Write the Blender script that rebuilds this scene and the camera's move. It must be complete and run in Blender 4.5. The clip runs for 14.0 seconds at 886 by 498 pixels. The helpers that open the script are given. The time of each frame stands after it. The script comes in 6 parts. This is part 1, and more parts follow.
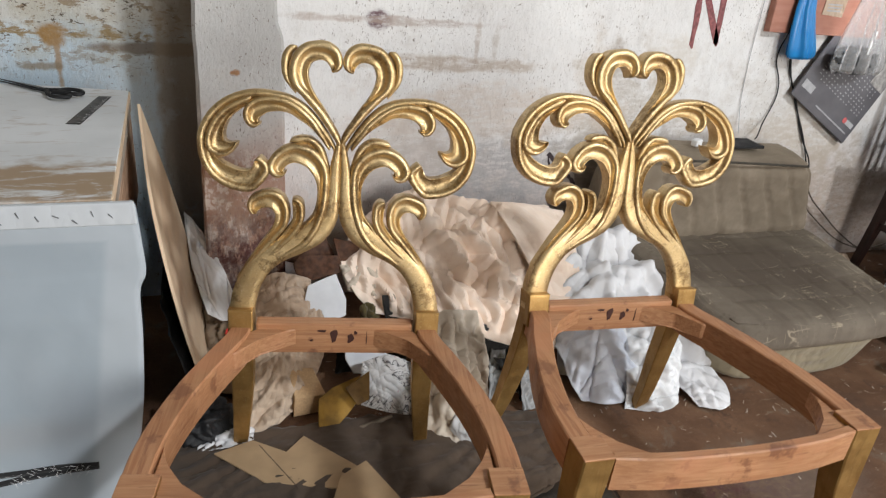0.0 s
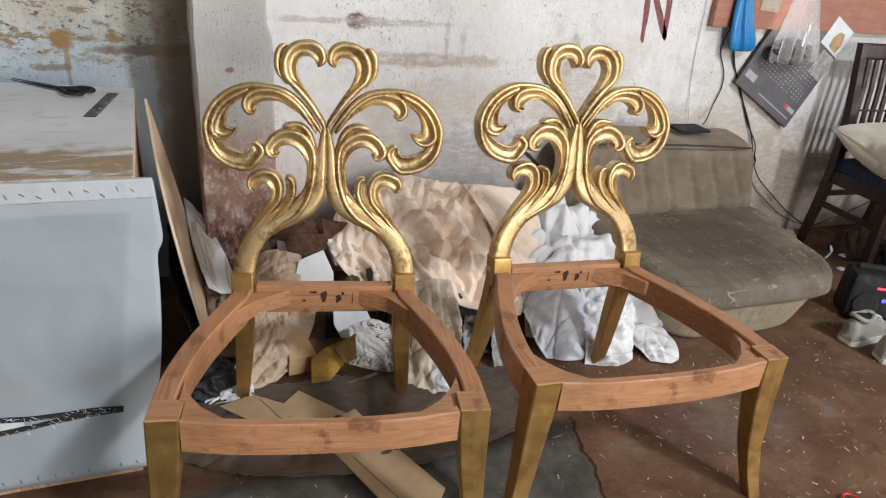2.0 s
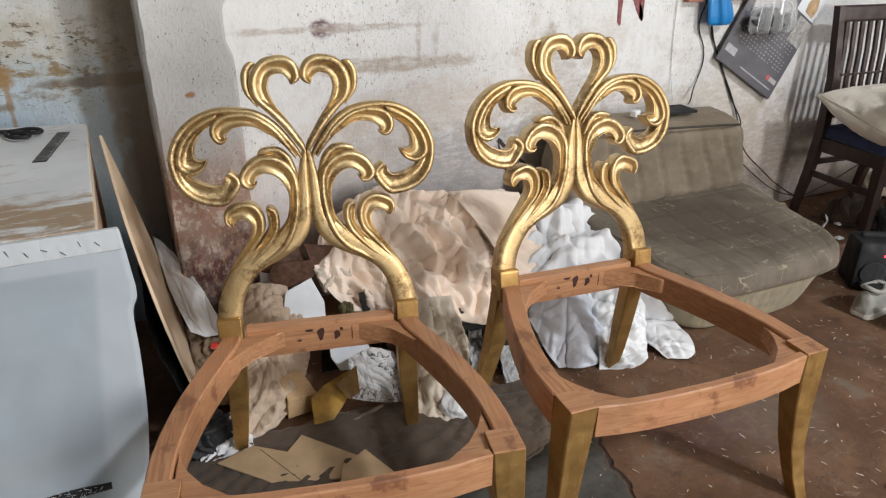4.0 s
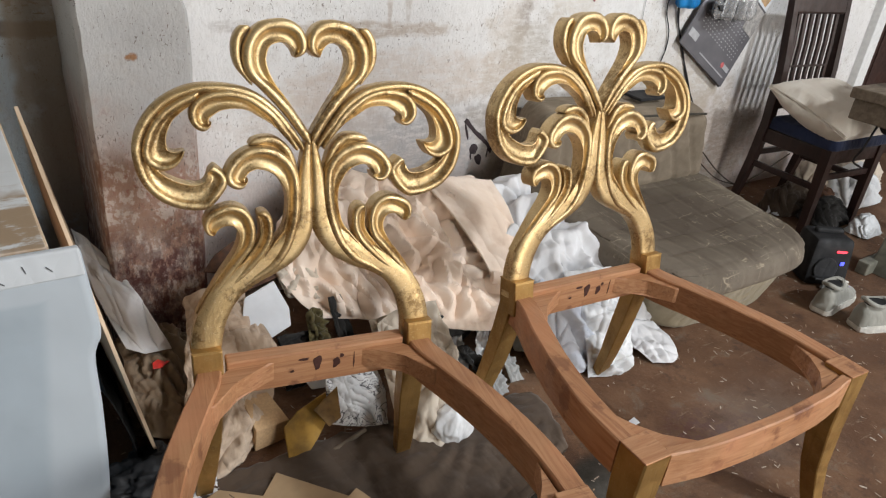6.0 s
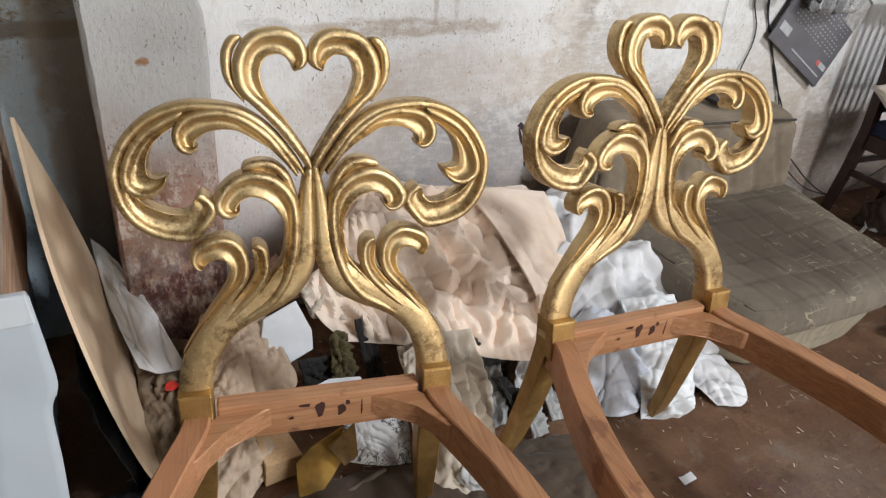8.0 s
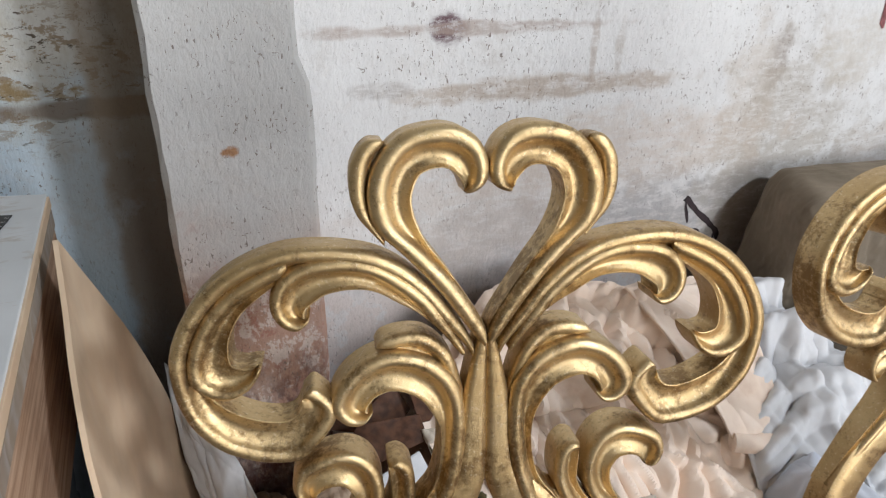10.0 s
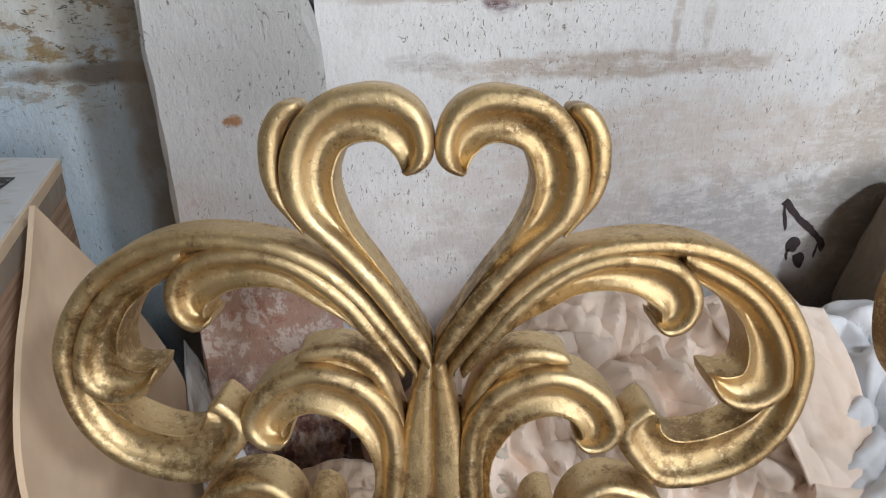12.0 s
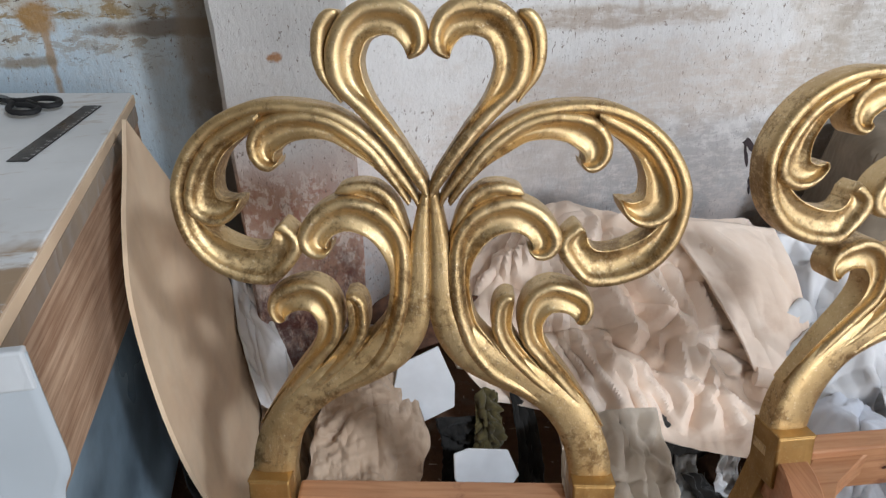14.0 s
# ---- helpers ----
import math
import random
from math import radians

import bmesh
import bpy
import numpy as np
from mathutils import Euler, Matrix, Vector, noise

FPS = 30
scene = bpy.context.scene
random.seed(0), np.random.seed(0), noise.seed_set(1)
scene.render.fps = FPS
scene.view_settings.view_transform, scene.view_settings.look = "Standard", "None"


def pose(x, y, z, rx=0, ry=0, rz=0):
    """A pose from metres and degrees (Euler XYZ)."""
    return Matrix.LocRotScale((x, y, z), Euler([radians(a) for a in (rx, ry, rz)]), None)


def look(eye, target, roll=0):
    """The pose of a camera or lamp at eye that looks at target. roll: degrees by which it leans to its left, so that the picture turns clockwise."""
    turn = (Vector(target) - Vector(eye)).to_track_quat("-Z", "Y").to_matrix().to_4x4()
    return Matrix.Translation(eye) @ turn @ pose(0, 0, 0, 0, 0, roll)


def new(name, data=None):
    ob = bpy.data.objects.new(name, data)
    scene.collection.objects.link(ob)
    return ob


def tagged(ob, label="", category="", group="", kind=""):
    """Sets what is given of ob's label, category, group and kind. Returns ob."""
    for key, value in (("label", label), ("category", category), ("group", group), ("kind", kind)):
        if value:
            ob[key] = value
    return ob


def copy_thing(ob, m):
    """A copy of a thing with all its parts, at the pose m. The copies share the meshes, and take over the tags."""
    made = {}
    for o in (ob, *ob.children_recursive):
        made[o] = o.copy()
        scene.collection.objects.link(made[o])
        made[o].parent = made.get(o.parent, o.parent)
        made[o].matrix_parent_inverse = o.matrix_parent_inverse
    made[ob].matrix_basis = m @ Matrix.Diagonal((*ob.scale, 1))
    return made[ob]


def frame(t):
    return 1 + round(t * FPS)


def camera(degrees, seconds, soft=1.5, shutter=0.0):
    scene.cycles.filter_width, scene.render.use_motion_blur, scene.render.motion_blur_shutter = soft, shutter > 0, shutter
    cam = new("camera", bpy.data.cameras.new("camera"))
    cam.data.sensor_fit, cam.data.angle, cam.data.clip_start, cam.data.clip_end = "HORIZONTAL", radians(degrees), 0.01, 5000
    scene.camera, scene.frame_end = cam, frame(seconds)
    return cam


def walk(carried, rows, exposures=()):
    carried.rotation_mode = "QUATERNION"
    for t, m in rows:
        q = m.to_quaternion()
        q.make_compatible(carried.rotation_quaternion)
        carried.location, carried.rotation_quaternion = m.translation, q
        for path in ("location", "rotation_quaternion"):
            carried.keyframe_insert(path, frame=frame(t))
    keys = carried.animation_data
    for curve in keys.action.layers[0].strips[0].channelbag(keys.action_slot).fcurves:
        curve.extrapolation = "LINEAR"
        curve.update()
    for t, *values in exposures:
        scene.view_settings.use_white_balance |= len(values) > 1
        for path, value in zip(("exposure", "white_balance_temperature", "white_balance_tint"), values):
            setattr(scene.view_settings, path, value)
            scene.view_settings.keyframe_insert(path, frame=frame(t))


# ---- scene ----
cam = camera(66.2, 14.0, 1.2, 0.3)
PATH = [
    (0, (0.078, 0.088, 1.311), (0.735, 1.777, 0.465), 5.8),
    (0.5, (0.089, 0.024, 1.301), (0.695, 1.71, 0.411), 3.1),
    (1, (0.08, -0.049, 1.316), (0.704, 1.624, 0.414), 2.9),
    (1.5, (0.065, -0.108, 1.321), (0.683, 1.58, 0.443), 2.5),
    (2, (0.016, -0.168, 1.342), (0.716, 1.506, 0.501), 5.1),
    (2.5, (-0.033, -0.219, 1.348), (0.621, 1.459, 0.476), 3.7),
    (3, (-0.023, -0.173, 1.346), (0.645, 1.512, 0.5), 1.9),
    (3.5, (-0.001, -0.098, 1.342), (0.721, 1.574, 0.515), 1.0),
    (3.7, (0.017, -0.059, 1.337), (0.754, 1.604, 0.505), 0.6),
    (5.8, (-0.131, 0.399, 1.291), (0.929, 1.823, 0.369), 5.4),
    (6, (-0.134, 0.411, 1.296), (0.925, 1.833, 0.372), 6.2),
    (6.5, (-0.135, 0.428, 1.309), (0.976, 1.816, 0.394), 7.0),
    (7, (-0.122, 0.45, 1.313), (0.974, 1.846, 0.39), 6.7),
    (7.5, (-0.04, 0.496, 1.307), (0.86, 1.987, 0.324), 5.0),
    (8, (0.059, 0.536, 1.308), (0.924, 2.048, 0.326), 5.0),
    (8.5, (0.061, 0.628, 1.318), (0.842, 2.199, 0.357), 4.5),
    (9, (0.031, 0.851, 1.277), (0.778, 2.473, 0.377), 1.8),
    (9.2, (0.033, 0.914, 1.275), (0.805, 2.525, 0.376), 1.5),
    (11.3, (0.284, 1.081, 1.202), (0.671, 2.808, 0.270), 0.5),
    (11.5, (0.288, 1.094, 1.2), (0.661, 2.818, 0.258), 0.3),
    (12, (0.293, 1.111, 1.2), (0.649, 2.838, 0.256), 0.6),
    (12.5, (0.306, 1.078, 1.194), (0.604, 2.82, 0.258), -2.1),
    (13, (0.287, 1.028, 1.174), (0.58, 2.762, 0.222), -1.9),
    (13.5, (0.256, 0.896, 1.197), (0.591, 2.629, 0.255), 0.2),
    (14, (0.259, 0.823, 1.193), (0.574, 2.54, 0.217), -0.3),
]
walk(cam, [(t, look(eye, target, roll)) for t, eye, target, roll in PATH], [(0.0, 0.0, 6500, 10), (6.0, 0.0, 6500, 10), (9.0, 0.0, 6300, 10), (11.3, -0.14, 6080, 10), (14.0, -0.08, 6080, 10)])

# ---- light: an assumed high window behind the camera and two added fill lamps ----
world = bpy.data.worlds.new("sky")
scene.world = world
world.use_nodes = True
sky = world.node_tree.nodes.new("ShaderNodeTexSky")
sky.sky_type, sky.sun_disc, sky.sun_elevation, sky.sun_rotation = "NISHITA", False, radians(40), radians(150)
world.node_tree.links.new(sky.outputs[0], world.node_tree.nodes["Background"].inputs[0])
world.node_tree.nodes["Background"].inputs[1].default_value = 0.12


def area_lamp(name, m, sx, sy, watts, colour):
    lamp = bpy.data.lights.new(name, "AREA")
    lamp.shape, lamp.size, lamp.size_y, lamp.energy, lamp.color = "RECTANGLE", sx, sy, watts, colour
    ob = new(name, lamp)
    ob.matrix_world = m
    return ob


area_lamp("window_daylight", look((3.45, -3.42, 5.10), (0.3, 1.3, 0.4)), 0.55, 0.55, 305, (0.90, 0.95, 1.0))
# soft fill through unseen openings, added to brighten the walls and the right side
area_lamp("south_fill", look((1.95, -3.42, 1.3), (0.9, 1.4, 1.0)), 1.7, 2.3, 140, (1.0, 0.985, 0.96))
area_lamp("east_fill", look((5.52, -0.9, 1.25), (2.8, 2.0, 0.7)), 1.7, 2.1, 46, (1.0, 0.98, 0.95))


# ---- material tools ----
class Mat:
    """A node material under construction, with object coordinates in metres."""

    def __init__(self, name, rough=0.6, metal=0.0):
        self.m = bpy.data.materials.new(name)
        self.m.use_nodes = True
        self.t = self.m.node_tree
        self.bsdf = self.t.nodes["Principled BSDF"]
        self.bsdf.inputs["Roughness"].default_value = rough
        self.bsdf.inputs["Metallic"].default_value = metal
        self.co = self.t.nodes.new("ShaderNodeTexCoord").outputs["Object"]

    def put(self, value, socket):
        if isinstance(value, (int, float)):
            socket.default_value = value
        elif isinstance(value, tuple):
            socket.default_value = (*value, 1)[:len(socket.default_value)]
        else:
            self.t.links.new(value, socket)

    def shift(self, scale=(1, 1, 1), rot=(0, 0, 0), loc=(0, 0, 0)):
        n = self.t.nodes.new("ShaderNodeMapping")
        self.t.links.new(self.co, n.inputs[0])
        n.inputs["Scale"].default_value, n.inputs["Location"].default_value = scale, loc
        n.inputs["Rotation"].default_value = [radians(a) for a in rot]
        return n.outputs[0]

    def noise(self, scale, detail=4, rough=0.55, distort=0.0, co=None):
        n = self.t.nodes.new("ShaderNodeTexNoise")
        self.t.links.new(co or self.co, n.inputs["Vector"])
        for key, v in (("Scale", scale), ("Detail", detail), ("Roughness", rough), ("Distortion", distort)):
            n.inputs[key].default_value = v
        return n.outputs["Fac"]

    def warp(self, scale, amount):
        """Object coordinates pushed about by noise."""
        n = self.t.nodes.new("ShaderNodeTexNoise")
        self.t.links.new(self.co, n.inputs["Vector"])
        n.inputs["Scale"].default_value = scale
        v = self.t.nodes.new("ShaderNodeVectorMath")
        v.operation = "MULTIPLY_ADD"
        self.t.links.new(n.outputs["Color"], v.inputs[0])
        v.inputs[1].default_value = (amount, amount, amount)
        self.t.links.new(self.co, v.inputs[2])
        return v.outputs[0]

    def voronoi(self, scale, co=None, feature="F1"):
        n = self.t.nodes.new("ShaderNodeTexVoronoi")
        n.feature = feature
        self.t.links.new(co or self.co, n.inputs["Vector"])
        n.inputs["Scale"].default_value = scale
        return n.outputs["Distance"]

    def step(self, fac, lo, hi, a=0.0, b=1.0):
        n = self.t.nodes.new("ShaderNodeMapRange")
        n.interpolation_type = "SMOOTHSTEP"
        self.put(fac, n.inputs["Value"])
        for key, v in (("From Min", lo), ("From Max", hi), ("To Min", a), ("To Max", b)):
            n.inputs[key].default_value = v
        return n.outputs["Result"]

    def math(self, op, a, b=0.0):
        n = self.t.nodes.new("ShaderNodeMath")
        n.operation = op
        self.put(a, n.inputs[0])
        self.put(b, n.inputs[1])
        return n.outputs[0]

    def mix(self, fac, a, b):
        n = self.t.nodes.new("ShaderNodeMix")
        n.data_type = "RGBA"
        self.put(fac, n.inputs[0])
        self.put(a, n.inputs[6])
        self.put(b, n.inputs[7])
        return n.outputs[2]

    def spot(self, centre, half, wobble=0.3, scale=14, soft=0.35):
        """1 inside an uneven blot round centre, 0 outside; half: its half sizes."""
        t = self.t
        a = t.nodes.new("ShaderNodeVectorMath")
        a.operation = "SUBTRACT"
        t.links.new(self.co, a.inputs[0])
        a.inputs[1].default_value = centre
        b = t.nodes.new("ShaderNodeVectorMath")
        b.operation = "MULTIPLY"
        t.links.new(a.outputs[0], b.inputs[0])
        b.inputs[1].default_value = [1 / h if h else 0.0 for h in half]
        c = t.nodes.new("ShaderNodeVectorMath")
        c.operation = "LENGTH"
        t.links.new(b.outputs[0], c.inputs[0])
        n = self.math("MULTIPLY", self.math("SUBTRACT", self.noise(scale, 3), 0.5), 2 * wobble * 2)
        return self.step(self.math("ADD", c.outputs["Value"], n), 1 + soft, 1 - soft)

    def axis(self, n):
        s = self.t.nodes.new("ShaderNodeSeparateXYZ")
        self.t.links.new(self.co, s.inputs[0])
        return s.outputs[n]

    def island(self):
        return self.t.nodes.new("ShaderNodeNewGeometry").outputs["Random Per Island"]

    def random(self):
        return self.t.nodes.new("ShaderNodeObjectInfo").outputs["Random"]

    def colour(self, c):
        self.put(c, self.bsdf.inputs["Base Color"])
        return self

    def roughness(self, r):
        self.put(r, self.bsdf.inputs["Roughness"])
        return self

    def bump(self, height, strength=0.3, distance=0.004):
        n = self.t.nodes.new("ShaderNodeBump")
        n.inputs["Strength"].default_value, n.inputs["Distance"].default_value = abs(strength), distance
        n.invert = strength < 0
        self.put(height, n.inputs["Height"])
        last = self.bsdf.inputs["Normal"].links
        if last:
            self.t.links.new(last[0].from_socket, n.inputs["Normal"])
        self.t.links.new(n.outputs[0], self.bsdf.inputs["Normal"])
        return self


def cloth_material(name, a, b, weave=900, rough=0.9, dirt=None, dirt_amount=0.4, crease=0.32, size=11):
    k = Mat(name, rough)
    c = k.mix(k.step(k.noise(3.5, 5, 0.6), 0.35, 0.68), a, b)
    if dirt:
        c = k.mix(k.step(k.noise(9, 5, 0.65), 0.52, 0.75, 0, dirt_amount), c, dirt)
    k.colour(c).bump(k.noise(weave, 2), 0.12, 0.001)
    # sharp pressed creases in several directions between smooth facets
    for turn, f, depth in (((10, 0, 35), (1.6, 0.5, 0.7), 0.026), ((0, 25, -20), (0.6, 1.7, 1.4), 0.022), ((20, 40, 60), (3.0, 1.2, 2.0), 0.008)):
        n = k.noise(1, 1.2, 0.5, 0.12, k.shift(tuple(size * v for v in f), turn))
        k.bump(k.math("ABSOLUTE", k.math("SUBTRACT", n, 0.5)), crease * 1.2, depth * 1.3)
    k.bsdf.inputs["Sheen Weight"].default_value = 0.15
    return k.m


def wood_material(name, a, b, grain=(60, 60, 4), rough=0.55, stain=None, stain_amount=0.6):
    k = Mat(name, rough)
    g = k.noise(1.0, 5, 0.6, 0.6, k.shift(grain))
    c = k.mix(k.step(g, 0.3, 0.7), a, b)
    c = k.mix(k.step(k.noise(7, 3), 0.4, 0.75, 0, 0.35), c, tuple(v * 0.55 for v in a))
    if stain:
        c = k.mix(k.step(k.noise(13, 5, 0.6), 0.58, 0.66, 0, stain_amount), c, stain)
        c = k.mix(k.step(k.noise(1, 5, 0.7, 0.5, k.shift(tuple(v * 0.5 for v in grain))), 0.56, 0.66, 0, 0.7), c, tuple(0.5 * (v + w) for v, w in zip(a, stain)))
        c = k.mix(k.step(k.noise(5, 4), 0.5, 0.66, 0, 0.6), c, (0.56, 0.25, 0.125))
    k.colour(c).bump(g, 0.2, 0.0015).roughness(k.step(k.noise(20, 3), 0.3, 0.7, rough - 0.1, rough + 0.15))
    return k.m


def plain_material(name, a, rough=0.5, metal=0.0, spread=0.25, scale=40, bump=0.15):
    k = Mat(name, rough, metal)
    n = k.noise(scale, 4)
    k.colour(k.mix(k.step(n, 0.3, 0.7), tuple(v * (1 - spread) for v in a), tuple(min(1, v * (1 + spread)) for v in a)))
    k.roughness(k.step(k.noise(scale * 0.4, 3), 0.3, 0.7, max(0.05, rough - 0.12), min(1, rough + 0.12)))
    k.bump(n, bump, 0.001)
    return k.m


# ---- materials ----
k = Mat("gold_leaf", 0.42, 0.88)
c = k.mix(k.step(k.noise(6, 5, 0.6), 0.32, 0.7), (0.53, 0.368, 0.172), (0.69, 0.520, 0.282))
patina = k.step(k.math("ADD", k.noise(9, 6, 0.7), k.math("MULTIPLY", k.math("SUBTRACT", k.noise(90, 7, 0.8), 0.5), 0.9)), 0.50, 0.66)
c = k.mix(k.math("MULTIPLY", patina, 0.66), c, (0.155, 0.080, 0.026))
c = k.mix(k.step(k.noise(150, 6, 0.8), 0.57, 0.63, 0, 0.5), c, (0.24, 0.15, 0.06))
c = k.mix(k.step(k.noise(220, 5, 0.78), 0.58, 0.64, 0, 0.5), c, (0.92, 0.82, 0.58))
k.colour(c).roughness(k.step(k.noise(70, 6, 0.75), 0.34, 0.66, 0.31, 0.54))
k.bump(k.noise(40, 6, 0.72), 0.22, 0.003).bump(k.noise(1, 4, 0.7, 0.3, k.shift((420, 420, 90))), 0.35, 0.0008).bump(k.noise(300, 5, 0.75), 0.40, 0.0010)
GOLD = k.m

k = Mat("gold_paint_on_wood", 0.46, 0.75)
c = k.mix(k.step(k.noise(11, 5), 0.35, 0.7), (0.45, 0.27, 0.092), (0.31, 0.175, 0.055))
c = k.mix(k.step(k.noise(1, 4, 0.6, 0.5, k.shift((60, 60, 7))), 0.52, 0.70, 0, 0.28), c, (0.17, 0.085, 0.028))
c = k.mix(k.step(k.noise(200, 3, 0.65), 0.56, 0.68, 0, 0.4), c, (0.50, 0.37, 0.17))
k.colour(c).roughness(k.step(k.noise(30, 4), 0.3, 0.7, 0.38, 0.6)).bump(k.noise(1, 4, 0.6, 0.4, k.shift((80, 80, 8))), 0.35, 0.0015).bump(k.noise(40, 4), 0.2, 0.002)
GOLD_PAINT = k.m

RAIL_WOOD = wood_material("bare_rail_wood", (0.385, 0.170, 0.076), (0.515, 0.268, 0.132), (7, 120, 120), 0.55, (0.12, 0.035, 0.02), 0.6)
RAIL_WOOD_SIDE = wood_material("bare_side_rail_wood", (0.375, 0.162, 0.072), (0.505, 0.256, 0.125), (120, 7, 120), 0.55, (0.12, 0.035, 0.02), 0.5)
STAIN = plain_material("dark_wood_stain", (0.055, 0.018, 0.012), 0.6)
DARK_WOOD = wood_material("dark_chair_wood", (0.020, 0.008, 0.006), (0.036, 0.014, 0.010), (60, 60, 6), 0.42)
PLY = wood_material("pale_plywood", (0.70, 0.51, 0.34), (0.77, 0.60, 0.42), (40, 3, 3), 0.6)
BOX_WOOD = wood_material("box_wood", (0.30, 0.17, 0.10), (0.58, 0.40, 0.27), (90, 4, 110), 0.7)
CARD = plain_material("cardboard", (0.40, 0.275, 0.155), 0.85, spread=0.1, scale=12)
FOAM = plain_material("pale_foam", (0.50, 0.33, 0.18), 0.95, spread=0.10, scale=160, bump=0.3)
YELLOW = plain_material("ochre_sheet", (0.30, 0.165, 0.022), 0.75, spread=0.3, scale=25)
YELLOW_DARK = plain_material("darker_ochre_sheet", (0.14, 0.075, 0.018), 0.8, spread=0.35, scale=30)
LEATHER = plain_material("brown_leather", (0.082, 0.034, 0.016), 0.8, spread=0.35, scale=60, bump=0.4)
BLACK = plain_material("black_plastic", (0.007, 0.007, 0.008), 0.72, spread=0.2)
STAPLE = plain_material("thin_staple", (0.17, 0.17, 0.18), 0.4, 0.5, spread=0.2)
STEEL = plain_material("dark_steel", (0.12, 0.12, 0.13), 0.35, 1.0, spread=0.3)
RED = plain_material("red_plastic", (0.65, 0.03, 0.02), 0.4)
BEIGE_CLOTH = cloth_material("beige_cloth", (0.82, 0.655, 0.525), (0.90, 0.775, 0.67), dirt=(0.60, 0.40, 0.28), dirt_amount=0.45, crease=0.28, size=9)
WHITE_CLOTH = cloth_material("white_cloth", (0.62, 0.615, 0.62), (0.71, 0.705, 0.715), dirt=(0.5, 0.46, 0.42), dirt_amount=0.25, crease=0.30, size=9)
CREAM_CLOTH = cloth_material("cream_cloth", (0.52, 0.44, 0.35), (0.60, 0.53, 0.44), dirt=(0.45, 0.35, 0.25))
PILLOW_CLOTH = cloth_material("pillow_cotton", (0.72, 0.65, 0.55), (0.78, 0.72, 0.63), dirt=(0.5, 0.4, 0.28), crease=0.3, size=9)
PAPER = cloth_material("crumpled_paper", (0.47, 0.345, 0.245), (0.56, 0.44, 0.33), 300, 0.8, crease=0.6, size=16)
BLUE_CLOTH = cloth_material("blue_cloth", (0.006, 0.012, 0.042), (0.010, 0.020, 0.065))

k = Mat("box_cover_cloth", 0.85)
c = k.mix(k.step(k.noise(3, 4), 0.35, 0.7), (0.315, 0.36, 0.395), (0.36, 0.40, 0.435))
c = k.mix(k.spot((-0.35, 1.5, 0.30), (0.5, 1, 0.03), 0.25, 5, 0.8), c, (0.33, 0.355, 0.375))
edge = k.math("ADD", k.axis(2), k.math("MULTIPLY", k.noise(5, 3), 0.03))
over = k.math("MAXIMUM", k.step(edge, 0.72, 0.73), k.step(k.math("ADD", k.axis(0), k.math("MULTIPLY", edge, -0.14)), -0.215, -0.195))
c = k.mix(k.math("MULTIPLY", over, 0.55), c, (0.45, 0.48, 0.505))
c = k.mix(k.step(k.noise(11, 5, 0.6), 0.60, 0.75, 0, 0.25), c, (0.36, 0.37, 0.36))
k.colour(c).bump(k.noise(700, 2), 0.12, 0.001).bump(k.noise(4, 4), 0.4, 0.012)
BOX_CLOTH = k.m

k = Mat("worn_white_board", 0.6)
c = k.mix(k.step(k.noise(4, 5), 0.35, 0.7), (0.62, 0.63, 0.63), (0.72, 0.73, 0.735))
co = k.shift((5, 16, 10))
c = k.mix(k.step(k.noise(1.6, 6, 0.65, 0.5, co), 0.56, 0.68, 0, 0.5), c, (0.42, 0.34, 0.26))
edge = k.spot((-0.3, 1.52, 0.79), (1.2, 0.115, 1), 0.5, 16, 0.4)
c = k.mix(k.math("MULTIPLY", edge, k.step(k.noise(1.0, 6, 0.7, 0.4, co), 0.38, 0.5)), c, (0.34, 0.24, 0.15))
k.colour(c).bump(k.noise(30, 5), 0.3, 0.002)
BOX_TOP = k.m

k = Mat("sofa_velvet", 0.95)
c = k.mix(k.step(k.noise(5, 6, 0.65), 0.35, 0.7), (0.120, 0.096, 0.072), (0.185, 0.153, 0.117))
worn = k.math("MAXIMUM", k.spot((2.05, 1.86, 0.28), (0.36, 0.24, 1), 0.4, 6, 0.5), k.math("MULTIPLY", k.spot((2.15, 1.62, 0.28), (0.34, 0.14, 1), 0.5, 7, 0.6), 0.7))
c = k.mix(k.math("MULTIPLY", worn, 0.85), c, (0.060, 0.043, 0.031))
thread = k.step(k.math("ABSOLUTE", k.math("SUBTRACT", k.noise(1, 2, 0.5, 0.3, k.shift((26, 3, 3), (0, 0, 8))), 0.5)), 0.010, 0.003)
weft = k.step(k.math("ABSOLUTE", k.math("SUBTRACT", k.noise(1, 2, 0.5, 0.3, k.shift((3, 20, 8), (0, 0, -6))), 0.5)), 0.010, 0.003)
patchy = k.step(k.noise(9, 4, 0.65), 0.50, 0.60)
c = k.mix(k.math("MULTIPLY", k.math("MULTIPLY", k.math("MAXIMUM", thread, weft), patchy), 0.75), c, (0.36, 0.30, 0.215))
c = k.mix(k.step(k.noise(40, 5, 0.7), 0.54, 0.68, 0, 0.4), c, (0.075, 0.055, 0.036))
k.colour(c).bump(k.noise(500, 2), 0.2, 0.001).bump(k.noise(18, 5, 0.65), 0.4, 0.006)
k.bsdf.inputs["Sheen Weight"].default_value = 0.12
k.bsdf.inputs["Sheen Tint"].default_value = (0.85, 0.68, 0.45, 1)
VELVET = k.m
k = Mat("sofa_back_velvet", 0.95)
c = k.mix(k.step(k.noise(5, 6, 0.65), 0.35, 0.7), (0.165, 0.130, 0.092), (0.245, 0.198, 0.145))
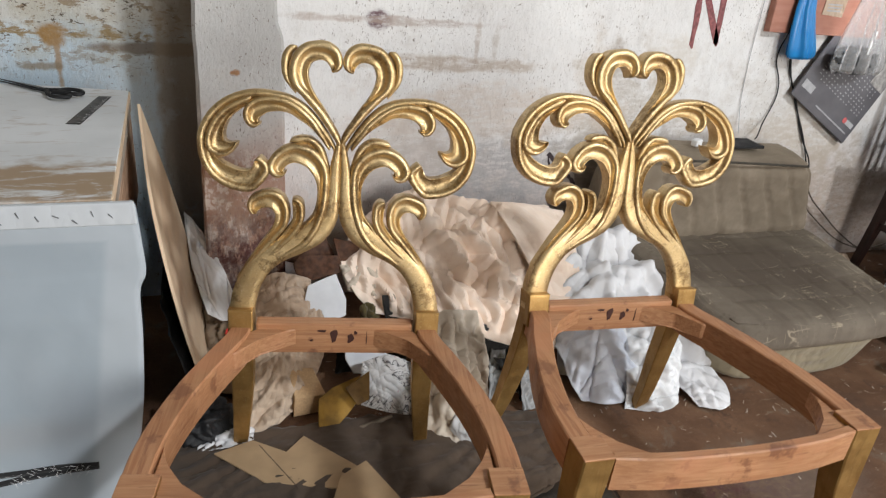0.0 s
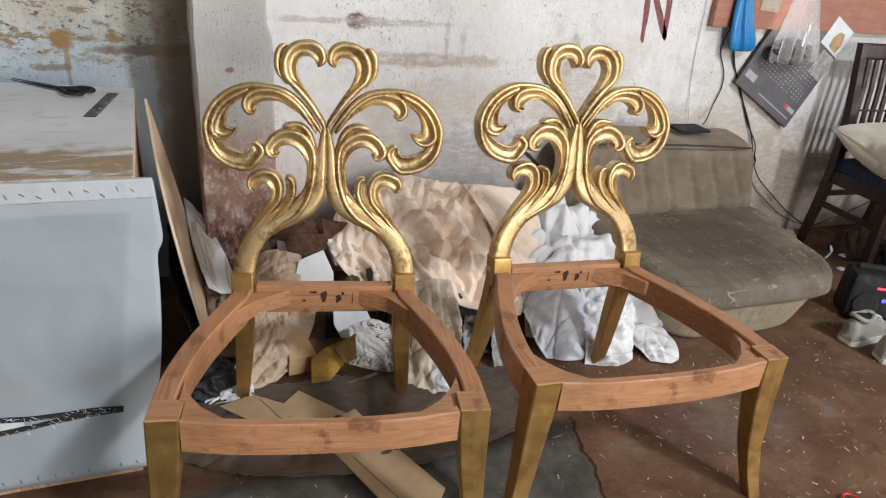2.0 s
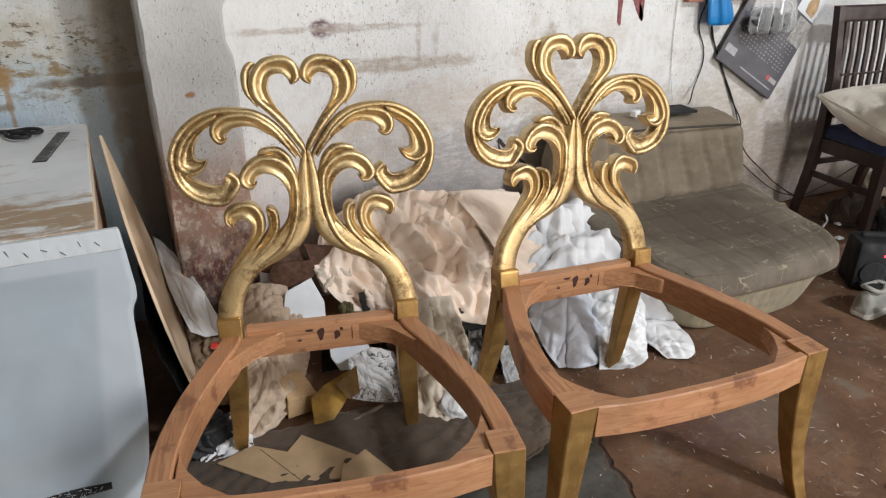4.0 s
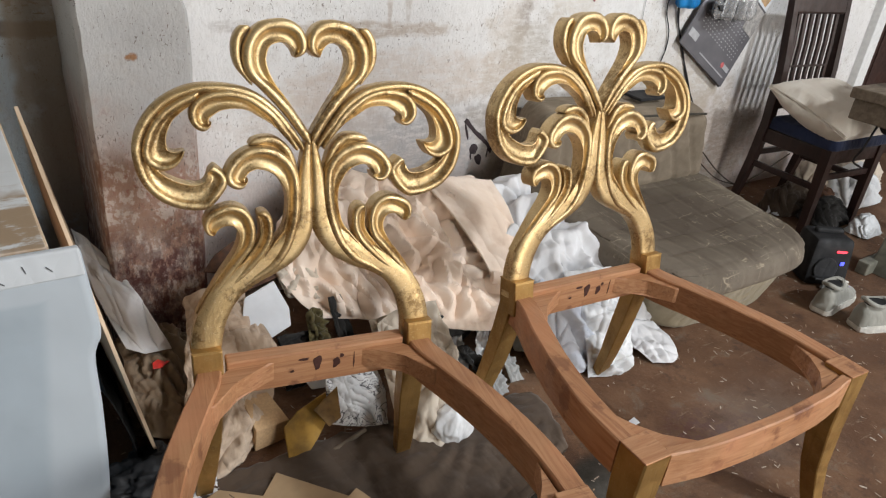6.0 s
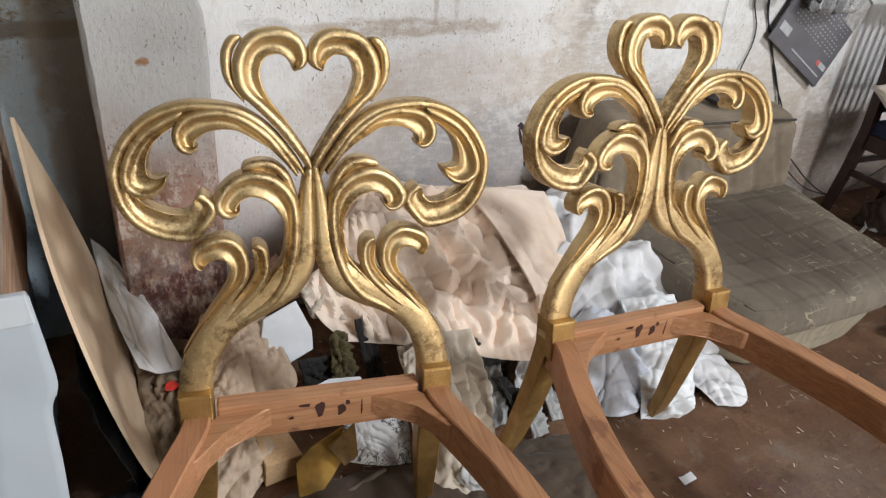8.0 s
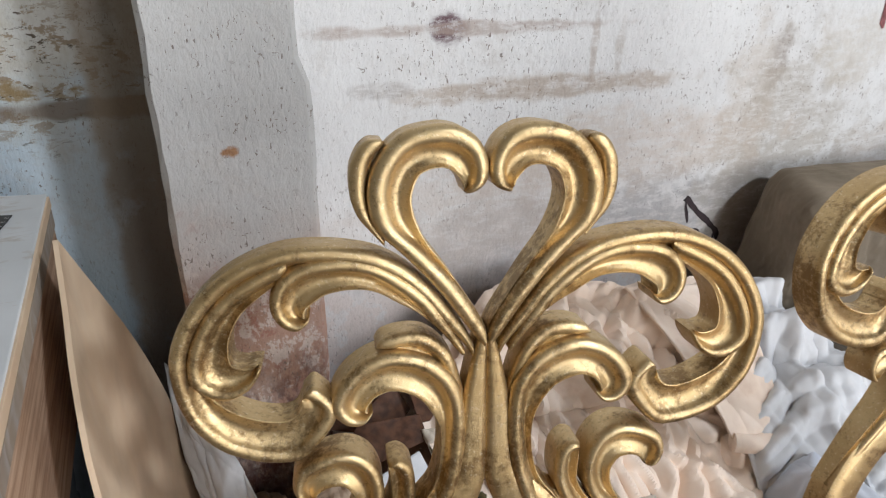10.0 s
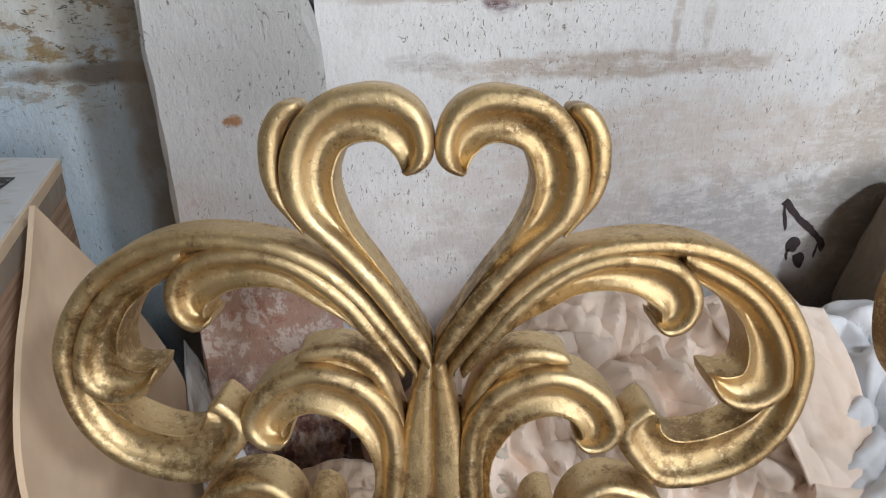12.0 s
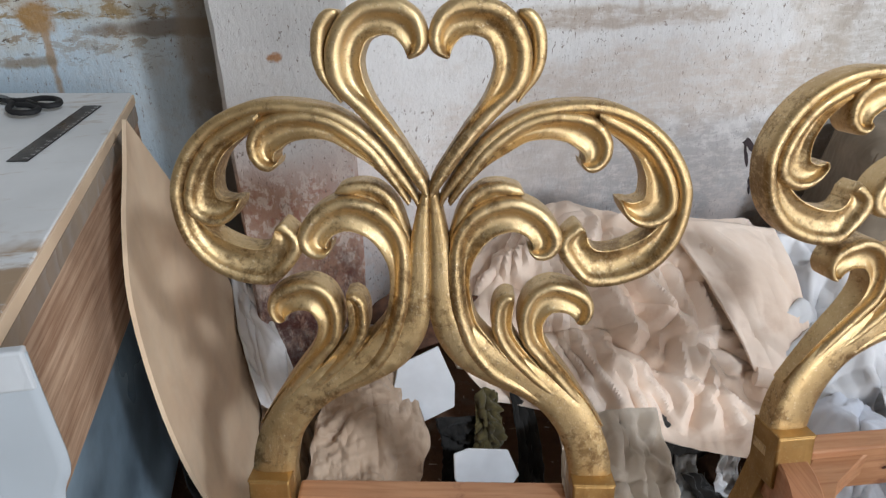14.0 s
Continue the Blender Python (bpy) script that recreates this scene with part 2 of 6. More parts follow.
c = k.mix(k.step(k.noise(2.6, 5, 0.6), 0.52, 0.68, 0, 0.6), c, (0.10, 0.078, 0.052))
k.colour(c).bump(k.noise(500, 2), 0.2, 0.001).bump(k.noise(18, 5, 0.65), 0.3, 0.005)
k.bsdf.inputs["Sheen Weight"].default_value = 0.15
k.bsdf.inputs["Sheen Tint"].default_value = (0.85, 0.68, 0.45, 1)
VELVET_BACK = k.m
SOFA_SIDE = cloth_material("sofa_side_cloth", (0.25, 0.205, 0.13), (0.32, 0.265, 0.175), dirt=(0.16, 0.12, 0.08))

def plaster_grime(k, base):
    """Drag marks, specks, scratches and stains that all the old plaster shares."""
    base = k.mix(k.step(k.noise(1, 6, 0.7, 0.3, k.shift((40, 30, 18))), 0.48, 0.72, 0, 0.22), base, (0.50, 0.48, 0.46))
    base = k.mix(k.step(k.noise(6, 7, 0.74), 0.52, 0.70, 0, 0.45), base, (0.50, 0.45, 0.40))
    base = k.mix(k.step(k.noise(55, 6, 0.8), 0.56, 0.66, 0, 0.30), base, (0.42, 0.39, 0.36))
    # short nicks and chips in loose clusters, steep and slanting
    patchy = k.step(k.noise(4, 5, 0.65), 0.42, 0.58, 0.2, 1.0)
    steep = k.step(k.noise(1, 3, 0.6, 0.4, k.shift((190, 60, 62), (0, 8, 0))), 0.645, 0.67)
    slant = k.step(k.noise(1, 3, 0.6, 0.4, k.shift((160, 60, 58), (0, 42, 0))), 0.66, 0.685)
    chip = k.step(k.noise(75, 4, 0.6, 1.2), 0.65, 0.675)
    marks = k.math("MULTIPLY", k.math("MAXIMUM", chip, k.math("MAXIMUM", steep, slant)), patchy)
    base = k.mix(k.math("MULTIPLY", marks, 0.85), base, (0.19, 0.145, 0.115))
    k.bump(k.noise(9, 8, 0.7), 0.7, 0.010).bump(k.noise(1, 5, 0.7, 0.4, k.shift((90, 60, 40))), 0.75, 0.004).bump(marks, -0.6, 0.003)
    return base


k = Mat("old_plaster", 0.8)
base = k.mix(k.step(k.noise(2.2, 5, 0.6), 0.35, 0.7), (0.74, 0.725, 0.71), (0.82, 0.81, 0.795))
low = k.step(k.math("ADD", k.axis(2), k.math("MULTIPLY", k.noise(4, 5), 0.55)), 1.0, 0.55)
base = k.mix(k.math("MULTIPLY", low, 0.75), base, (0.58, 0.47, 0.42))
peel = k.math("MULTIPLY", low, k.step(k.noise(19, 7, 0.72), 0.50, 0.56))
base = k.mix(k.math("MULTIPLY", peel, 0.7), base, (0.64, 0.62, 0.61))
base = plaster_grime(k, base)
for centre, half, tone, amount in (
    ((0.647, 2.38, 1.026), (0.042, 1, 0.034), (0.09, 0.02, 0.035), 0.92),
    ((0.70, 2.38, 1.024), (0.30, 1, 0.013), (0.42, 0.33, 0.28), 0.7),
    ((0.92, 2.38, 0.888), (0.36, 1, 0.026), (0.45, 0.36, 0.28), 0.75),
    ((0.52, 2.38, 0.905), (0.07, 1, 0.018), (0.42, 0.38, 0.35), 0.6),
    ((2.95, 2.38, 0.26), (0.42, 1, 0.30), (0.33, 0.25, 0.175), 0.6),
    ((2.15, 2.38, 0.62), (0.30, 1, 0.10), (0.48, 0.40, 0.33), 0.5),
    ((1.59, 2.38, 0.92), (0.035, 1, 0.07), (0.28, 0.22, 0.18), 0.6),
    ((1.52, 2.38, 0.78), (0.09, 1, 0.22), (0.56, 0.48, 0.40), 0.5),
    ((1.02, 2.38, 0.95), (0.010, 1, 0.08), (0.44, 0.36, 0.30), 0.6), ((1.09, 2.38, 0.95), (0.012, 1, 0.07), (0.46, 0.40, 0.34), 0.5),
    ((1.22, 2.38, 0.50), (0.60, 1, 0.13), (0.36, 0.345, 0.345), 0.75), ((1.66, 2.38, 0.62), (0.22, 1, 0.30), (0.42, 0.37, 0.31), 0.65), ((1.15, 2.38, 0.72), (0.45, 1, 0.10), (0.60, 0.50, 0.42), 0.55),
    ((2.60, 2.38, 0.80), (0.40, 1, 0.35), (0.52, 0.46, 0.39), 0.35),
    ((2.62, 2.38, 0.56), (0.26, 1, 0.20), (0.52, 0.44, 0.35), 0.5), ((1.86, 2.38, 0.93), (0.14, 1, 0.10), (0.60, 0.54, 0.46), 0.5), ((0.75, 2.38, 0.60), (0.26, 1, 0.16), (0.60, 0.52, 0.46), 0.55),
):
    worn = k.step(k.noise(1, 6, 0.75, 0.3, k.shift((22, 22, 60))), 0.36, 0.58, 0.3, 1.0)
    base = k.mix(k.math("MULTIPLY", k.math("MULTIPLY", k.spot(centre, half, 0.45, 14, 0.35), worn), amount), base, tone)
k.colour(base)
PLASTER = k.m

k = Mat("pillar_plaster", 0.85)
base = k.mix(k.step(k.noise(3, 5, 0.6), 0.35, 0.7), (0.52, 0.505, 0.485), (0.62, 0.605, 0.585))
low = k.step(k.math("ADD", k.axis(2), k.math("MULTIPLY", k.noise(4, 5), 0.35)), 1.0, 0.78)
base = k.mix(k.math("MULTIPLY", low, 0.92), base, (0.40, 0.225, 0.155))
chips = k.step(k.noise(1, 7, 0.72, 0.2, k.shift((26, 26, 17))), 0.50, 0.56)
base = k.mix(k.math("MULTIPLY", k.math("MULTIPLY", chips, low), 0.7), base, (0.70, 0.62, 0.56))
base = k.mix(k.math("MULTIPLY", k.math("MULTIPLY", k.step(k.noise(48, 5, 0.7), 0.56, 0.62), low), 0.7), base, (0.34, 0.14, 0.10))
dark = k.step(k.math("ADD", k.axis(2), k.math("MULTIPLY", k.noise(9, 5), 0.25)), 0.66, 0.46)
base = k.mix(k.math("MULTIPLY", dark, k.step(k.noise(1, 6, 0.7, 0, k.shift((40, 40, 22))), 0.36, 0.56)), base, (0.10, 0.035, 0.03))
base = plaster_grime(k, base)
base = k.mix(k.spot((0.185, 2.11, 0.893), (0.013, 1, 0.008), 0.5, 70, 0.4), base, (0.38, 0.20, 0.10))
k.colour(base)
PILLAR = k.m

k = Mat("blue_plaster", 0.8)
base = k.mix(k.step(k.noise(3, 5, 0.6), 0.35, 0.7), (0.50, 0.60, 0.67), (0.62, 0.69, 0.73))
base = k.mix(k.step(k.math("ADD", k.axis(2), k.math("MULTIPLY", k.noise(6, 4), 0.25)), 1.02, 1.12, 0, 0.75), base, (0.64, 0.60, 0.53))
base = plaster_grime(k, base)
band = k.spot((-0.45, 2.47, 0.975), (0.9, 1, 0.13), 0.5, 8, 0.6)
base = k.mix(k.math("MULTIPLY", band, k.step(k.noise(5, 6, 0.7), 0.45, 0.62, 0, 0.55)), base, (0.46, 0.41, 0.31))
scab = k.noise(1, 7, 0.72, 0.3, k.shift((20, 10, 44)))
base = k.mix(k.math("MULTIPLY", band, k.step(scab, 0.545, 0.59, 0, 0.85)), base, (0.27, 0.19, 0.11))
base = k.mix(k.math("MULTIPLY", band, k.step(k.noise(1, 5, 0.7, 0.3, k.shift((38, 10, 90))), 0.60, 0.63)), base, (0.10, 0.075, 0.05))
rust = k.spot((-0.5, 2.47, 0.925), (0.34, 1, 0.022), 0.6, 14, 0.5)
base = k.mix(k.math("MULTIPLY", rust, k.step(scab, 0.44, 0.54, 0, 0.9)), base, (0.29, 0.20, 0.09))
base = k.mix(k.math("MULTIPLY", k.spot((-0.32, 2.47, 0.92), (0.035, 1, 0.03), 0.4, 25, 0.4), 0.9), base, (0.34, 0.19, 0.06))
base = k.mix(k.math("MULTIPLY", k.spot((-0.315, 2.47, 0.84), (0.008, 1, 0.09), 0.5, 30, 0.5), 0.8), base, (0.36, 0.22, 0.10))
base = k.mix(k.math("MULTIPLY", k.spot((-0.36, 2.47, 0.825), (0.05, 1, 0.012), 0.5, 30, 0.4), 0.8), base, (0.26, 0.20, 0.13))
base = k.mix(k.math("MULTIPLY", k.spot((0.0, 2.47, 0.888), (0.20, 1, 0.020), 0.3, 20, 0.3), 0.85), base, (0.20, 0.15, 0.105))
# the pillar's shadow on this wall, put into the colour as an uneven brown strip
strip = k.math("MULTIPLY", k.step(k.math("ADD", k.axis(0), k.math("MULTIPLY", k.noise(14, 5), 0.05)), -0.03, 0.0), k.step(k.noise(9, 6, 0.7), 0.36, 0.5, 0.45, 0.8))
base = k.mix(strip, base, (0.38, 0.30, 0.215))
k.colour(base)
BLUE_WALL = k.m

k = Mat("dirt_floor", 0.9)
dirt = k.mix(k.step(k.noise(3.0, 6, 0.65), 0.36, 0.66), (0.108, 0.049, 0.022), (0.190, 0.100, 0.052))
dirt = k.mix(k.step(k.noise(2.2, 6, 0.7, 0.6), 0.50, 0.66, 0, 0.65), dirt, (0.084, 0.044, 0.026))
dirt = k.mix(k.step(k.noise(9, 6, 0.72), 0.53, 0.66, 0, 0.75), dirt, (0.068, 0.032, 0.018))
dirt = k.mix(k.step(k.noise(6, 6, 0.7, 0.4), 0.56, 0.68, 0, 0.6), dirt, (0.172, 0.140, 0.104))
dirt = k.mix(k.math("MULTIPLY", k.spot((1.42, 1.13, 0), (0.17, 0.10, 1), 0.5, 9, 0.5), k.step(k.noise(38, 5, 0.7), 0.44, 0.56)), dirt, (0.096, 0.036, 0.028))
dirt = k.mix(k.math("MULTIPLY", k.spot((1.62, 1.12, 0), (0.2, 0.13, 1), 0.5, 9, 0.6), 0.3), dirt, (0.224, 0.192, 0.160))
dirt = k.mix(k.step(k.noise(1, 4, 0.65, 0.6, k.shift((10, 34, 10), (0, 0, 35))), 0.62, 0.68, 0, 0.6), dirt, (0.216, 0.152, 0.100))
dirt = k.mix(k.step(k.noise(75, 4, 0.7), 0.60, 0.70, 0, 0.55), dirt, (0.240, 0.172, 0.112))
grey = k.mix(k.step(k.noise(7, 7, 0.68), 0.36, 0.64), (0.050, 0.045, 0.037), (0.100, 0.092, 0.078))
grey = k.mix(k.step(k.noise(30, 5, 0.7), 0.58, 0.66, 0, 0.5), grey, (0.096, 0.072, 0.048))
line_x = k.math("ADD", k.math("ADD", k.axis(0), k.math("MULTIPLY", k.axis(1), -0.17)), k.math("MULTIPLY", k.noise(7, 5), 0.10))
line_y = k.math("ADD", k.axis(1), k.math("MULTIPLY", k.noise(5, 5), 0.12))
slab_zone = k.math("MULTIPLY", k.step(line_x, 0.915, 0.895), k.step(line_y, 1.33, 1.28))
base = k.mix(slab_zone, dirt, grey)
crack = k.math("MULTIPLY", k.step(k.math("ABSOLUTE", k.math("SUBTRACT", line_x, 0.915)), 0.009, 0.003), k.step(line_y, 1.34, 1.30))
base = k.mix(crack, base, (0.035, 0.022, 0.015))
k.colour(base).bump(k.noise(12, 7, 0.68), 0.9, 0.012).bump(k.noise(80, 5, 0.7), 0.5, 0.004).bump(crack, -0.8, 0.008)
FLOOR = k.m
CONCRETE = plain_material("grey_render", (0.17, 0.155, 0.135), 0.9, scale=6)
GROUND = plain_material("trodden_earth", (0.16, 0.12, 0.085), 0.95, scale=3)
DOOR_RED = plain_material("dark_red_paint", (0.035, 0.013, 0.009), 0.5)
WHITE_PAINT = plain_material("white_paint", (0.74, 0.74, 0.73), 0.6, spread=0.06)

HEM_CLOTH = cloth_material("white_hem_cloth", (0.50, 0.52, 0.54), (0.56, 0.58, 0.59), dirt=(0.42, 0.40, 0.37), dirt_amount=0.3, crease=0.2)
BOX_SIDE = plain_material("wrapped_box_side", (0.22, 0.29, 0.35), 0.35, spread=0.3, scale=7, bump=0.4)
STEEL_DARK = plain_material("blackened_steel", (0.035, 0.035, 0.038), 0.35, 0.6, spread=0.3)
ZIP = cloth_material("zip_tape", (0.012, 0.012, 0.013), (0.02, 0.02, 0.022))
WHITE_THREAD = plain_material("white_thread", (0.7, 0.7, 0.7), 0.9)
BLUEWHITE_CLOTH = cloth_material("blue_white_cloth", (0.56, 0.59, 0.66), (0.64, 0.665, 0.73))
SATIN = cloth_material("white_lining", (0.64, 0.65, 0.66), (0.73, 0.735, 0.74), 500, 0.38)
GREY_CLOTH = cloth_material("grey_cloth", (0.26, 0.26, 0.26), (0.36, 0.36, 0.35))
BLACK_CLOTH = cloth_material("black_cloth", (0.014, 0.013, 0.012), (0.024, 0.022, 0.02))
OLIVE = cloth_material("olive_cloth", (0.050, 0.040, 0.014), (0.115, 0.090, 0.030))
BROWN_PAPER = cloth_material("brown_paper", (0.20, 0.14, 0.09), (0.27, 0.20, 0.13), 200, 0.8)
BURLAP = cloth_material("burlap", (0.055, 0.036, 0.023), (0.088, 0.058, 0.037), 350, 0.95, dirt=(0.07, 0.042, 0.027), crease=0.2)
WHITE_CARD = plain_material("white_card", (0.74, 0.76, 0.79), 0.6, spread=0.06, scale=14)
SOFA_DARK = plain_material("dark_piping", (0.045, 0.038, 0.028), 0.9)
SHOE = cloth_material("shoe_mesh", (0.27, 0.265, 0.23), (0.36, 0.35, 0.31), 700)
SHOE_SOLE = plain_material("dirty_sole", (0.58, 0.56, 0.51), 0.7, spread=0.2, scale=30)
TABLE_WOOD = wood_material("table_wood", (0.12, 0.09, 0.06), (0.20, 0.155, 0.11), (6, 50, 50), 0.6)
STAND = plain_material("grey_green_enamel", (0.19, 0.185, 0.15), 0.5, spread=0.3, scale=18)
BOARD = wood_material("red_brown_board", (0.36, 0.15, 0.10), (0.43, 0.20, 0.14), (4, 40, 40), 0.6)
PAPER_TAN = plain_material("tan_print", (0.50, 0.33, 0.18), 0.6, spread=0.2, scale=30)
GREY_INK = plain_material("pale_grey_ink", (0.42, 0.42, 0.43), 0.7, spread=0.1)
CAL = plain_material("dark_grey_print", (0.125, 0.12, 0.13), 0.38, spread=0.12, scale=10, bump=0.05)
CAL_PHOTO = plain_material("printed_photograph", (0.40, 0.38, 0.36), 0.4, spread=0.35, scale=50, bump=0.02)
EMBLEM = plain_material("red_print", (0.55, 0.12, 0.12), 0.5)
RED_PAINT = plain_material("faded_red_paint", (0.24, 0.085, 0.085), 0.8, spread=0.4, scale=60)
BLACK_PAINT = plain_material("black_paint", (0.035, 0.022, 0.024), 0.7, spread=0.4)
BROWN_CABLE = plain_material("brown_cable", (0.07, 0.05, 0.035), 0.6)
k = Mat("floor_litter", 0.9)
k.colour(k.mix(k.island(), (0.30, 0.20, 0.12), (0.62, 0.56, 0.48)))
LITTER = k.m
k = Mat("blue_plastic", 0.3)
k.colour(k.mix(k.noise(20, 3), (0.01, 0.19, 0.55), (0.03, 0.32, 0.72)))
k.bsdf.inputs["Transmission Weight"].default_value = 0.15
BLUE_PLASTIC = k.m
k = Mat("clear_plastic", 0.18)
k.colour((0.9, 0.9, 0.9))
k.bsdf.inputs["Transmission Weight"].default_value = 0.75
k.bsdf.inputs["IOR"].default_value = 1.15
k.bump(k.noise(40, 3, 0.6, 0.5, k.shift((3, 3, 0.6))), 0.5, 0.01)
CLEAR = k.m
for led, tone in (("red_light", (1.0, 0.05, 0.08)), ("blue_light", (0.08, 0.1, 1.0))):
    k = Mat(led, 0.4)
    k.colour(tone)
    k.bsdf.inputs["Emission Color"].default_value = (*tone, 1)
    k.bsdf.inputs["Emission Strength"].default_value = 2.0
    if led[0] == "r":
        LED_RED = k.m
    else:
        LED_BLUE = k.m
k = Mat("printed_cotton", 0.85)
c = k.mix(k.step(k.noise(6, 4), 0.35, 0.7), (0.56, 0.55, 0.54), (0.64, 0.63, 0.62))
lines = k.step(k.math("ABSOLUTE", k.math("SUBTRACT", k.noise(26, 2, 0.4, 2.2), 0.5)), 0.035, 0.012)
zone = k.step(k.noise(9, 1), 0.46, 0.52)
c = k.mix(k.math("MULTIPLY", k.math("MULTIPLY", lines, zone), 0.9), c, (0.06, 0.055, 0.06))
c = k.mix(k.math("MULTIPLY", k.step(k.noise(15, 2, 0.5, 1.0), 0.66, 0.70), 0.7), c, (0.45, 0.17, 0.22))
k.colour(c).bump(k.noise(26, 4, 0.6), 0.3, 0.005)
PRINT = k.m


# ---- mesh tools ----
def part(name, bm, material, parent=None, label="", smooth=False, angle=40):
    bmesh.ops.recalc_face_normals(bm, faces=bm.faces)
    data = bpy.data.meshes.new(name)
    bm.to_mesh(data)
    bm.free()
    if smooth:
        data.shade_smooth()
        data.set_sharp_from_angle(angle=radians(angle))
    data.materials.append(material)
    ob = new(name, data)
    ob.parent = parent
    return tagged(ob, label)


def thing(name, m, label, category, group=""):
    ob = new(name)
    ob.matrix_world = m
    ob.empty_display_size = 0.1
    return tagged(ob, label, category, group)


def block(sx, sy, sz, centre=(0, 0, 0), bevel=0.003, rot=(0, 0, 0), bm=None, segments=2):
    made = bmesh.new()
    bmesh.ops.create_cube(made, size=1)
    bmesh.ops.scale(made, vec=(sx, sy, sz), verts=made.verts)
    if bevel:
        bmesh.ops.bevel(made, geom=made.edges[:], offset=bevel, segments=segments, affect="EDGES", profile=0.5)
    made.transform(pose(*centre, *rot))
    if bm is None:
        return made
    data = bpy.data.meshes.new("x")
    made.to_mesh(data)
    made.free()
    bm.from_mesh(data)
    bpy.data.meshes.remove(data)
    return bm


def hexa(corners, bevel=0.004):
    """A solid from eight corners: four below, four above, both counter-clockwise."""
    bm = bmesh.new()
    v = [bm.verts.new(p) for p in corners]
    for f in ((3, 2, 1, 0), (4, 5, 6, 7), (0, 1, 5, 4), (1, 2, 6, 5), (2, 3, 7, 6), (3, 0, 4, 7)):
        bm.faces.new([v[n] for n in f])
    if bevel:
        bmesh.ops.bevel(bm, geom=bm.edges[:], offset=bevel, segments=2, affect="EDGES", profile=0.5)
    return bm


def spline(points, steps):
    """A Catmull-Rom curve through the points (any dimension)."""
    p = np.array(points, float)
    p = np.vstack([2 * p[0] - p[1], p, 2 * p[-1] - p[-2]])
    out = []
    for n in range(len(p) - 3):
        a, b, c, d = p[n:n + 4]
        for t in np.linspace(0, 1, steps, endpoint=False):
            out.append(0.5 * (2 * b + (c - a) * t + (2 * a - 5 * b + 4 * c - d) * t * t + (3 * b - a - 3 * c + d) * t ** 3))
    out.append(p[-2])
    return np.array(out)


def tube(points, radius, steps=6, sides=8, taper=None):
    """A round bar along a curve; taper: radius factors at start and end."""
    line = spline(points, steps)
    bm = bmesh.new()
    rings = []
    up = Vector((0.31, 0.17, 0.93)).normalized()
    for n, p in enumerate(line):
        d = Vector(line[min(n + 1, len(line) - 1)] - line[max(n - 1, 0)]).normalized()
        a = d.cross(up).normalized()
        b = a.cross(d)
        f = n / (len(line) - 1)
        r = radius * (1 if taper is None else taper[0] + (taper[1] - taper[0]) * f)
        rings.append([bm.verts.new(Vector(p) + (a * math.cos(q) + b * math.sin(q)) * r) for q in np.linspace(0, 2 * math.pi, sides, endpoint=False)])
    for u, v in zip(rings, rings[1:]):
        for n in range(sides):
            bm.faces.new((u[n], u[(n + 1) % sides], v[(n + 1) % sides], v[n]))
    bm.faces.new(rings[0][::-1])
    bm.faces.new(rings[-1])
    return bm


def loft(sections):
    """A solid through rings of equal length."""
    bm = bmesh.new()
    rings = [[bm.verts.new(p) for p in ring] for ring in sections]
    for u, v in zip(rings, rings[1:]):
        for n in range(len(u)):
            bm.faces.new((u[n], u[(n + 1) % len(u)], v[(n + 1) % len(u)], v[n]))
    bm.faces.new(rings[0][::-1])
    bm.faces.new(rings[-1])
    return bm


def slab(outline, depth, bevel=0.0, m=None):
    """A flat piece: an outline in x, y drawn up by depth in z."""
    bm = bmesh.new()
    low = [bm.verts.new((x, y, 0)) for x, y in outline]
    high = [bm.verts.new((x, y, depth)) for x, y in outline]
    bm.faces.new(low[::-1])
    bm.faces.new(high)
    for n in range(len(low)):
        q = (n + 1) % len(low)
        bm.faces.new((low[n], low[q], high[q], high[n]))
    if bevel:
        bmesh.ops.bevel(bm, geom=bm.edges[:], offset=bevel, segments=1, affect="EDGES")
    if m is not None:
        bm.transform(m)
    return bm


def crumple(p, size, seed=0.0):
    """Broad hollows crossed by thin sharp creases, about -1 to 1."""
    q = Vector(p) / size + Vector((seed, seed * 1.7, seed * 0.3))
    q += noise.noise_vector(q * 0.5) * 0.55
    h = 0.55 * noise.noise(q * 0.8 + Vector((5, 2, 1)))
    for n, (turn, weight, f) in enumerate(((0.5, 0.55, 0.9), (1.7, 0.50, 1.2), (2.6, 0.36, 1.9), (1.1, 0.26, 2.6), (0.1, 0.18, 4.0), (2.1, 0.12, 5.6))):
        c, s = math.cos(turn), math.sin(turn)
        r = Vector(((c * q.x + s * q.y) * f, (c * q.y - s * q.x) * f * 0.45, q.z + 3.1 * n))
        h += weight * (max(0.0, 1 - 3.0 * abs(noise.noise(r))) ** 1.25 - 0.2)
    cells = noise.voronoi(q * 1.6)[0]
    return h + 0.32 * (cells[0] * 1.6 - 0.8)


def pull(p, step, axis, rest, stiff):
    """Move points that lie step apart along one axis of a cloth net towards their rest distance."""
    q = np.moveaxis(p, axis, 0)
    r = np.moveaxis(rest, axis, 0)
    for start in range(2 * step):
        if start >= q.shape[0] - step:
            break
        a, b = q[start:-step:2 * step], q[start + step::2 * step]
        w = r[start::2 * step]
        n = min(len(a), len(b), len(w))
        d = b[:n] - a[:n]
        ln = np.linalg.norm(d, axis=2, keepdims=True) + 1e-9
        d *= stiff * 0.5 * (ln - w[:n, :, None]) / ln
        a[:n] += d
        b[:n] -= d


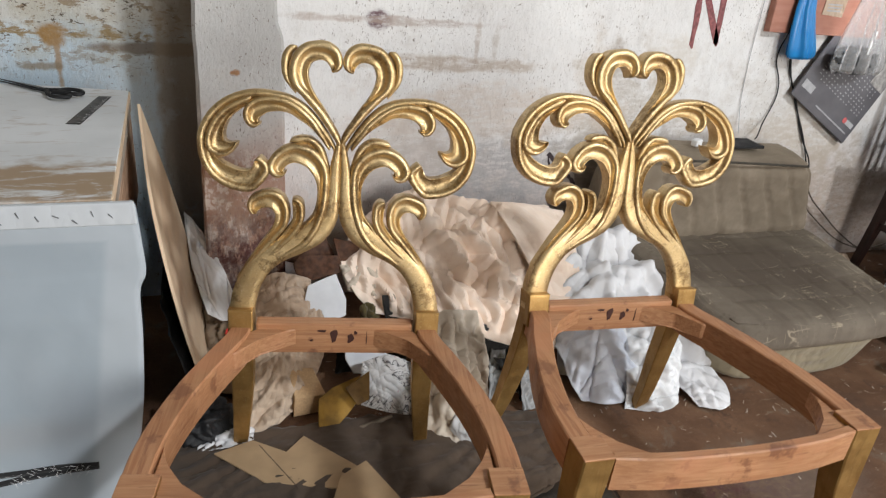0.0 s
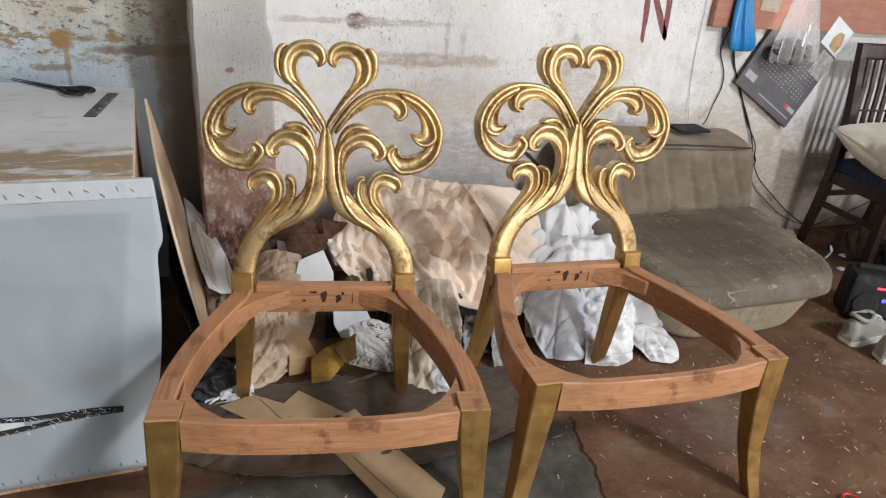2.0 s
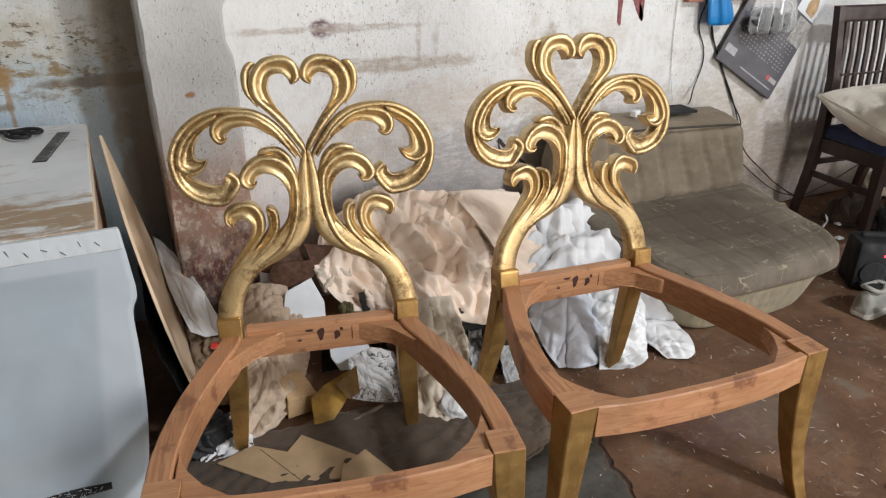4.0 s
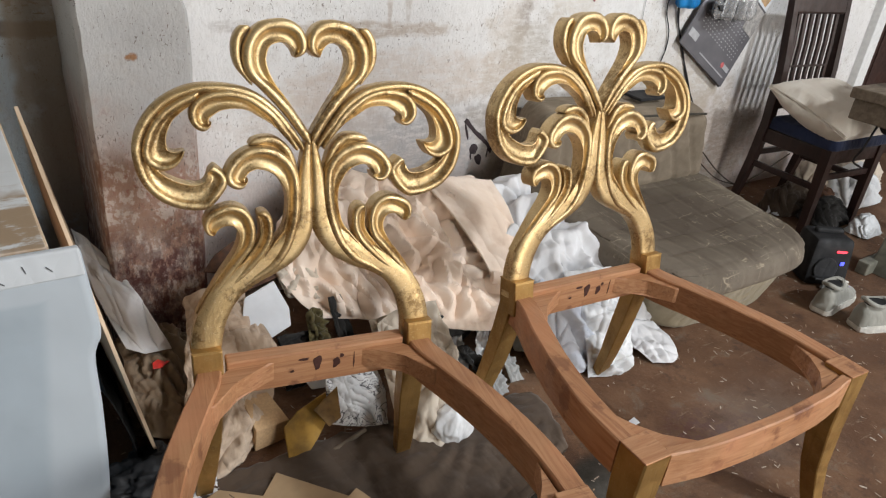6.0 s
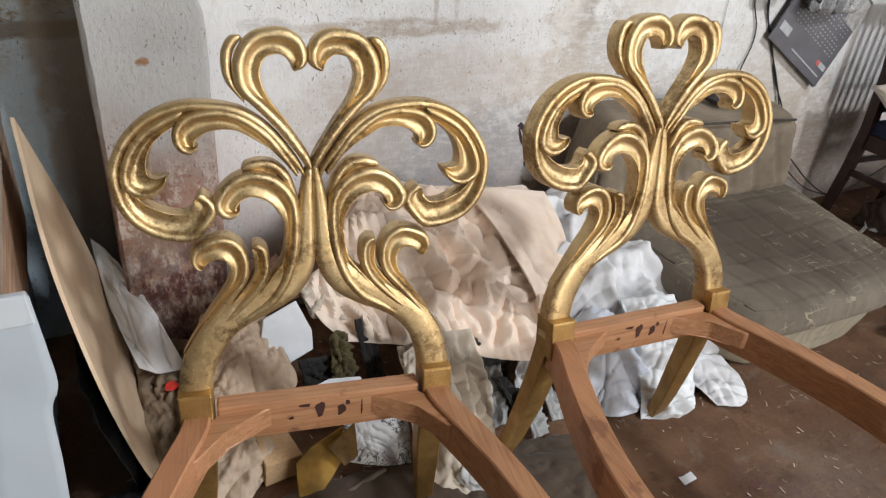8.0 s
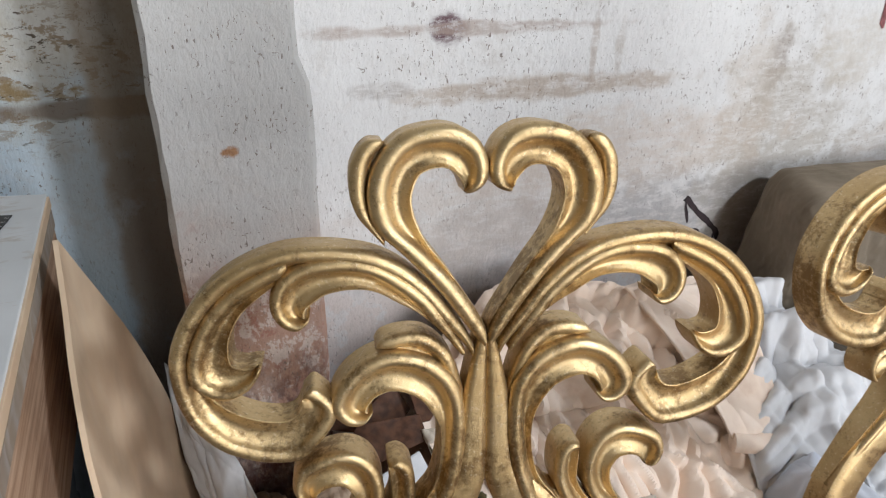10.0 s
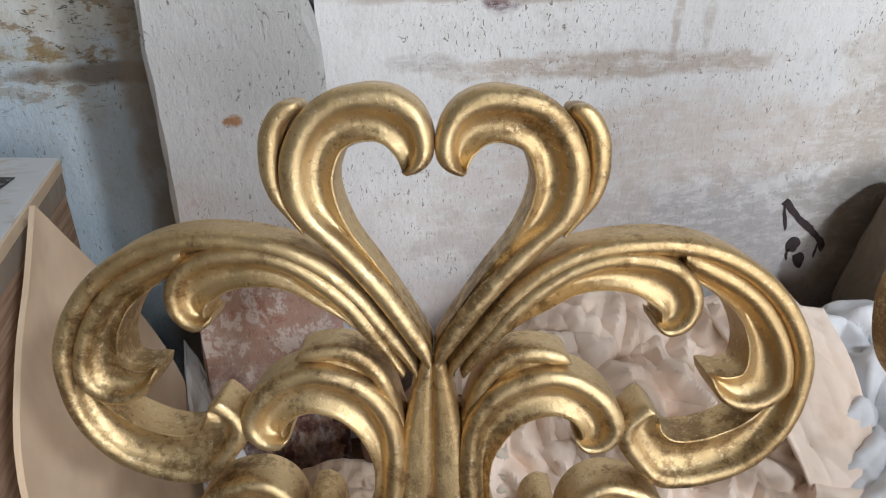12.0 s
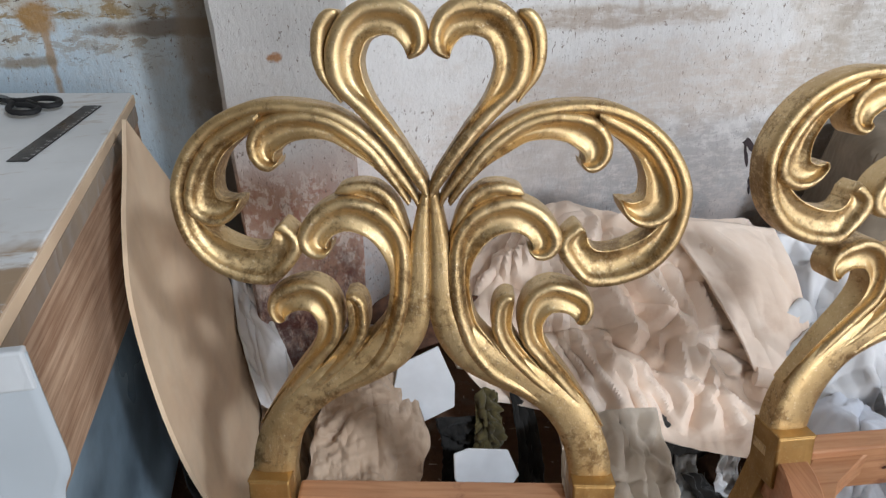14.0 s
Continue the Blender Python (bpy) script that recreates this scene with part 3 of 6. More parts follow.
def settle(net, slack, depth, steps, start=None):
    """Let a slack cloth net buckle into folds over its form: net n x m x 3; slack by axis; depth: how far it may stand off."""
    du, dv = np.gradient(net, axis=0), np.gradient(net, axis=1)
    nor = np.cross(du, dv)
    nor /= np.linalg.norm(nor, axis=2, keepdims=True) + 1e-9
    p = net.copy() if start is None else start.copy()
    rests = []
    for axis in (0, 1):
        for step, stiff in ((1, 0.9), (2, 0.30)):
            a = np.moveaxis(net, axis, 0)
            r = np.linalg.norm(a[1:] - a[:-1], axis=2)
            r = np.array([r[k:k + step].sum(0) for k in range(len(a) - step)]) * slack[axis]
            rests.append((step, axis, np.moveaxis(r, 0, axis), stiff))
    for n in range(steps):
        for step, axis, rest, stiff in rests:
            pull(p, step, axis, rest, stiff)
        d = p - net
        h = (d * nor).sum(2, keepdims=True)
        side = d - h * nor
        p = net + nor * np.clip(h, -0.45 * depth, depth) + side * 0.985
    return p


def ridges(net, size, rng, count, stretch=(1, 1), thin=1.0):
    """Straight and slightly bent sharp folds scattered over a net, as heights of about -1 to 1."""
    lu = np.cumsum(np.linalg.norm(np.gradient(net, axis=0), axis=2), 0)
    lv = np.cumsum(np.linalg.norm(np.gradient(net, axis=1), axis=2), 1)
    out = np.zeros(lu.shape)
    count = int(count * min(1.0, lu.max() * lv.max() / (30 * size * size)) + 6)
    for _ in range(count):
        a, b = rng.uniform(0, lu.max()), rng.uniform(0, lv.max())
        t = math.atan2(math.sin(q := rng.uniform(0, math.pi)) * stretch[1], math.cos(q) * stretch[0])
        c, s = math.cos(t), math.sin(t)
        along, across = (lu - a) * c + (lv - b) * s, (lv - b) * c - (lu - a) * s
        long = size * rng.uniform(0.9, 2.6)
        wide = thin * size * rng.uniform(0.18, 0.5)
        across = across + along * along / long * rng.uniform(-0.25, 0.25)
        wide = wide * (1 + 0.5 * np.clip(along / long, -1, 1))
        lean = rng.uniform(0.35, 1.0)
        d = np.where(across > 0, across / wide, -across / (wide * lean))
        body = np.clip(1 - d, 0, 1) ** 1.08 * np.clip(1 - np.abs(along) / long, 0, 1) ** 0.7
        out += rng.choice((1.0, 1.0, -0.8)) * rng.uniform(0.4, 1.0) * body * 0.6
    return out


def pleats(net, size, rng, count, stretch=(1, 1)):
    """Straight facets between sharp folds that fade in and out over a net, as heights of about -1 to 1."""
    lu = np.cumsum(np.linalg.norm(np.gradient(net, axis=0), axis=2), 0)
    lv = np.cumsum(np.linalg.norm(np.gradient(net, axis=1), axis=2), 1)
    waves, weights = [], []
    for step in range(count):
        t = math.atan2(math.sin(q := rng.uniform(0, math.pi)) / stretch[1], math.cos(q) / stretch[0])
        c, s, off = math.cos(t), math.sin(t), rng.uniform(0, 50)
        wave = size * rng.uniform(0.45, 1.3)
        bend, fade = np.zeros(lu.shape), np.zeros(lu.shape)
        for a in range(lu.shape[0]):
            for b in range(lu.shape[1]):
                v = Vector((lu[a, b] / size, lv[a, b] / size, off))
                bend[a, b] = noise.noise(v * 0.5)
                fade[a, b] = noise.noise(v * 0.6 + Vector((9, 4, 7)))
        x = (lu * c + lv * s) / wave + 1.1 * bend
        tri = np.abs((x % 1.0) - 0.5) * 4 - 1
        waves.append(tri * wave / size)
        weights.append(np.exp(9 * fade))
    return sum(a * b for a, b in zip(waves, weights)) / sum(weights)


def stretch_net(net, n, m):
    """Bilinear resampling of a net to n x m."""
    us, vs = np.linspace(0, net.shape[0] - 1, n), np.linspace(0, net.shape[1] - 1, m)
    i, j = np.minimum(us.astype(int), net.shape[0] - 2), np.minimum(vs.astype(int), net.shape[1] - 2)
    fu, fv = (us - i)[:, None, None], (vs - j)[None, :, None]
    a, b, c, d = net[i][:, j], net[i + 1][:, j], net[i][:, j + 1], net[i + 1][:, j + 1]
    return (a * (1 - fu) + b * fu) * (1 - fv) + (c * (1 - fu) + d * fu) * fv


def drape(grid, n=60, m=60, fold=0.02, size=0.12, thick=0.004, seed=0.0, stretch=(1, 1), ragged=0.0, slack=None, fine=1.0, creases=()):
    """A sheet of cloth over a small grid of control points, buckled into folds; stretch: longer folds along the rows or columns.
    creases: straight folds of their own (from across, down, to across, down, height, width), as shares of the sheet."""
    rows = [spline(r, 12) for r in grid]
    rows = [np.stack([np.interp(np.linspace(0, len(r) - 1, 60), np.arange(len(r)), r[:, q]) for q in range(3)], 1) for r in rows]
    base = np.array([spline([r[j] for r in rows], 12) for j in range(60)])
    slack = slack or 1.0 + min(0.16, 3.2 * fold)
    slack = (1 + (slack - 1) / stretch[0], 1 + (slack - 1) / stretch[1])
    depth = fold * 1.9
    # broad folds first, then sharp ridges and pressed creases
    cn, cm = max(8, n // 3), max(8, m // 3)
    net = stretch_net(base, cn, cm)
    nor = np.cross(np.gradient(net, axis=0), np.gradient(net, axis=1))
    nor /= np.linalg.norm(nor, axis=2, keepdims=True) + 1e-9
    rng = np.random.default_rng(int(seed * 10))
    p = settle(net, slack, depth, 70, net + nor * ridges(net, size * 1.6, rng, 24, stretch)[:, :, None] * fold * 2.0)
    net, p = stretch_net(base, n, m), stretch_net(p, n, m)
    nor = np.cross(np.gradient(net, axis=0), np.gradient(net, axis=1))
    nor /= np.linalg.norm(nor, axis=2, keepdims=True) + 1e-9
    p = 0.65 * net + 0.35 * p
    gu, gv = np.meshgrid(np.minimum(np.arange(n), np.arange(n)[::-1]) / (0.06 * n), np.minimum(np.arange(m), np.arange(m)[::-1]) / (0.06 * m), indexing="ij")
    calm = np.clip(np.minimum(gu, gv), 0.25, 1)
    p = p + nor * (calm * (pleats(net, size * 0.62, rng, 5, stretch) * fold * 0.80 + pleats(net, size * 0.26, rng, 6, stretch) * fold * 0.45 * fine + ridges(net, size * 0.9, rng, 26, stretch, 0.22) * fold * 0.9))[:, :, None]
    su, sv = np.meshgrid(np.linspace(0, 1, n), np.linspace(0, 1, m), indexing="ij")
    for u0, v0, u1, v1, high, wide in creases:
        du, dv = u1 - u0, v1 - v0
        along = np.clip(((su - u0) * du + (sv - v0) * dv) / (du * du + dv * dv), 0, 1)
        off = np.hypot(su - u0 - along * du, sv - v0 - along * dv)
        p = p + nor * (high * np.exp(-off / wide) * (0.25 + 0.75 * np.sin(np.pi * np.clip(along, 0.05, 0.95))))[:, :, None]
    place = p
    nor = np.cross(np.gradient(place, axis=0), np.gradient(place, axis=1))
    nor /= np.linalg.norm(nor, axis=2, keepdims=True) + 1e-9
    if ragged:
        for a in range(n):
            for b in range(m):
                if a in (0, n - 1) or b in (0, m - 1):
                    place[a, b] += ragged * np.array(noise.noise_vector(Vector(place[a, b]) * 25))
    under = place - nor * thick
    place[:, :, 2] = np.maximum(place[:, :, 2], 0.006)
    under[:, :, 2] = np.maximum(under[:, :, 2], 0.002)
    bm = bmesh.new()
    top = [[bm.verts.new(q) for q in row] for row in place]
    low = [[bm.verts.new(q) for q in row] for row in under]
    for a in range(n - 1):
        for b in range(m - 1):
            bm.faces.new((top[a][b], top[a + 1][b], top[a + 1][b + 1], top[a][b + 1]))
            bm.faces.new((low[a][b + 1], low[a + 1][b + 1], low[a + 1][b], low[a][b]))
    rim = [(a, 0) for a in range(n)] + [(n - 1, b) for b in range(1, m)] + [(a, m - 1) for a in range(n - 2, -1, -1)] + [(0, b) for b in range(m - 2, 0, -1)]
    for (a, b), (c, d) in zip(rim, rim[1:] + rim[:1]):
        bm.faces.new((top[a][b], low[a][b], low[c][d], top[c][d]))
    return bm


def lump(centre, half, rough=0.25, size=0.5, seed=0.0, sub=4, flat=True):
    """A crumpled bundle; flat: it rests on its base."""
    bm = bmesh.new()
    bmesh.ops.create_icosphere(bm, subdivisions=sub, radius=1)
    for v in bm.verts:
        d = v.co.normalized()
        r = 1 + 1.2 * rough * crumple(d, size, seed)
        p = Vector((d.x * half[0], d.y * half[1], d.z * half[2])) * r
        if flat:
            p.z = max(p.z, -half[2] * 0.8)
        v.co = p + Vector(centre)
    return bm


def pad(corners, cuts=24, radius=0.3, puff=0.0, dent=None, plan=0.0):
    """A soft block between eight corners (four below, four above, counter-clockwise). radius: roundness of its edges, 0 to 1;
    plan: roundness seen from above; dent: metres by which the surface goes in or out at (a, b, c) in -1 to 1, for seams and quilting."""
    bm = bmesh.new()
    bmesh.ops.create_cube(bm, size=2)
    bmesh.ops.subdivide_edges(bm, edges=bm.edges[:], cuts=cuts, use_grid_fill=True)
    c8 = np.array(corners, float)
    size = np.array([np.linalg.norm(c8[1] - c8[0]), np.linalg.norm(c8[3] - c8[0]), np.linalg.norm(c8[4] - c8[0])])
    r = radius * size.min() / 2
    for v in bm.verts:
        p = np.array(v.co)
        half = size / 2
        q = p * half
        core = np.clip(q, -(half - r), half - r)
        off = q - core
        ln = np.linalg.norm(off)
        nor = off / ln if ln > 1e-9 else np.zeros(3)
        if ln > r:
            q = core + nor * r
        a, b, c = p
        grow = puff * (1 - a * a) * (1 - b * b) * (1 if abs(c) > 0.99 else 0.0) * (1 if c > 0 else -1)
        extra = dent(a, b, c) if dent else 0.0
        qa, qb = q[0] / half[0], q[1] / half[1]
        q[0], q[1] = q[0] * math.sqrt(1 - plan * qb * qb * qb * qb / 2), q[1] * math.sqrt(1 - plan * qa * qa * qa * qa / 2)
        t = (q / half + 1) / 2
        w = [(1 - t[0]) * (1 - t[1]), t[0] * (1 - t[1]), t[0] * t[1], (1 - t[0]) * t[1]]
        low = sum(w[n] * c8[n] for n in range(4))
        high = sum(w[n] * c8[4 + n] for n in range(4))
        axis = (high - low) / (np.linalg.norm(high - low) + 1e-9)
        place = low * (1 - t[2]) + high * t[2] + axis * grow
        out = place - c8.mean(0)
        face = np.array([a if abs(a) > 0.99 else 0, b if abs(b) > 0.99 else 0, c if abs(c) > 0.99 else 0])
        way = face[0] * (c8[1] - c8[0]) + face[1] * (c8[3] - c8[0]) + face[2] * (c8[4] - c8[0])
        way = way / (np.linalg.norm(way) + 1e-9)
        v.co = place + way * extra
    return bm


def setting(name, bm, material, label=""):
    ob = part(name, bm, material, None, label)
    return tagged(ob, kind="structure")


# ---- the room ----
WEST, EAST, SOUTH, ROOF = -1.6, 5.6, -3.5, 6.0
setting("floor", block(EAST - WEST + 0.4, 6.4, 0.2, ((EAST + WEST) / 2, -0.5, -0.1), 0), FLOOR, "reddish dirt over a worn grey concrete floor")
# unseen ceiling, added and set high enough to clear the window lamp
setting("ceiling", block(EAST - WEST + 0.4, 6.6, 0.2, ((EAST + WEST) / 2, -0.5, ROOF + 0.1), 0), CONCRETE)
setting("wall_north", block(EAST - 0.32 + 0.2, 0.3, ROOF, ((EAST + 0.32 + 0.2) / 2, 2.53, ROOF / 2), 0), PLASTER, "stained and scratched white plaster wall")
setting("wall_recess", block(0.2 - WEST + 0.2, 0.2, ROOF, ((WEST - 0.2 + 0.2) / 2, 2.57, ROOF / 2), 0), BLUE_WALL, "pale blue plaster wall with rust-brown stains and a painted pillar shadow")
rings = []
for z in np.linspace(0, ROOF, 140):
    e = [0.0015 * noise.noise(Vector((7 * n, 3, z * 7))) + 0.005 * noise.noise(Vector((5 * n, 9, z * 55))) for n in range(4)]
    notch = 0.016 if 1.015 < z < 1.16 else 0.0
    rings.append([(0.078 + e[0], 2.50, z), (0.078 + e[0], 2.128, z), (0.086 + e[1], 2.115, z), (0.312 + e[2] - notch, 2.115, z), (0.322 + e[3] - notch, 2.128, z), (0.322 + e[3] - notch, 2.50, z)])
setting("pillar", loft(rings), PILLAR, "plaster pillar, red-brown and chipped near the floor")
# west, east and south walls are unseen, added to shape bounce and lamp openings
setting("wall_west", block(0.2, 6.2, ROOF, (WEST - 0.1, -0.5, ROOF / 2), 0), CONCRETE)
for n, (y0, y1, z0, z1) in enumerate(((SOUTH - 0.1, -1.8, 0, ROOF), (-1.8, 0.0, 2.35, ROOF), (0.0, 2.6, 0, ROOF))):
    setting(f"wall_east_{n + 1}", block(0.2, y1 - y0, z1 - z0, (EAST + 0.1, (y0 + y1) / 2, (z0 + z1) / 2), 0), CONCRETE)
for n, (x0, x1, z0, z1) in enumerate(((WEST, 1.05, 0, ROOF), (1.05, 2.85, 2.5, ROOF), (2.85, 3.10, 0, ROOF), (3.10, 3.80, 0, 4.75), (3.10, 3.80, 5.45, ROOF), (3.80, EAST, 0, ROOF))):
    setting(f"wall_south_{n + 1}", block(x1 - x0, 0.2, z1 - z0, ((x0 + x1) / 2, SOUTH - 0.1, (z0 + z1) / 2), 0), CONCRETE)
setting("ground", block(60, 40, 0.1, (2, -23.7, -0.06), 0), GROUND)
setting("ground_2", block(24, 40, 0.1, (17.81, 16.3, -0.06), 0), GROUND)


# ---- the gilded chairs ----
def back_depth(z):
    return 0.535 + 0.19 * (z - 0.4)


def scroll_section(w, rib, high, soft, lipped=True):
    """Cross-section of a carved band from its outer to its inner edge: a round rib, a hollow channel and a thin lip.
    Pairs of distance from the outer edge and height; soft: 1 turns it into one low swelling."""
    r = min(rib, w * 0.96)
    lip = min(0.0036, max(0.0, w - r) * 0.20) if lipped else 0.0
    high = high * min(1.0, (r / rib)) ** 0.5
    pts = [(r * (1 - math.cos(q)) / 2, high * math.sin(q) ** 0.9) for q in np.linspace(0.0, math.pi * 0.90, 10)]
    a, b = pts[-1][0], w - lip
    floor = min(0.0005, pts[-1][1])
    sink = min(1.0, (b - a) / 0.010) if lipped else 0.0
    for f in (0.12, 0.3, 0.5, 0.7, 0.88):
        hollow = floor - 0.0030 * sink * math.sin(math.pi * f) + 0.0040 * f ** 3 * sink
        edge = pts[9][1] * (1 - f) ** 3 if f < 0.5 else 0.0
        pts.append((a + (b - a) * f, hollow + edge * 0.6))
    pts += [(b + lip * 0.02, 0.0030 * sink), (b + lip * 0.35, 0.0062 * sink), (b + lip * 0.7, 0.0060 * sink), (w, 0.0022 * sink)]
    if soft:
        pts = [(s, h * (1 - soft) + soft * 0.0065 * (max(0.0, 1 - (2 * s / w - 1) ** 4))) for s, h in pts]
    return pts


def scroll(path, rib=0.017, high=0.013, thick=0.030, lift=0.0, mirror=False, steps=8, fade=None, root=0.0, reach=0.20):
    """One carved band of the chair back between its outer and its inner edge (across, height; across, height).
    fade: from where on, as a share of its length, the carving dies away into a plain swelling; root: how deep its start lies, reach: over which share of its length it rises."""
    line = spline(path, steps)
    last = len(line) - 1
    outer, inner = line[:, :2], line[:, 2:]
    bm = bmesh.new()
    rings = []
    for n in range(last + 1):
        gap = inner[n] - outer[n]
        w = max(float(np.linalg.norm(gap)), 0.002)
        inward = gap / w
        soft = 0.0 if fade is None else min(1.0, max(0.0, (n / last - fade) / 0.22))
        end = 1.0 if fade is not None else math.sqrt(max(0.03, 1 - max(0.0, (n - last + steps) / steps) ** 2))
        section = scroll_section(w, rib, high, soft, fade is None)
        sunk = root * (1 - min(1.0, n / last / reach)) ** 1.2
        ring = []
        for s, depth in [(0.0, -thick), *section, (w, -thick)]:
            q = outer[n] + inward * (s * end + w * (1 - end) * 0.5)
            depth = depth if depth < -0.02 else (depth + lift) * (0.35 + 0.65 * end) - sunk
            x = -q[0] if mirror else q[0]
            ring.append(bm.verts.new((x, back_depth(q[1]) - depth * 0.982, q[1] + depth * 0.187)))
        rings.append(ring)
    for p, q in zip(rings, rings[1:]):
        for n in range(len(p)):
            m = (n + 1) % len(p)
            bm.faces.new((p[n], p[m], q[m], q[n]))
    bm.faces.new(rings[0][::-1])
    bm.faces.new(rings[-1])
    return bm


HEART_SCROLL = ((-0.004, 0.852, -0.000, 0.863), (-0.016, 0.868, -0.004, 0.878), (-0.044, 0.907, -0.024, 0.910), (-0.065, 0.932, -0.041, 0.936), (-0.088, 0.956, -0.059, 0.961), (-0.104, 0.971, -0.067, 0.977), (-0.113, 0.986, -0.072, 0.991), (-0.116, 1.006, -0.074, 1.005), (-0.114, 1.024, -0.071, 1.018), (-0.107, 1.041, -0.066, 1.027), (-0.096, 1.056, -0.059, 1.031), (-0.081, 1.067, -0.051, 1.033), (-0.063, 1.072, -0.043, 1.033), (-0.045, 1.074, -0.036, 1.030), (-0.028, 1.071, -0.031, 1.025), (-0.013, 1.062, -0.028, 1.021), (-0.004, 1.049, -0.026, 1.017), (-0.000, 1.034, -0.025, 1.014), (-0.002, 1.020, -0.024, 1.012), (-0.010, 1.012, -0.024, 1.010), (-0.021, 1.008, -0.022, 1.008))
SIDE_LEAF = ((-0.101, 0.960, -0.100, 0.965), (-0.114, 0.975, -0.107, 0.978), (-0.125, 0.989, -0.112, 0.990), (-0.131, 1.006, -0.116, 1.006), (-0.132, 1.023, -0.115, 1.024), (-0.130, 1.038, -0.111, 1.038), (-0.123, 1.052, -0.106, 1.047), (-0.114, 1.060, -0.099, 1.054), (-0.104, 1.062, -0.097, 1.058))
LOBE_SCROLL = ((-0.007, 0.832, -0.011, 0.830), (-0.015, 0.858, -0.022, 0.852), (-0.035, 0.890, -0.045, 0.878), (-0.056, 0.917, -0.065, 0.900), (-0.081, 0.940, -0.090, 0.917), (-0.108, 0.955, -0.113, 0.930), (-0.135, 0.962, -0.137, 0.938), (-0.161, 0.965, -0.161, 0.941), (-0.188, 0.965, -0.187, 0.938), (-0.215, 0.960, -0.210, 0.933), (-0.242, 0.949, -0.233, 0.925), (-0.266, 0.933, -0.251, 0.912), (-0.286, 0.912, -0.267, 0.894), (-0.301, 0.887, -0.276, 0.876), (-0.309, 0.862, -0.280, 0.857), (-0.309, 0.837, -0.279, 0.838), (-0.304, 0.811, -0.272, 0.823), (-0.292, 0.786, -0.261, 0.811), (-0.270, 0.763, -0.247, 0.802), (-0.242, 0.749, -0.228, 0.794), (-0.213, 0.743, -0.209, 0.791), (-0.188, 0.747, -0.198, 0.794), (-0.159, 0.779, -0.192, 0.801), (-0.155, 0.801, -0.191, 0.804), (-0.174, 0.823, -0.189, 0.808), (-0.185, 0.818, -0.189, 0.811))
LOBE_HOOK = ((-0.193, 0.954, -0.194, 0.942), (-0.209, 0.949, -0.206, 0.929), (-0.239, 0.934, -0.224, 0.916), (-0.263, 0.915, -0.240, 0.901), (-0.282, 0.888, -0.250, 0.880), (-0.292, 0.861, -0.252, 0.864), (-0.292, 0.837, -0.250, 0.854), (-0.278, 0.822, -0.244, 0.851), (-0.259, 0.817, -0.238, 0.850), (-0.240, 0.824, -0.231, 0.851), (-0.228, 0.838, -0.226, 0.851), (-0.223, 0.849, -0.224, 0.852))
INNER_LEAF = ((-0.022, 0.848, -0.026, 0.842), (-0.039, 0.878, -0.047, 0.869), (-0.058, 0.907, -0.069, 0.891), (-0.081, 0.928, -0.092, 0.906), (-0.108, 0.945, -0.113, 0.918), (-0.135, 0.953, -0.135, 0.921), (-0.162, 0.953, -0.157, 0.918), (-0.184, 0.948, -0.171, 0.910), (-0.201, 0.937, -0.177, 0.905), (-0.211, 0.920, -0.179, 0.901), (-0.211, 0.902, -0.179, 0.898), (-0.202, 0.888, -0.179, 0.896), (-0.189, 0.883, -0.177, 0.896), (-0.178, 0.889, -0.176, 0.897), (-0.175, 0.897, -0.175, 0.899))
MIDDLE_SCROLL = ((-0.176, 0.527, -0.201, 0.536), (-0.150, 0.568, -0.171, 0.575), (-0.113, 0.596, -0.134, 0.609), (-0.076, 0.619, -0.099, 0.645), (-0.047, 0.656, -0.075, 0.676), (-0.031, 0.699, -0.058, 0.699), (-0.024, 0.738, -0.050, 0.735), (-0.023, 0.776, -0.051, 0.766), (-0.028, 0.808, -0.061, 0.788), (-0.044, 0.833, -0.073, 0.802), (-0.068, 0.849, -0.086, 0.809), (-0.096, 0.855, -0.101, 0.812), (-0.122, 0.849, -0.113, 0.808), (-0.145, 0.833, -0.119, 0.803), (-0.159, 0.811, -0.123, 0.797), (-0.159, 0.793, -0.124, 0.793), (-0.148, 0.780, -0.123, 0.791), (-0.132, 0.777, -0.121, 0.792), (-0.121, 0.786, -0.119, 0.794), (-0.119, 0.796, -0.119, 0.797))
MIDDLE_LEAF = ((-0.021, 0.796, -0.029, 0.791), (-0.036, 0.843, -0.047, 0.830), (-0.059, 0.867, -0.069, 0.846), (-0.083, 0.872, -0.086, 0.852), (-0.105, 0.867, -0.103, 0.855), (-0.114, 0.859, -0.112, 0.854))
STEM = ((0.001, 0.866, -0.007, 0.866), (0.001, 0.835, -0.016, 0.835), (0.001, 0.790, -0.025, 0.790), (0.001, 0.740, -0.030, 0.740), (0.000, 0.703, -0.037, 0.707), (-0.010, 0.668, -0.055, 0.690), (-0.035, 0.634, -0.080, 0.673), (-0.075, 0.609, -0.112, 0.652), (-0.112, 0.592, -0.150, 0.630), (-0.140, 0.574, -0.184, 0.604), (-0.158, 0.554, -0.206, 0.577), (-0.172, 0.530, -0.226, 0.543), (-0.182, 0.502, -0.238, 0.511), (-0.188, 0.470, -0.244, 0.475), (-0.191, 0.430, -0.246, 0.430))
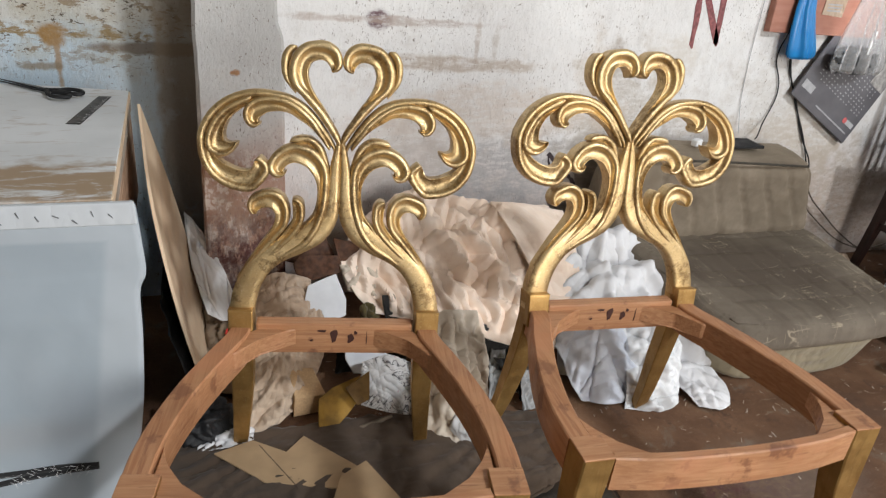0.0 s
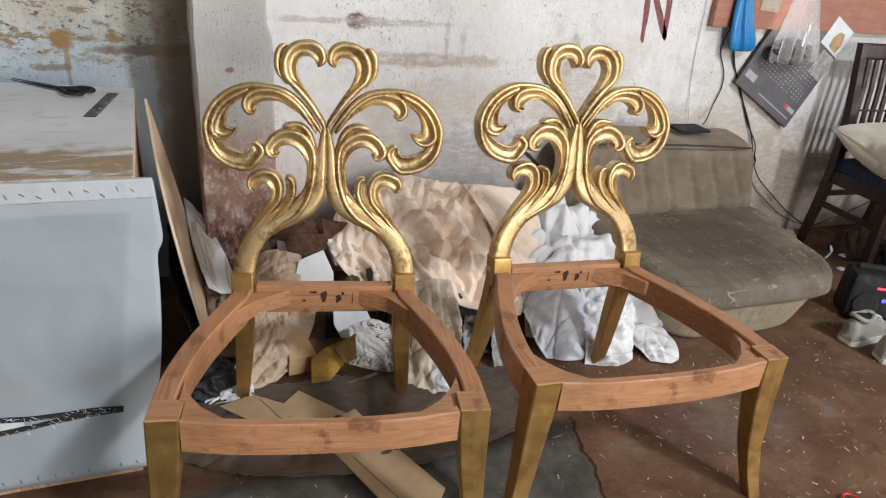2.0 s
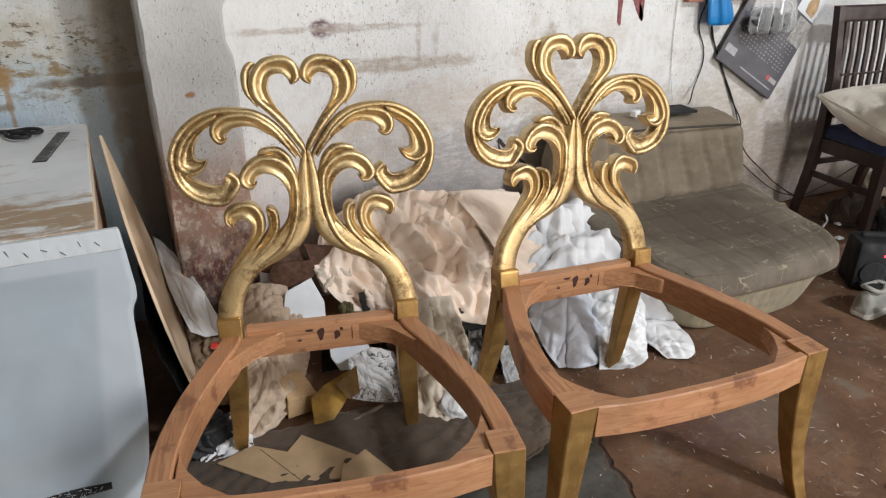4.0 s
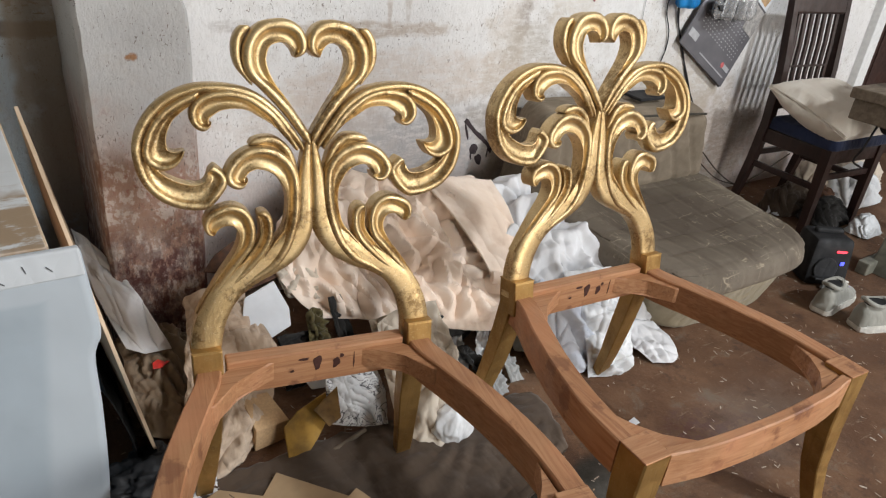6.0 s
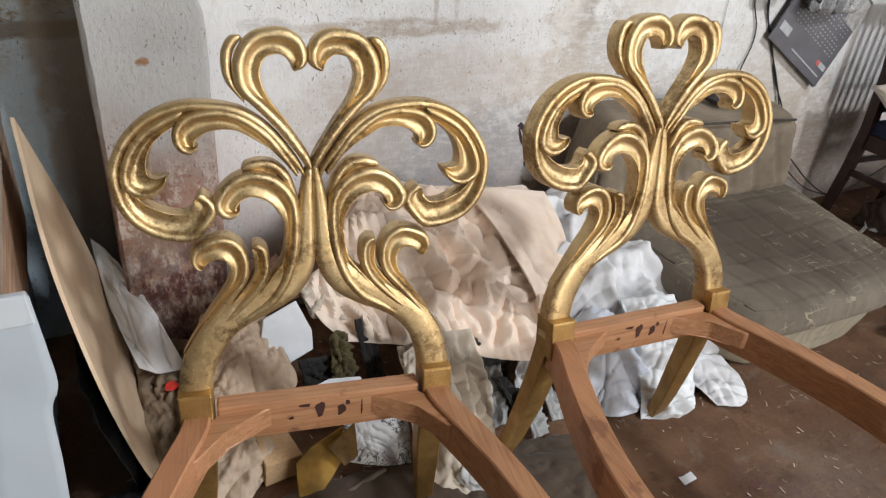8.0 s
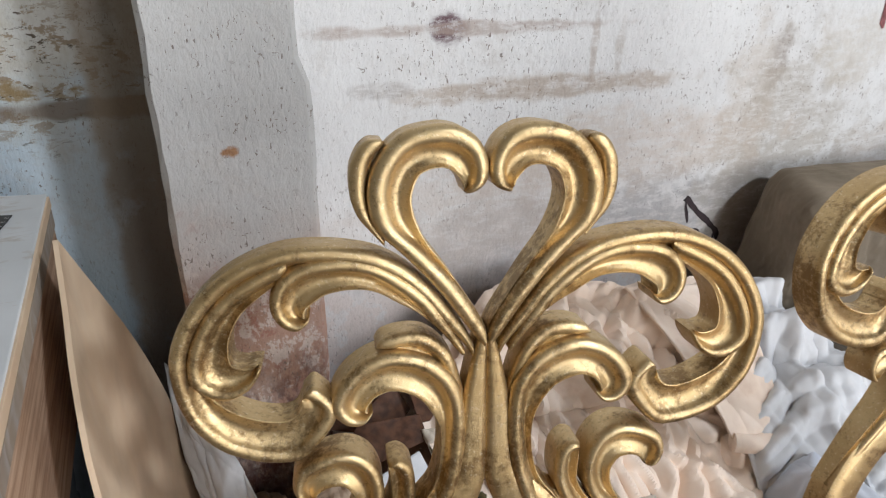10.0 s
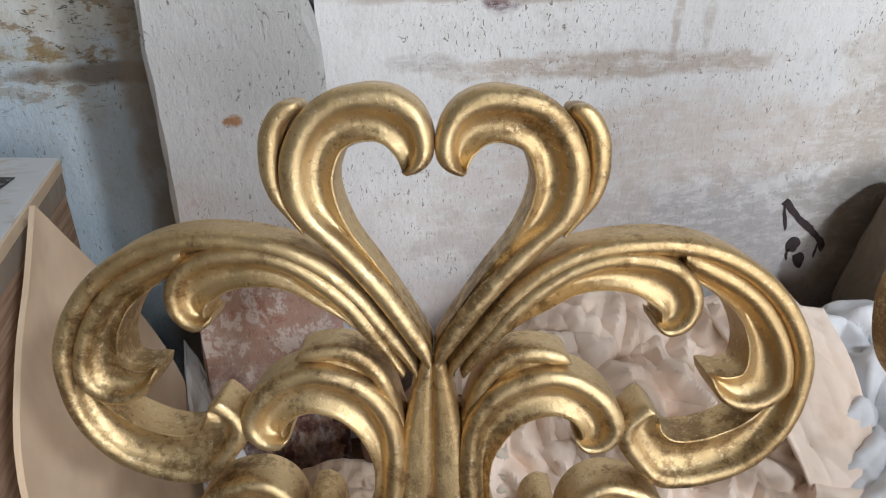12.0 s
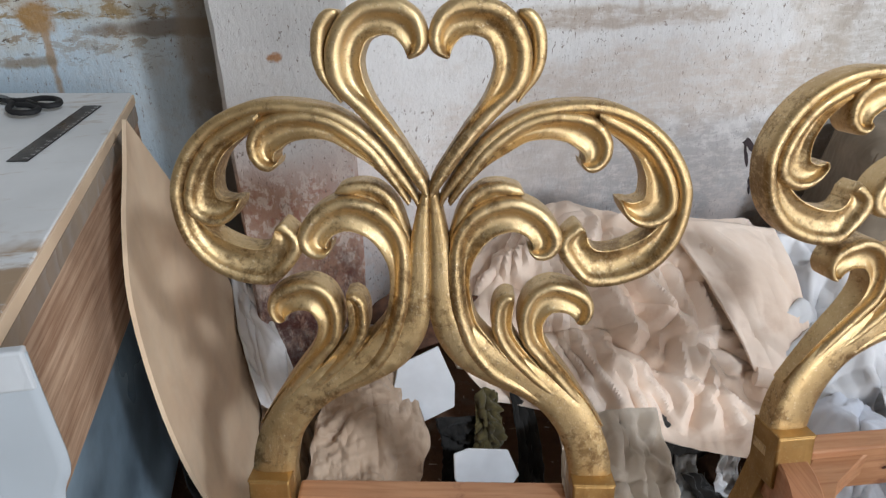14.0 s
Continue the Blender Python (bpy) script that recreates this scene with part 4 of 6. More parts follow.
LOW_SCROLL = ((-0.213, 0.540, -0.231, 0.541), (-0.191, 0.573, -0.208, 0.578), (-0.161, 0.611, -0.181, 0.619), (-0.135, 0.643, -0.158, 0.650), (-0.115, 0.670, -0.145, 0.674), (-0.110, 0.700, -0.142, 0.691), (-0.116, 0.725, -0.146, 0.702), (-0.129, 0.742, -0.153, 0.709), (-0.150, 0.750, -0.164, 0.710), (-0.176, 0.745, -0.173, 0.707), (-0.197, 0.733, -0.179, 0.702), (-0.204, 0.715, -0.182, 0.698), (-0.199, 0.699, -0.183, 0.695), (-0.189, 0.693, -0.186, 0.694))
LOW_LEAF = ((-0.190, 0.553, -0.200, 0.563), (-0.168, 0.578, -0.180, 0.588), (-0.130, 0.613, -0.149, 0.624), (-0.094, 0.652, -0.116, 0.664), (-0.079, 0.681, -0.104, 0.685), (-0.077, 0.705, -0.103, 0.700), (-0.081, 0.724, -0.104, 0.713), (-0.092, 0.734, -0.105, 0.723), (-0.104, 0.734, -0.106, 0.728))
SCROLLS = (
    ("heart_scroll", HEART_SCROLL, 0.0205, 0.0105, 0.002), ("side_leaf", SIDE_LEAF, 0.017, 0.0075, -0.003),
    ("lobe_scroll", LOBE_SCROLL, 0.0165, 0.0100, 0.0), ("lobe_hook", LOBE_HOOK, 0.0155, 0.0095, 0.001),
    ("inner_leaf", INNER_LEAF, 0.0150, 0.0095, 0.002), ("middle_scroll", MIDDLE_SCROLL, 0.0175, 0.0105, 0.002),
    ("middle_leaf", MIDDLE_LEAF, 0.015, 0.0075, -0.002), ("stem", STEM, 0.0115, 0.0065, 0.0),
    ("low_scroll", LOW_SCROLL, 0.0150, 0.0100, 0.002), ("low_leaf", LOW_LEAF, 0.014, 0.0095, 0.002),
)
ROOTS = {"middle_scroll": (0.0125, 0.19), "low_scroll": (0.0125, 0.27), "low_leaf": (0.0125, 0.34), "lobe_scroll": (0.005, 0.2), "inner_leaf": (0.005, 0.2), "middle_leaf": (0.005, 0.2)}


def rail(outer, width, top, height):
    """A bowed rail along its outer edge; width to its left side."""
    line = spline(outer, 6)
    rings = []
    for n, p in enumerate(line):
        d = line[min(n + 1, len(line) - 1)] - line[max(n - 1, 0)]
        d = d / np.linalg.norm(d)
        q = p + np.array([-d[1], d[0]]) * width
        e = 0.003
        i = (q - p) / np.linalg.norm(q - p) * e
        wob = 0.0012 * noise.noise(Vector((p[0] * 14, p[1] * 14, top)))
        rings.append([(*p, top - height), (*p, top - e), (*(p + i), top + wob), (*(q - i), top + wob), (*q, top - e), (*q, top - height)])
    return loft(rings)


def gilded_chair(m, label):
    chair = thing("carved_chair_frame", m, label, "chair", "gilded carved chair frames")
    for mirror in (False, True):
        for name, path, rib, high, lift in SCROLLS:
            root, reach = ROOTS.get(name, (0.0, 0.2))
            part(name, scroll(path, rib, high, 0.030, lift, mirror, 8, -0.3 if name == "stem" else None, root, reach), GOLD, chair, smooth=True, angle=58)
        s = -1 if mirror else 1
        # post blocks and rear legs
        y0 = back_depth(0.43)
        post = part("post_block", block(0.056, 0.062, 0.084, (-0.2175 * s, y0 + 0.006, 0.430), 0.003, (-10.8, 0, 0)), GOLD_PAINT, chair)
        part("post_band", block(0.0575, 0.0635, 0.0035, (-0.2175 * s, back_depth(0.472) + 0.006, 0.472), 0.002, (-10.8, 0, 0)), GOLD_PAINT, post)
        rings = []
        for z, dx, w, y in ((0.405, 0.2175, 0.054, 0.552), (0.33, 0.220, 0.053, 0.560), (0.22, 0.225, 0.050, 0.578), (0.10, 0.235, 0.042, 0.602), (0.0, 0.245, 0.036, 0.630)):
            rings.append([(-dx * s + a * w / 2, y + b * w * 0.42, z) for a, b in ((-1, -0.9), (-0.9, -1), (0.9, -1), (1, -0.9), (1, 0.9), (0.9, 1), (-0.9, 1), (-1, 0.9))])
        part("rear_leg", loft(rings), GOLD_PAINT, chair, "gold-painted splayed leg", smooth=True, angle=30)
        rings = []
        for z, ox, fy, w in ((0.437, 0.314, 0.018, 0.066), (0.36, 0.318, 0.017, 0.064), (0.27, 0.324, 0.012, 0.056), (0.16, 0.334, 0.002, 0.046), (0.07, 0.349, -0.014, 0.039), (0.0, 0.366, -0.030, 0.036)):
            rings.append([(-ox * s + a * w / 2, fy + b * w / 2, z) for a, b in ((-1, -0.9), (-0.9, -1), (0.9, -1), (1, -0.9), (1, 0.9), (0.9, 1), (-0.9, 1), (-1, 0.9))])
        part("front_leg", loft(rings), GOLD_PAINT, chair, "gold-painted sabre leg", smooth=True, angle=30)
        part("corner_cap", block(0.065, 0.065, 0.004, (-0.314 * s, 0.018, 0.4385), 0.0015), RAIL_WOOD, chair, "bare wooden corner joint")
        outer = [(-0.238, 0.540), (-0.246, 0.49), (-0.276, 0.41), (-0.312, 0.30), (-0.336, 0.195), (-0.346, 0.11), (-0.347, 0.052)]
        if mirror:
            outer = [(-x, y) for x, y in outer][::-1]
        part("side_rail", rail(outer, 0.046, 0.438, 0.076), RAIL_WOOD_SIDE, chair, "bare red-brown wooden rail")
        # glued corner braces
        for outline in ([(-0.298, 0.135), (-0.280, 0.078), (-0.25, 0.036), (-0.185, -0.006), (-0.27, -0.006), (-0.298, 0.04)],
                        [(-0.088, 0.530), (-0.18, 0.530), (-0.205, 0.505), (-0.236, 0.420), (-0.215, 0.425), (-0.172, 0.486), (-0.125, 0.512)]):
            brace = slab([(x * s, y) for x, y in outline], 0.045, 0.003, pose(0, 0, 0.384))
            part("corner_brace", brace, RAIL_WOOD, chair, "bare wooden brace with nail holes")
        for x, z in ((-0.135, 0.403), (-0.158, 0.41)):
            part("nail_hole", slab([(0.0045 * math.cos(q), 0.0045 * math.sin(q)) for q in np.linspace(0, 6.28, 8, endpoint=False)], 0.002, 0, pose(x * s, 0.523, z, 90)), STAIN, chair)
    # front and back rails
    part("front_rail", rail([(-0.281, -0.014), (-0.17, -0.031), (0, -0.038), (0.17, -0.031), (0.281, -0.014)], 0.022, 0.437, 0.076), RAIL_WOOD, chair, "bare red-brown bowed front rail")
    back = part("back_rail", block(0.368, 0.034, 0.082, (0, 0.545, 0.402), 0.004), RAIL_WOOD, chair, "bare red-brown rail with dark stains")
    for x, z, a, b in ((-0.003, 0.410, 0.008, 0.021), (0.036, 0.404, 0.0075, 0.014), (-0.030, 0.424, 0.010, 0.004), (0.048, 0.420, 0.004, 0.006), (-0.055, 0.398, 0.004, 0.003), (0.075, 0.405, 0.0012, 0.022), (-0.12, 0.392, 0.005, 0.004)):
        part("stain", slab([(a * (1 + 0.3 * math.sin(3 * q + x * 40)) * math.cos(q), b * (1 + 0.25 * math.cos(2 * q + z * 60)) * math.sin(q)) for q in np.linspace(0, 6.28, 18, endpoint=False)], 0.0012, 0, pose(x, 0.5283, z, 90, 0, 0)), STAIN, back, "dark varnish stain")
    return chair


left = gilded_chair(pose(0.250, 0.940, 0, 0, 0, -11.7), "gilded carved chair frame with a bare unupholstered wooden seat")
copy_thing(left, pose(1.055, 0.884, 0.004, 0, 0.9, -3.7) @ Matrix.Scale(1.011, 4))


# ---- the covered box with its clutter ----
def on_top(x, y):
    return 0.790 + 0.02 * (y - 1.43)


def on_front(x, z):
    return 1.352 + 0.105 * (z - 0.03)


W = -1.15
box = thing("covered_box", pose(0, 0, 0), "box covered in pale blue cloth under a worn white board", "box")
part("carcass", hexa([(W, 1.375, 0.035), (-0.128, 1.375, 0.035), (-0.128, 2.20, 0.035), (W, 2.20, 0.035), (W, 1.44, 0.765), (-0.108, 1.44, 0.765), (-0.125, 2.20, 0.775), (W, 2.20, 0.775)], 0.004), BOX_SIDE, box, "blue-grey plastic-wrapped side")
EDGE = ((0.782, -0.046), (0.70, -0.040), (0.64, -0.038), (0.60, -0.052), (0.50, -0.055), (0.35, -0.066), (0.20, -0.090), (0.03, -0.122))
front = drape([[(x, on_front(x, zz) - 0.010, zz) for x in (W, -0.8, -0.45, e)] for zz, e in EDGE], 90, 70, 0.0035, 0.5, 0.003, 5.0, slack=1.0015)
cover = part("cloth_cover", front, BOX_CLOTH, box, smooth=True, angle=180)
part("plinth", hexa([(W, 1.36, 0.0), (-0.14, 1.36, 0.0), (-0.14, 2.2, 0.0), (W, 2.2, 0.0), (W, 1.36, 0.034), (-0.14, 1.36, 0.034), (-0.14, 2.2, 0.034), (W, 2.2, 0.034)], 0.002), BOX_WOOD, box)
part("side_panel", hexa([(-0.115, 1.45, 0.53), (-0.090, 1.45, 0.53), (-0.108, 2.24, 0.50), (-0.135, 2.24, 0.50), (-0.115, 1.45, 0.768), (-0.088, 1.45, 0.768), (-0.108, 2.24, 0.784), (-0.135, 2.24, 0.784)], 0.002), BOX_WOOD, box, "bare wooden side panel")
part("edge_strip", hexa([(-0.090, 1.44, 0.738), (-0.0855, 1.44, 0.738), (-0.1055, 2.24, 0.752), (-0.110, 2.24, 0.752), (-0.090, 1.44, 0.768), (-0.0850, 1.44, 0.768), (-0.105, 2.24, 0.784), (-0.110, 2.24, 0.784)], 0.001), BROWN_PAPER, box, "grey-brown glued strip")
part("board_edge", hexa([(-0.094, 1.436, 0.7695), (-0.0845, 1.436, 0.7695), (-0.1045, 2.245, 0.7855), (-0.114, 2.245, 0.7855), (-0.094, 1.436, 0.7875), (-0.0845, 1.436, 0.7875), (-0.1045, 2.245, 0.8035), (-0.114, 2.245, 0.8035)], 0.001), PLY, box, "pale raw edge of the board")
part("top_board", hexa([(W, 1.428, 0.7695), (-0.088, 1.428, 0.7695), (-0.108, 2.25, 0.786), (W, 2.44, 0.789), (W, 1.428, 0.790), (-0.088, 1.428, 0.790), (-0.108, 2.25, 0.8065), (W, 2.44, 0.810)], 0.002), BOX_TOP, box, "worn white-painted board")
hem = part("hem", hexa([(W, on_front(0, 0.742) - 0.017, 0.742), (-0.045, on_front(0, 0.742) - 0.017, 0.742), (-0.045, on_front(0, 0.742) - 0.011, 0.742), (W, on_front(0, 0.742) - 0.011, 0.742),
                  (W, on_front(0, 0.787) - 0.017, 0.787), (-0.048, on_front(0, 0.787) - 0.017, 0.787), (-0.048, 1.428, 0.787), (W, 1.428, 0.787)], 0.003), HEM_CLOTH, box, "white stapled cloth hem")
pin = bpy.data.meshes.new("staple")
pin_bm = block(0.012, 0.0016, 0.0014, (0, 0, 0), 0)
pin_bm.to_mesh(pin)
pin_bm.free()
pin.materials.append(STAPLE)
for n in range(26):
    ob = new("staple", pin)
    ob.parent = hem
    x = -0.09 - 0.031 * n
    z = 0.762 + 0.009 * math.sin(n * 2.3) * math.sin(n * 0.9)
    ob.matrix_world = pose(x, on_front(x, z) - 0.0178, z, 6, 50 + 25 * math.sin(n * 1.7), 0)
for n in range(22):
    ob = new("staple", pin)
    ob.parent = cover
    x = -0.15 - 0.037 * n
    ob.matrix_world = pose(x, on_front(x, 0.05) - 0.0145, 0.05, 6, 75 + 12 * math.sin(n * 1.3), 0)
# an open zip across the cover
def zip_line(x, up):
    run = max(0.0, -0.165 - x)
    return 0.207 + (0.078 * run if up else -0.050 * run) + 0.004 * math.sin(run * 17 + up)


for up in (True, False):
    zipper = tube([(x, on_front(x, zip_line(x, up)) - 0.012, zip_line(x, up)) for x in np.linspace(-0.165, -1.1, 14)], 0.0075, 5, 6)
    part("zip_tape", zipper, ZIP, cover, "frayed black zip tape", smooth=True)
bm = bmesh.new()
edge = [(x, zip_line(x, True) - 0.004, zip_line(x, False) + 0.004) for x in np.linspace(-0.22, -1.1, 20)]
rows = [[bm.verts.new((x, on_front(x, z) - 0.0135, z)) for z in (a, b)] + [bm.verts.new((x, on_front(x, z) - 0.0115, z)) for z in (b, a)] for x, a, b in edge]
for p, q in zip(rows, rows[1:]):
    for n in range(4):
        bm.faces.new((p[n], p[(n + 1) % 4], q[(n + 1) % 4], q[n]))
bm.faces.new(rows[0])
bm.faces.new(rows[-1][::-1])
part("lining", bm, SATIN, cover, "white lining behind the open zip")
part("zip_pull", block(0.008, 0.004, 0.030, (-0.485, on_front(0, 0.172) - 0.018, 0.172), 0.002, (6, 12, 0)), BLACK, cover)
fray = bmesh.new()
for n in range(420):
    x = -0.18 - 0.9 * random.random()
    z = zip_line(x, random.random() < 0.5) + random.uniform(-0.008, 0.008)
    y = on_front(x, z) - 0.021
    a, b = random.uniform(-0.012, 0.012), random.uniform(-0.014, 0.014)
    v = [fray.verts.new(p) for p in ((x, y, z), (x + 0.0011, y, z + 0.0011), (x + a + 0.0011, y - 0.003, z + b), (x + a, y - 0.003, z + b))]
    fray.faces.new(v)
part("frayed_thread", fray, WHITE_THREAD, cover)["kind"] = "stuff"

ruler = thing("steel_ruler", pose(-0.187, 2.042, on_top(0, 2.042) + 0.0005, 1.15, 0, -10.4), "dark steel ruler lying on the white board", "ruler")
part("blade", block(0.033, 0.266, 0.0016, (0, 0, 0.0012), 0.0004), STEEL_DARK, ruler)
for n in range(18):
    part("graduation", block(0.006 if n % 5 else 0.011, 0.0007, 0.0003, (0.012 if n % 5 else 0.0095, -0.122 + 0.0143 * n, 0.0022), 0), WHITE_PAINT, ruler)

snips = thing("scissors", pose(-0.325, 2.215, on_top(0, 2.215) + 0.006, 1.15, 0, -40), "black-handled steel scissors lying on the white board", "scissors")
part("blade", slab([(-0.185, -0.002), (-0.02, -0.010), (0.02, -0.006), (0.02, 0.004), (-0.02, 0.003)], 0.003, 0.0006, pose(0, 0, 0.000)), STEEL_DARK, snips)
part("blade", slab([(-0.182, 0.004), (-0.02, 0.010), (0.02, 0.006), (0.02, -0.004), (-0.02, -0.003)], 0.003, 0.0006, pose(0, 0, 0.0035)), STEEL_DARK, snips)
part("pivot", slab([(0.005 * math.cos(q), 0.005 * math.sin(q)) for q in np.linspace(0, 6.28, 10, endpoint=False)], 0.009, 0.001, pose(-0.002, 0, -0.001)), STEEL, snips)
for s in (1, -1):
    part("handle", tube([(0.012, 0.003 * s, 0.003), (0.035, 0.010 * s, 0.004), (0.062, 0.034 * s, 0.006), (0.094, 0.042 * s, 0.006), (0.120, 0.028 * s, 0.006), (0.114, 0.009 * s, 0.006), (0.080, 0.005 * s, 0.006), (0.052, 0.011 * s, 0.005)], 0.0055, 6, 8), BLACK, snips, "black looped handle", smooth=True)

# the bowed board that leans on the box
board = thing("plywood_board", pose(0, 0, 0), "pale leaf-shaped plywood board leaning against the box", "board")
low_edge = spline([(2.00, 0.830), (1.90, 0.775), (1.80, 0.725), (1.70, 0.645), (1.635, 0.50), (1.625, 0.34), (1.68, 0.13), (1.79, 0.004)], 4)
high_edge = spline([(2.00, 0.830), (2.045, 0.755), (2.10, 0.665), (2.17, 0.53), (2.21, 0.38), (2.19, 0.24), (2.08, 0.08), (1.90, 0.004)], 4)
bm = bmesh.new()
for off in (0.0, 0.007):
    for a, b in zip(low_edge, high_edge):
        for f in np.linspace(0, 1, 7):
            y, z = a * (1 - f) + b * f
            bow = 0.022 * math.sin(math.pi * f) * math.sin(math.pi * min(1, (0.83 - z) / 0.83))
            bm.verts.new((-0.070 + 0.175 * (0.83 - z) - bow + off, y, max(z, 0.002)))
bm.verts.ensure_lookup_table()
rows_n, half_n = len(low_edge), len(low_edge) * 7
for r in range(rows_n - 1):
    for c in range(6):
        i = r * 7 + c
        bm.faces.new([bm.verts[q] for q in (i, i + 1, i + 8, i + 7)])
        bm.faces.new([bm.verts[half_n + q] for q in (i + 7, i + 8, i + 1, i)])
rim = [r * 7 for r in range(rows_n)] + [(rows_n - 1) * 7 + c for c in range(1, 7)] + [r * 7 + 6 for r in range(rows_n - 2, -1, -1)] + [c for c in range(5, 0, -1)]
for i, j in zip(rim, rim[1:] + rim[:1]):
    bm.faces.new([bm.verts[q] for q in (i, j, half_n + j, half_n + i)])
part("sheet", bm, PLY, board, smooth=True, angle=30)

# black sheet added so that the shaded gap between box and board stays dark
dark_sheet = thing("black_plastic_sheet", pose(0, 0, 0), "black plastic sheet added to darken the shaded gap beside the box", "plastic sheet")
part("sheet", drape([[(-0.042, 1.74, 0.38), (-0.042, 1.90, 0.38), (-0.045, 2.15, 0.37)], [(-0.005, 1.68, 0.25), (0.0, 1.88, 0.25), (0.0, 2.15, 0.25)], [(0.035, 1.72, 0.012), (0.040, 1.86, 0.012), (0.040, 2.15, 0.012)]], 30, 30, 0.010, 0.15, 0.002, 8.0), BLACK, dark_sheet, smooth=True, angle=180)
rag = thing("grey_white_cloth", pose(0, 0, 0), "limp grey-white cloth hanging beside the pillar", "cloth")
part("sheet", drape([[(0.015, 2.28, 0.41), (0.045, 2.24, 0.39), (0.066, 2.20, 0.37)], [(0.025, 2.16, 0.32), (0.07, 2.13, 0.325), (0.118, 2.10, 0.30)], [(0.045, 2.07, 0.245), (0.09, 2.04, 0.24), (0.152, 2.03, 0.225)], [(0.07, 2.00, 0.182), (0.11, 1.98, 0.168), (0.178, 1.995, 0.150)]], 60, 60, 0.016, 0.14, 0.003, 4.4, (1, 3), fine=0.2), WHITE_CLOTH, rag, smooth=True, angle=180)
wrap = thing("brown_paper", pose(0, 0, 0), "crumpled brown paper on the floor beside the pillar", "paper")
part("sheet", drape([[(0.06, 2.10, 0.15), (0.16, 2.10, 0.18), (0.24, 2.08, 0.12)], [(0.06, 1.98, 0.10), (0.14, 1.97, 0.13), (0.24, 1.96, 0.10)], [(0.04, 1.84, 0.03), (0.13, 1.80, 0.02), (0.24, 1.82, 0.02)]], 44, 44, 0.022, 0.07, 0.002, 9.3), BROWN_PAPER, wrap, smooth=True, angle=180)
chip = thing("red_scrap", pose(0.138, 1.955, 0.140, 20, 10, 20), "bright red plastic scrap on the brown paper", "scrap")
part("piece", slab([(-0.026, -0.010), (-0.006, -0.016), (0.028, -0.004), (0.012, 0.004), (0.004, 0.014), (-0.016, 0.008)], 0.003, 0.0008), RED, chip)
chip = thing("red_scrap", pose(0.362, 1.592, 0.004, 0, 0, 30), "bright red plastic scrap on the floor", "scrap")
part("piece", slab([(-0.016, -0.006), (0.004, -0.010), (0.016, 0.002), (0.002, 0.009), (-0.010, 0.006)], 0.003, 0.0008), RED, chip)


# ---- sofa ----
def seams(x, step, width=0.12):
    d = abs((x / step) % 1.0 - 0.5) * 2
    return -math.exp(-((1 - d) / width) ** 2)


def seat_quilt(a, b, c):
    if c < 0.9:
        return 0.0025 * seams(a + 0.05 * b, 0.25, 0.10)
    wrinkle = 0.006 * crumple((a * 0.5, b * 0.4, 2.0), 0.35, 6.0)
    sag = -0.030 * math.exp(-((a + 0.15) ** 2 + (b + 0.1) ** 2) / 0.4)
    return 0.0045 * seams(a + 0.03 * math.sin(3 * b), 0.25, 0.10) + 0.0040 * seams(b + 0.02 * math.sin(5 * a), 0.30, 0.14) + wrinkle + sag


def back_quilt(a, b, c):
    if b > -0.9:
        return 0.004 * crumple((a, b, c), 0.4, 3.0)
    f = abs(((a + 0.06 * c) / 0.25) % 1.0 - 0.5) * 2
    return 0.0022 * math.cos(24 * c + 5 * noise.noise(Vector((a * 4, c * 3, 1))) + 3.5 * f * f) * f ** 3 + 0.011 * seams(a + 0.06 * c + 0.02 * math.sin(3 * c), 0.25, 0.15) + 0.004 * crumple((a * 0.9, c * 0.3, 1.0), 0.16, 2.0)


sofa = thing("armless_sofa", pose(0, 0, 0), "low armless sofa in dirty olive-grey quilted velvet", "sofa")
part("base", pad([(1.70, 1.530, 0.004), (2.335, 1.515, 0.004), (2.56, 2.30, 0.004), (1.64, 2.30, 0.004), (1.645, 1.492, 0.175), (2.405, 1.475, 0.175), (2.63, 2.30, 0.175), (1.585, 2.30, 0.175)], 14, 0.30, 0, lambda a, b, c: 0.005 * crumple((a, b, c), 0.5, 1.0), 0.45), SOFA_SIDE, sofa, "lower base in paler cloth", smooth=True, angle=180)
part("seat_cushion", pad([(1.60, 1.455, 0.160), (2.445, 1.435, 0.160), (2.65, 2.22, 0.160), (1.575, 2.22, 0.160), (1.615, 1.47, 0.280), (2.43, 1.45, 0.262), (2.62, 2.22, 0.290), (1.585, 2.22, 0.298)], 84, 0.85, 0.012, seat_quilt, 0.45), VELVET, sofa, smooth=True, angle=180)
part("backrest", pad([(1.50, 2.10, 0.25), (2.57, 2.10, 0.25), (2.57, 2.35, 0.25), (1.50, 2.35, 0.25), (1.475, 2.05, 0.640), (2.41, 2.045, 0.605), (2.50, 2.34, 0.615), (1.585, 2.34, 0.655)], 72, 0.60, 0.0, back_quilt), VELVET_BACK, sofa, smooth=True, angle=180)
part("piping", tube([(1.53, 2.062, 0.628), (1.75, 2.038, 0.632), (2.05, 2.036, 0.618), (2.37, 2.055, 0.592)], 0.005, 5, 6), SOFA_DARK, sofa, smooth=True)
slate = thing("black_tablet", pose(2.13, 2.20, 0.640, 3, 2, 4), "thin black tablet lying on the sofa back", "tablet")
part("case", block(0.17, 0.10, 0.012, (0, 0, 0.006), 0.003), BLACK, slate)
plug = thing("white_charger", pose(1.90, 2.18, 0.645, 2, 0, 25), "small white charger on the sofa back", "charger")
part("body", block(0.045, 0.028, 0.026, (0, 0, 0.013), 0.005), WHITE_PAINT, plug)


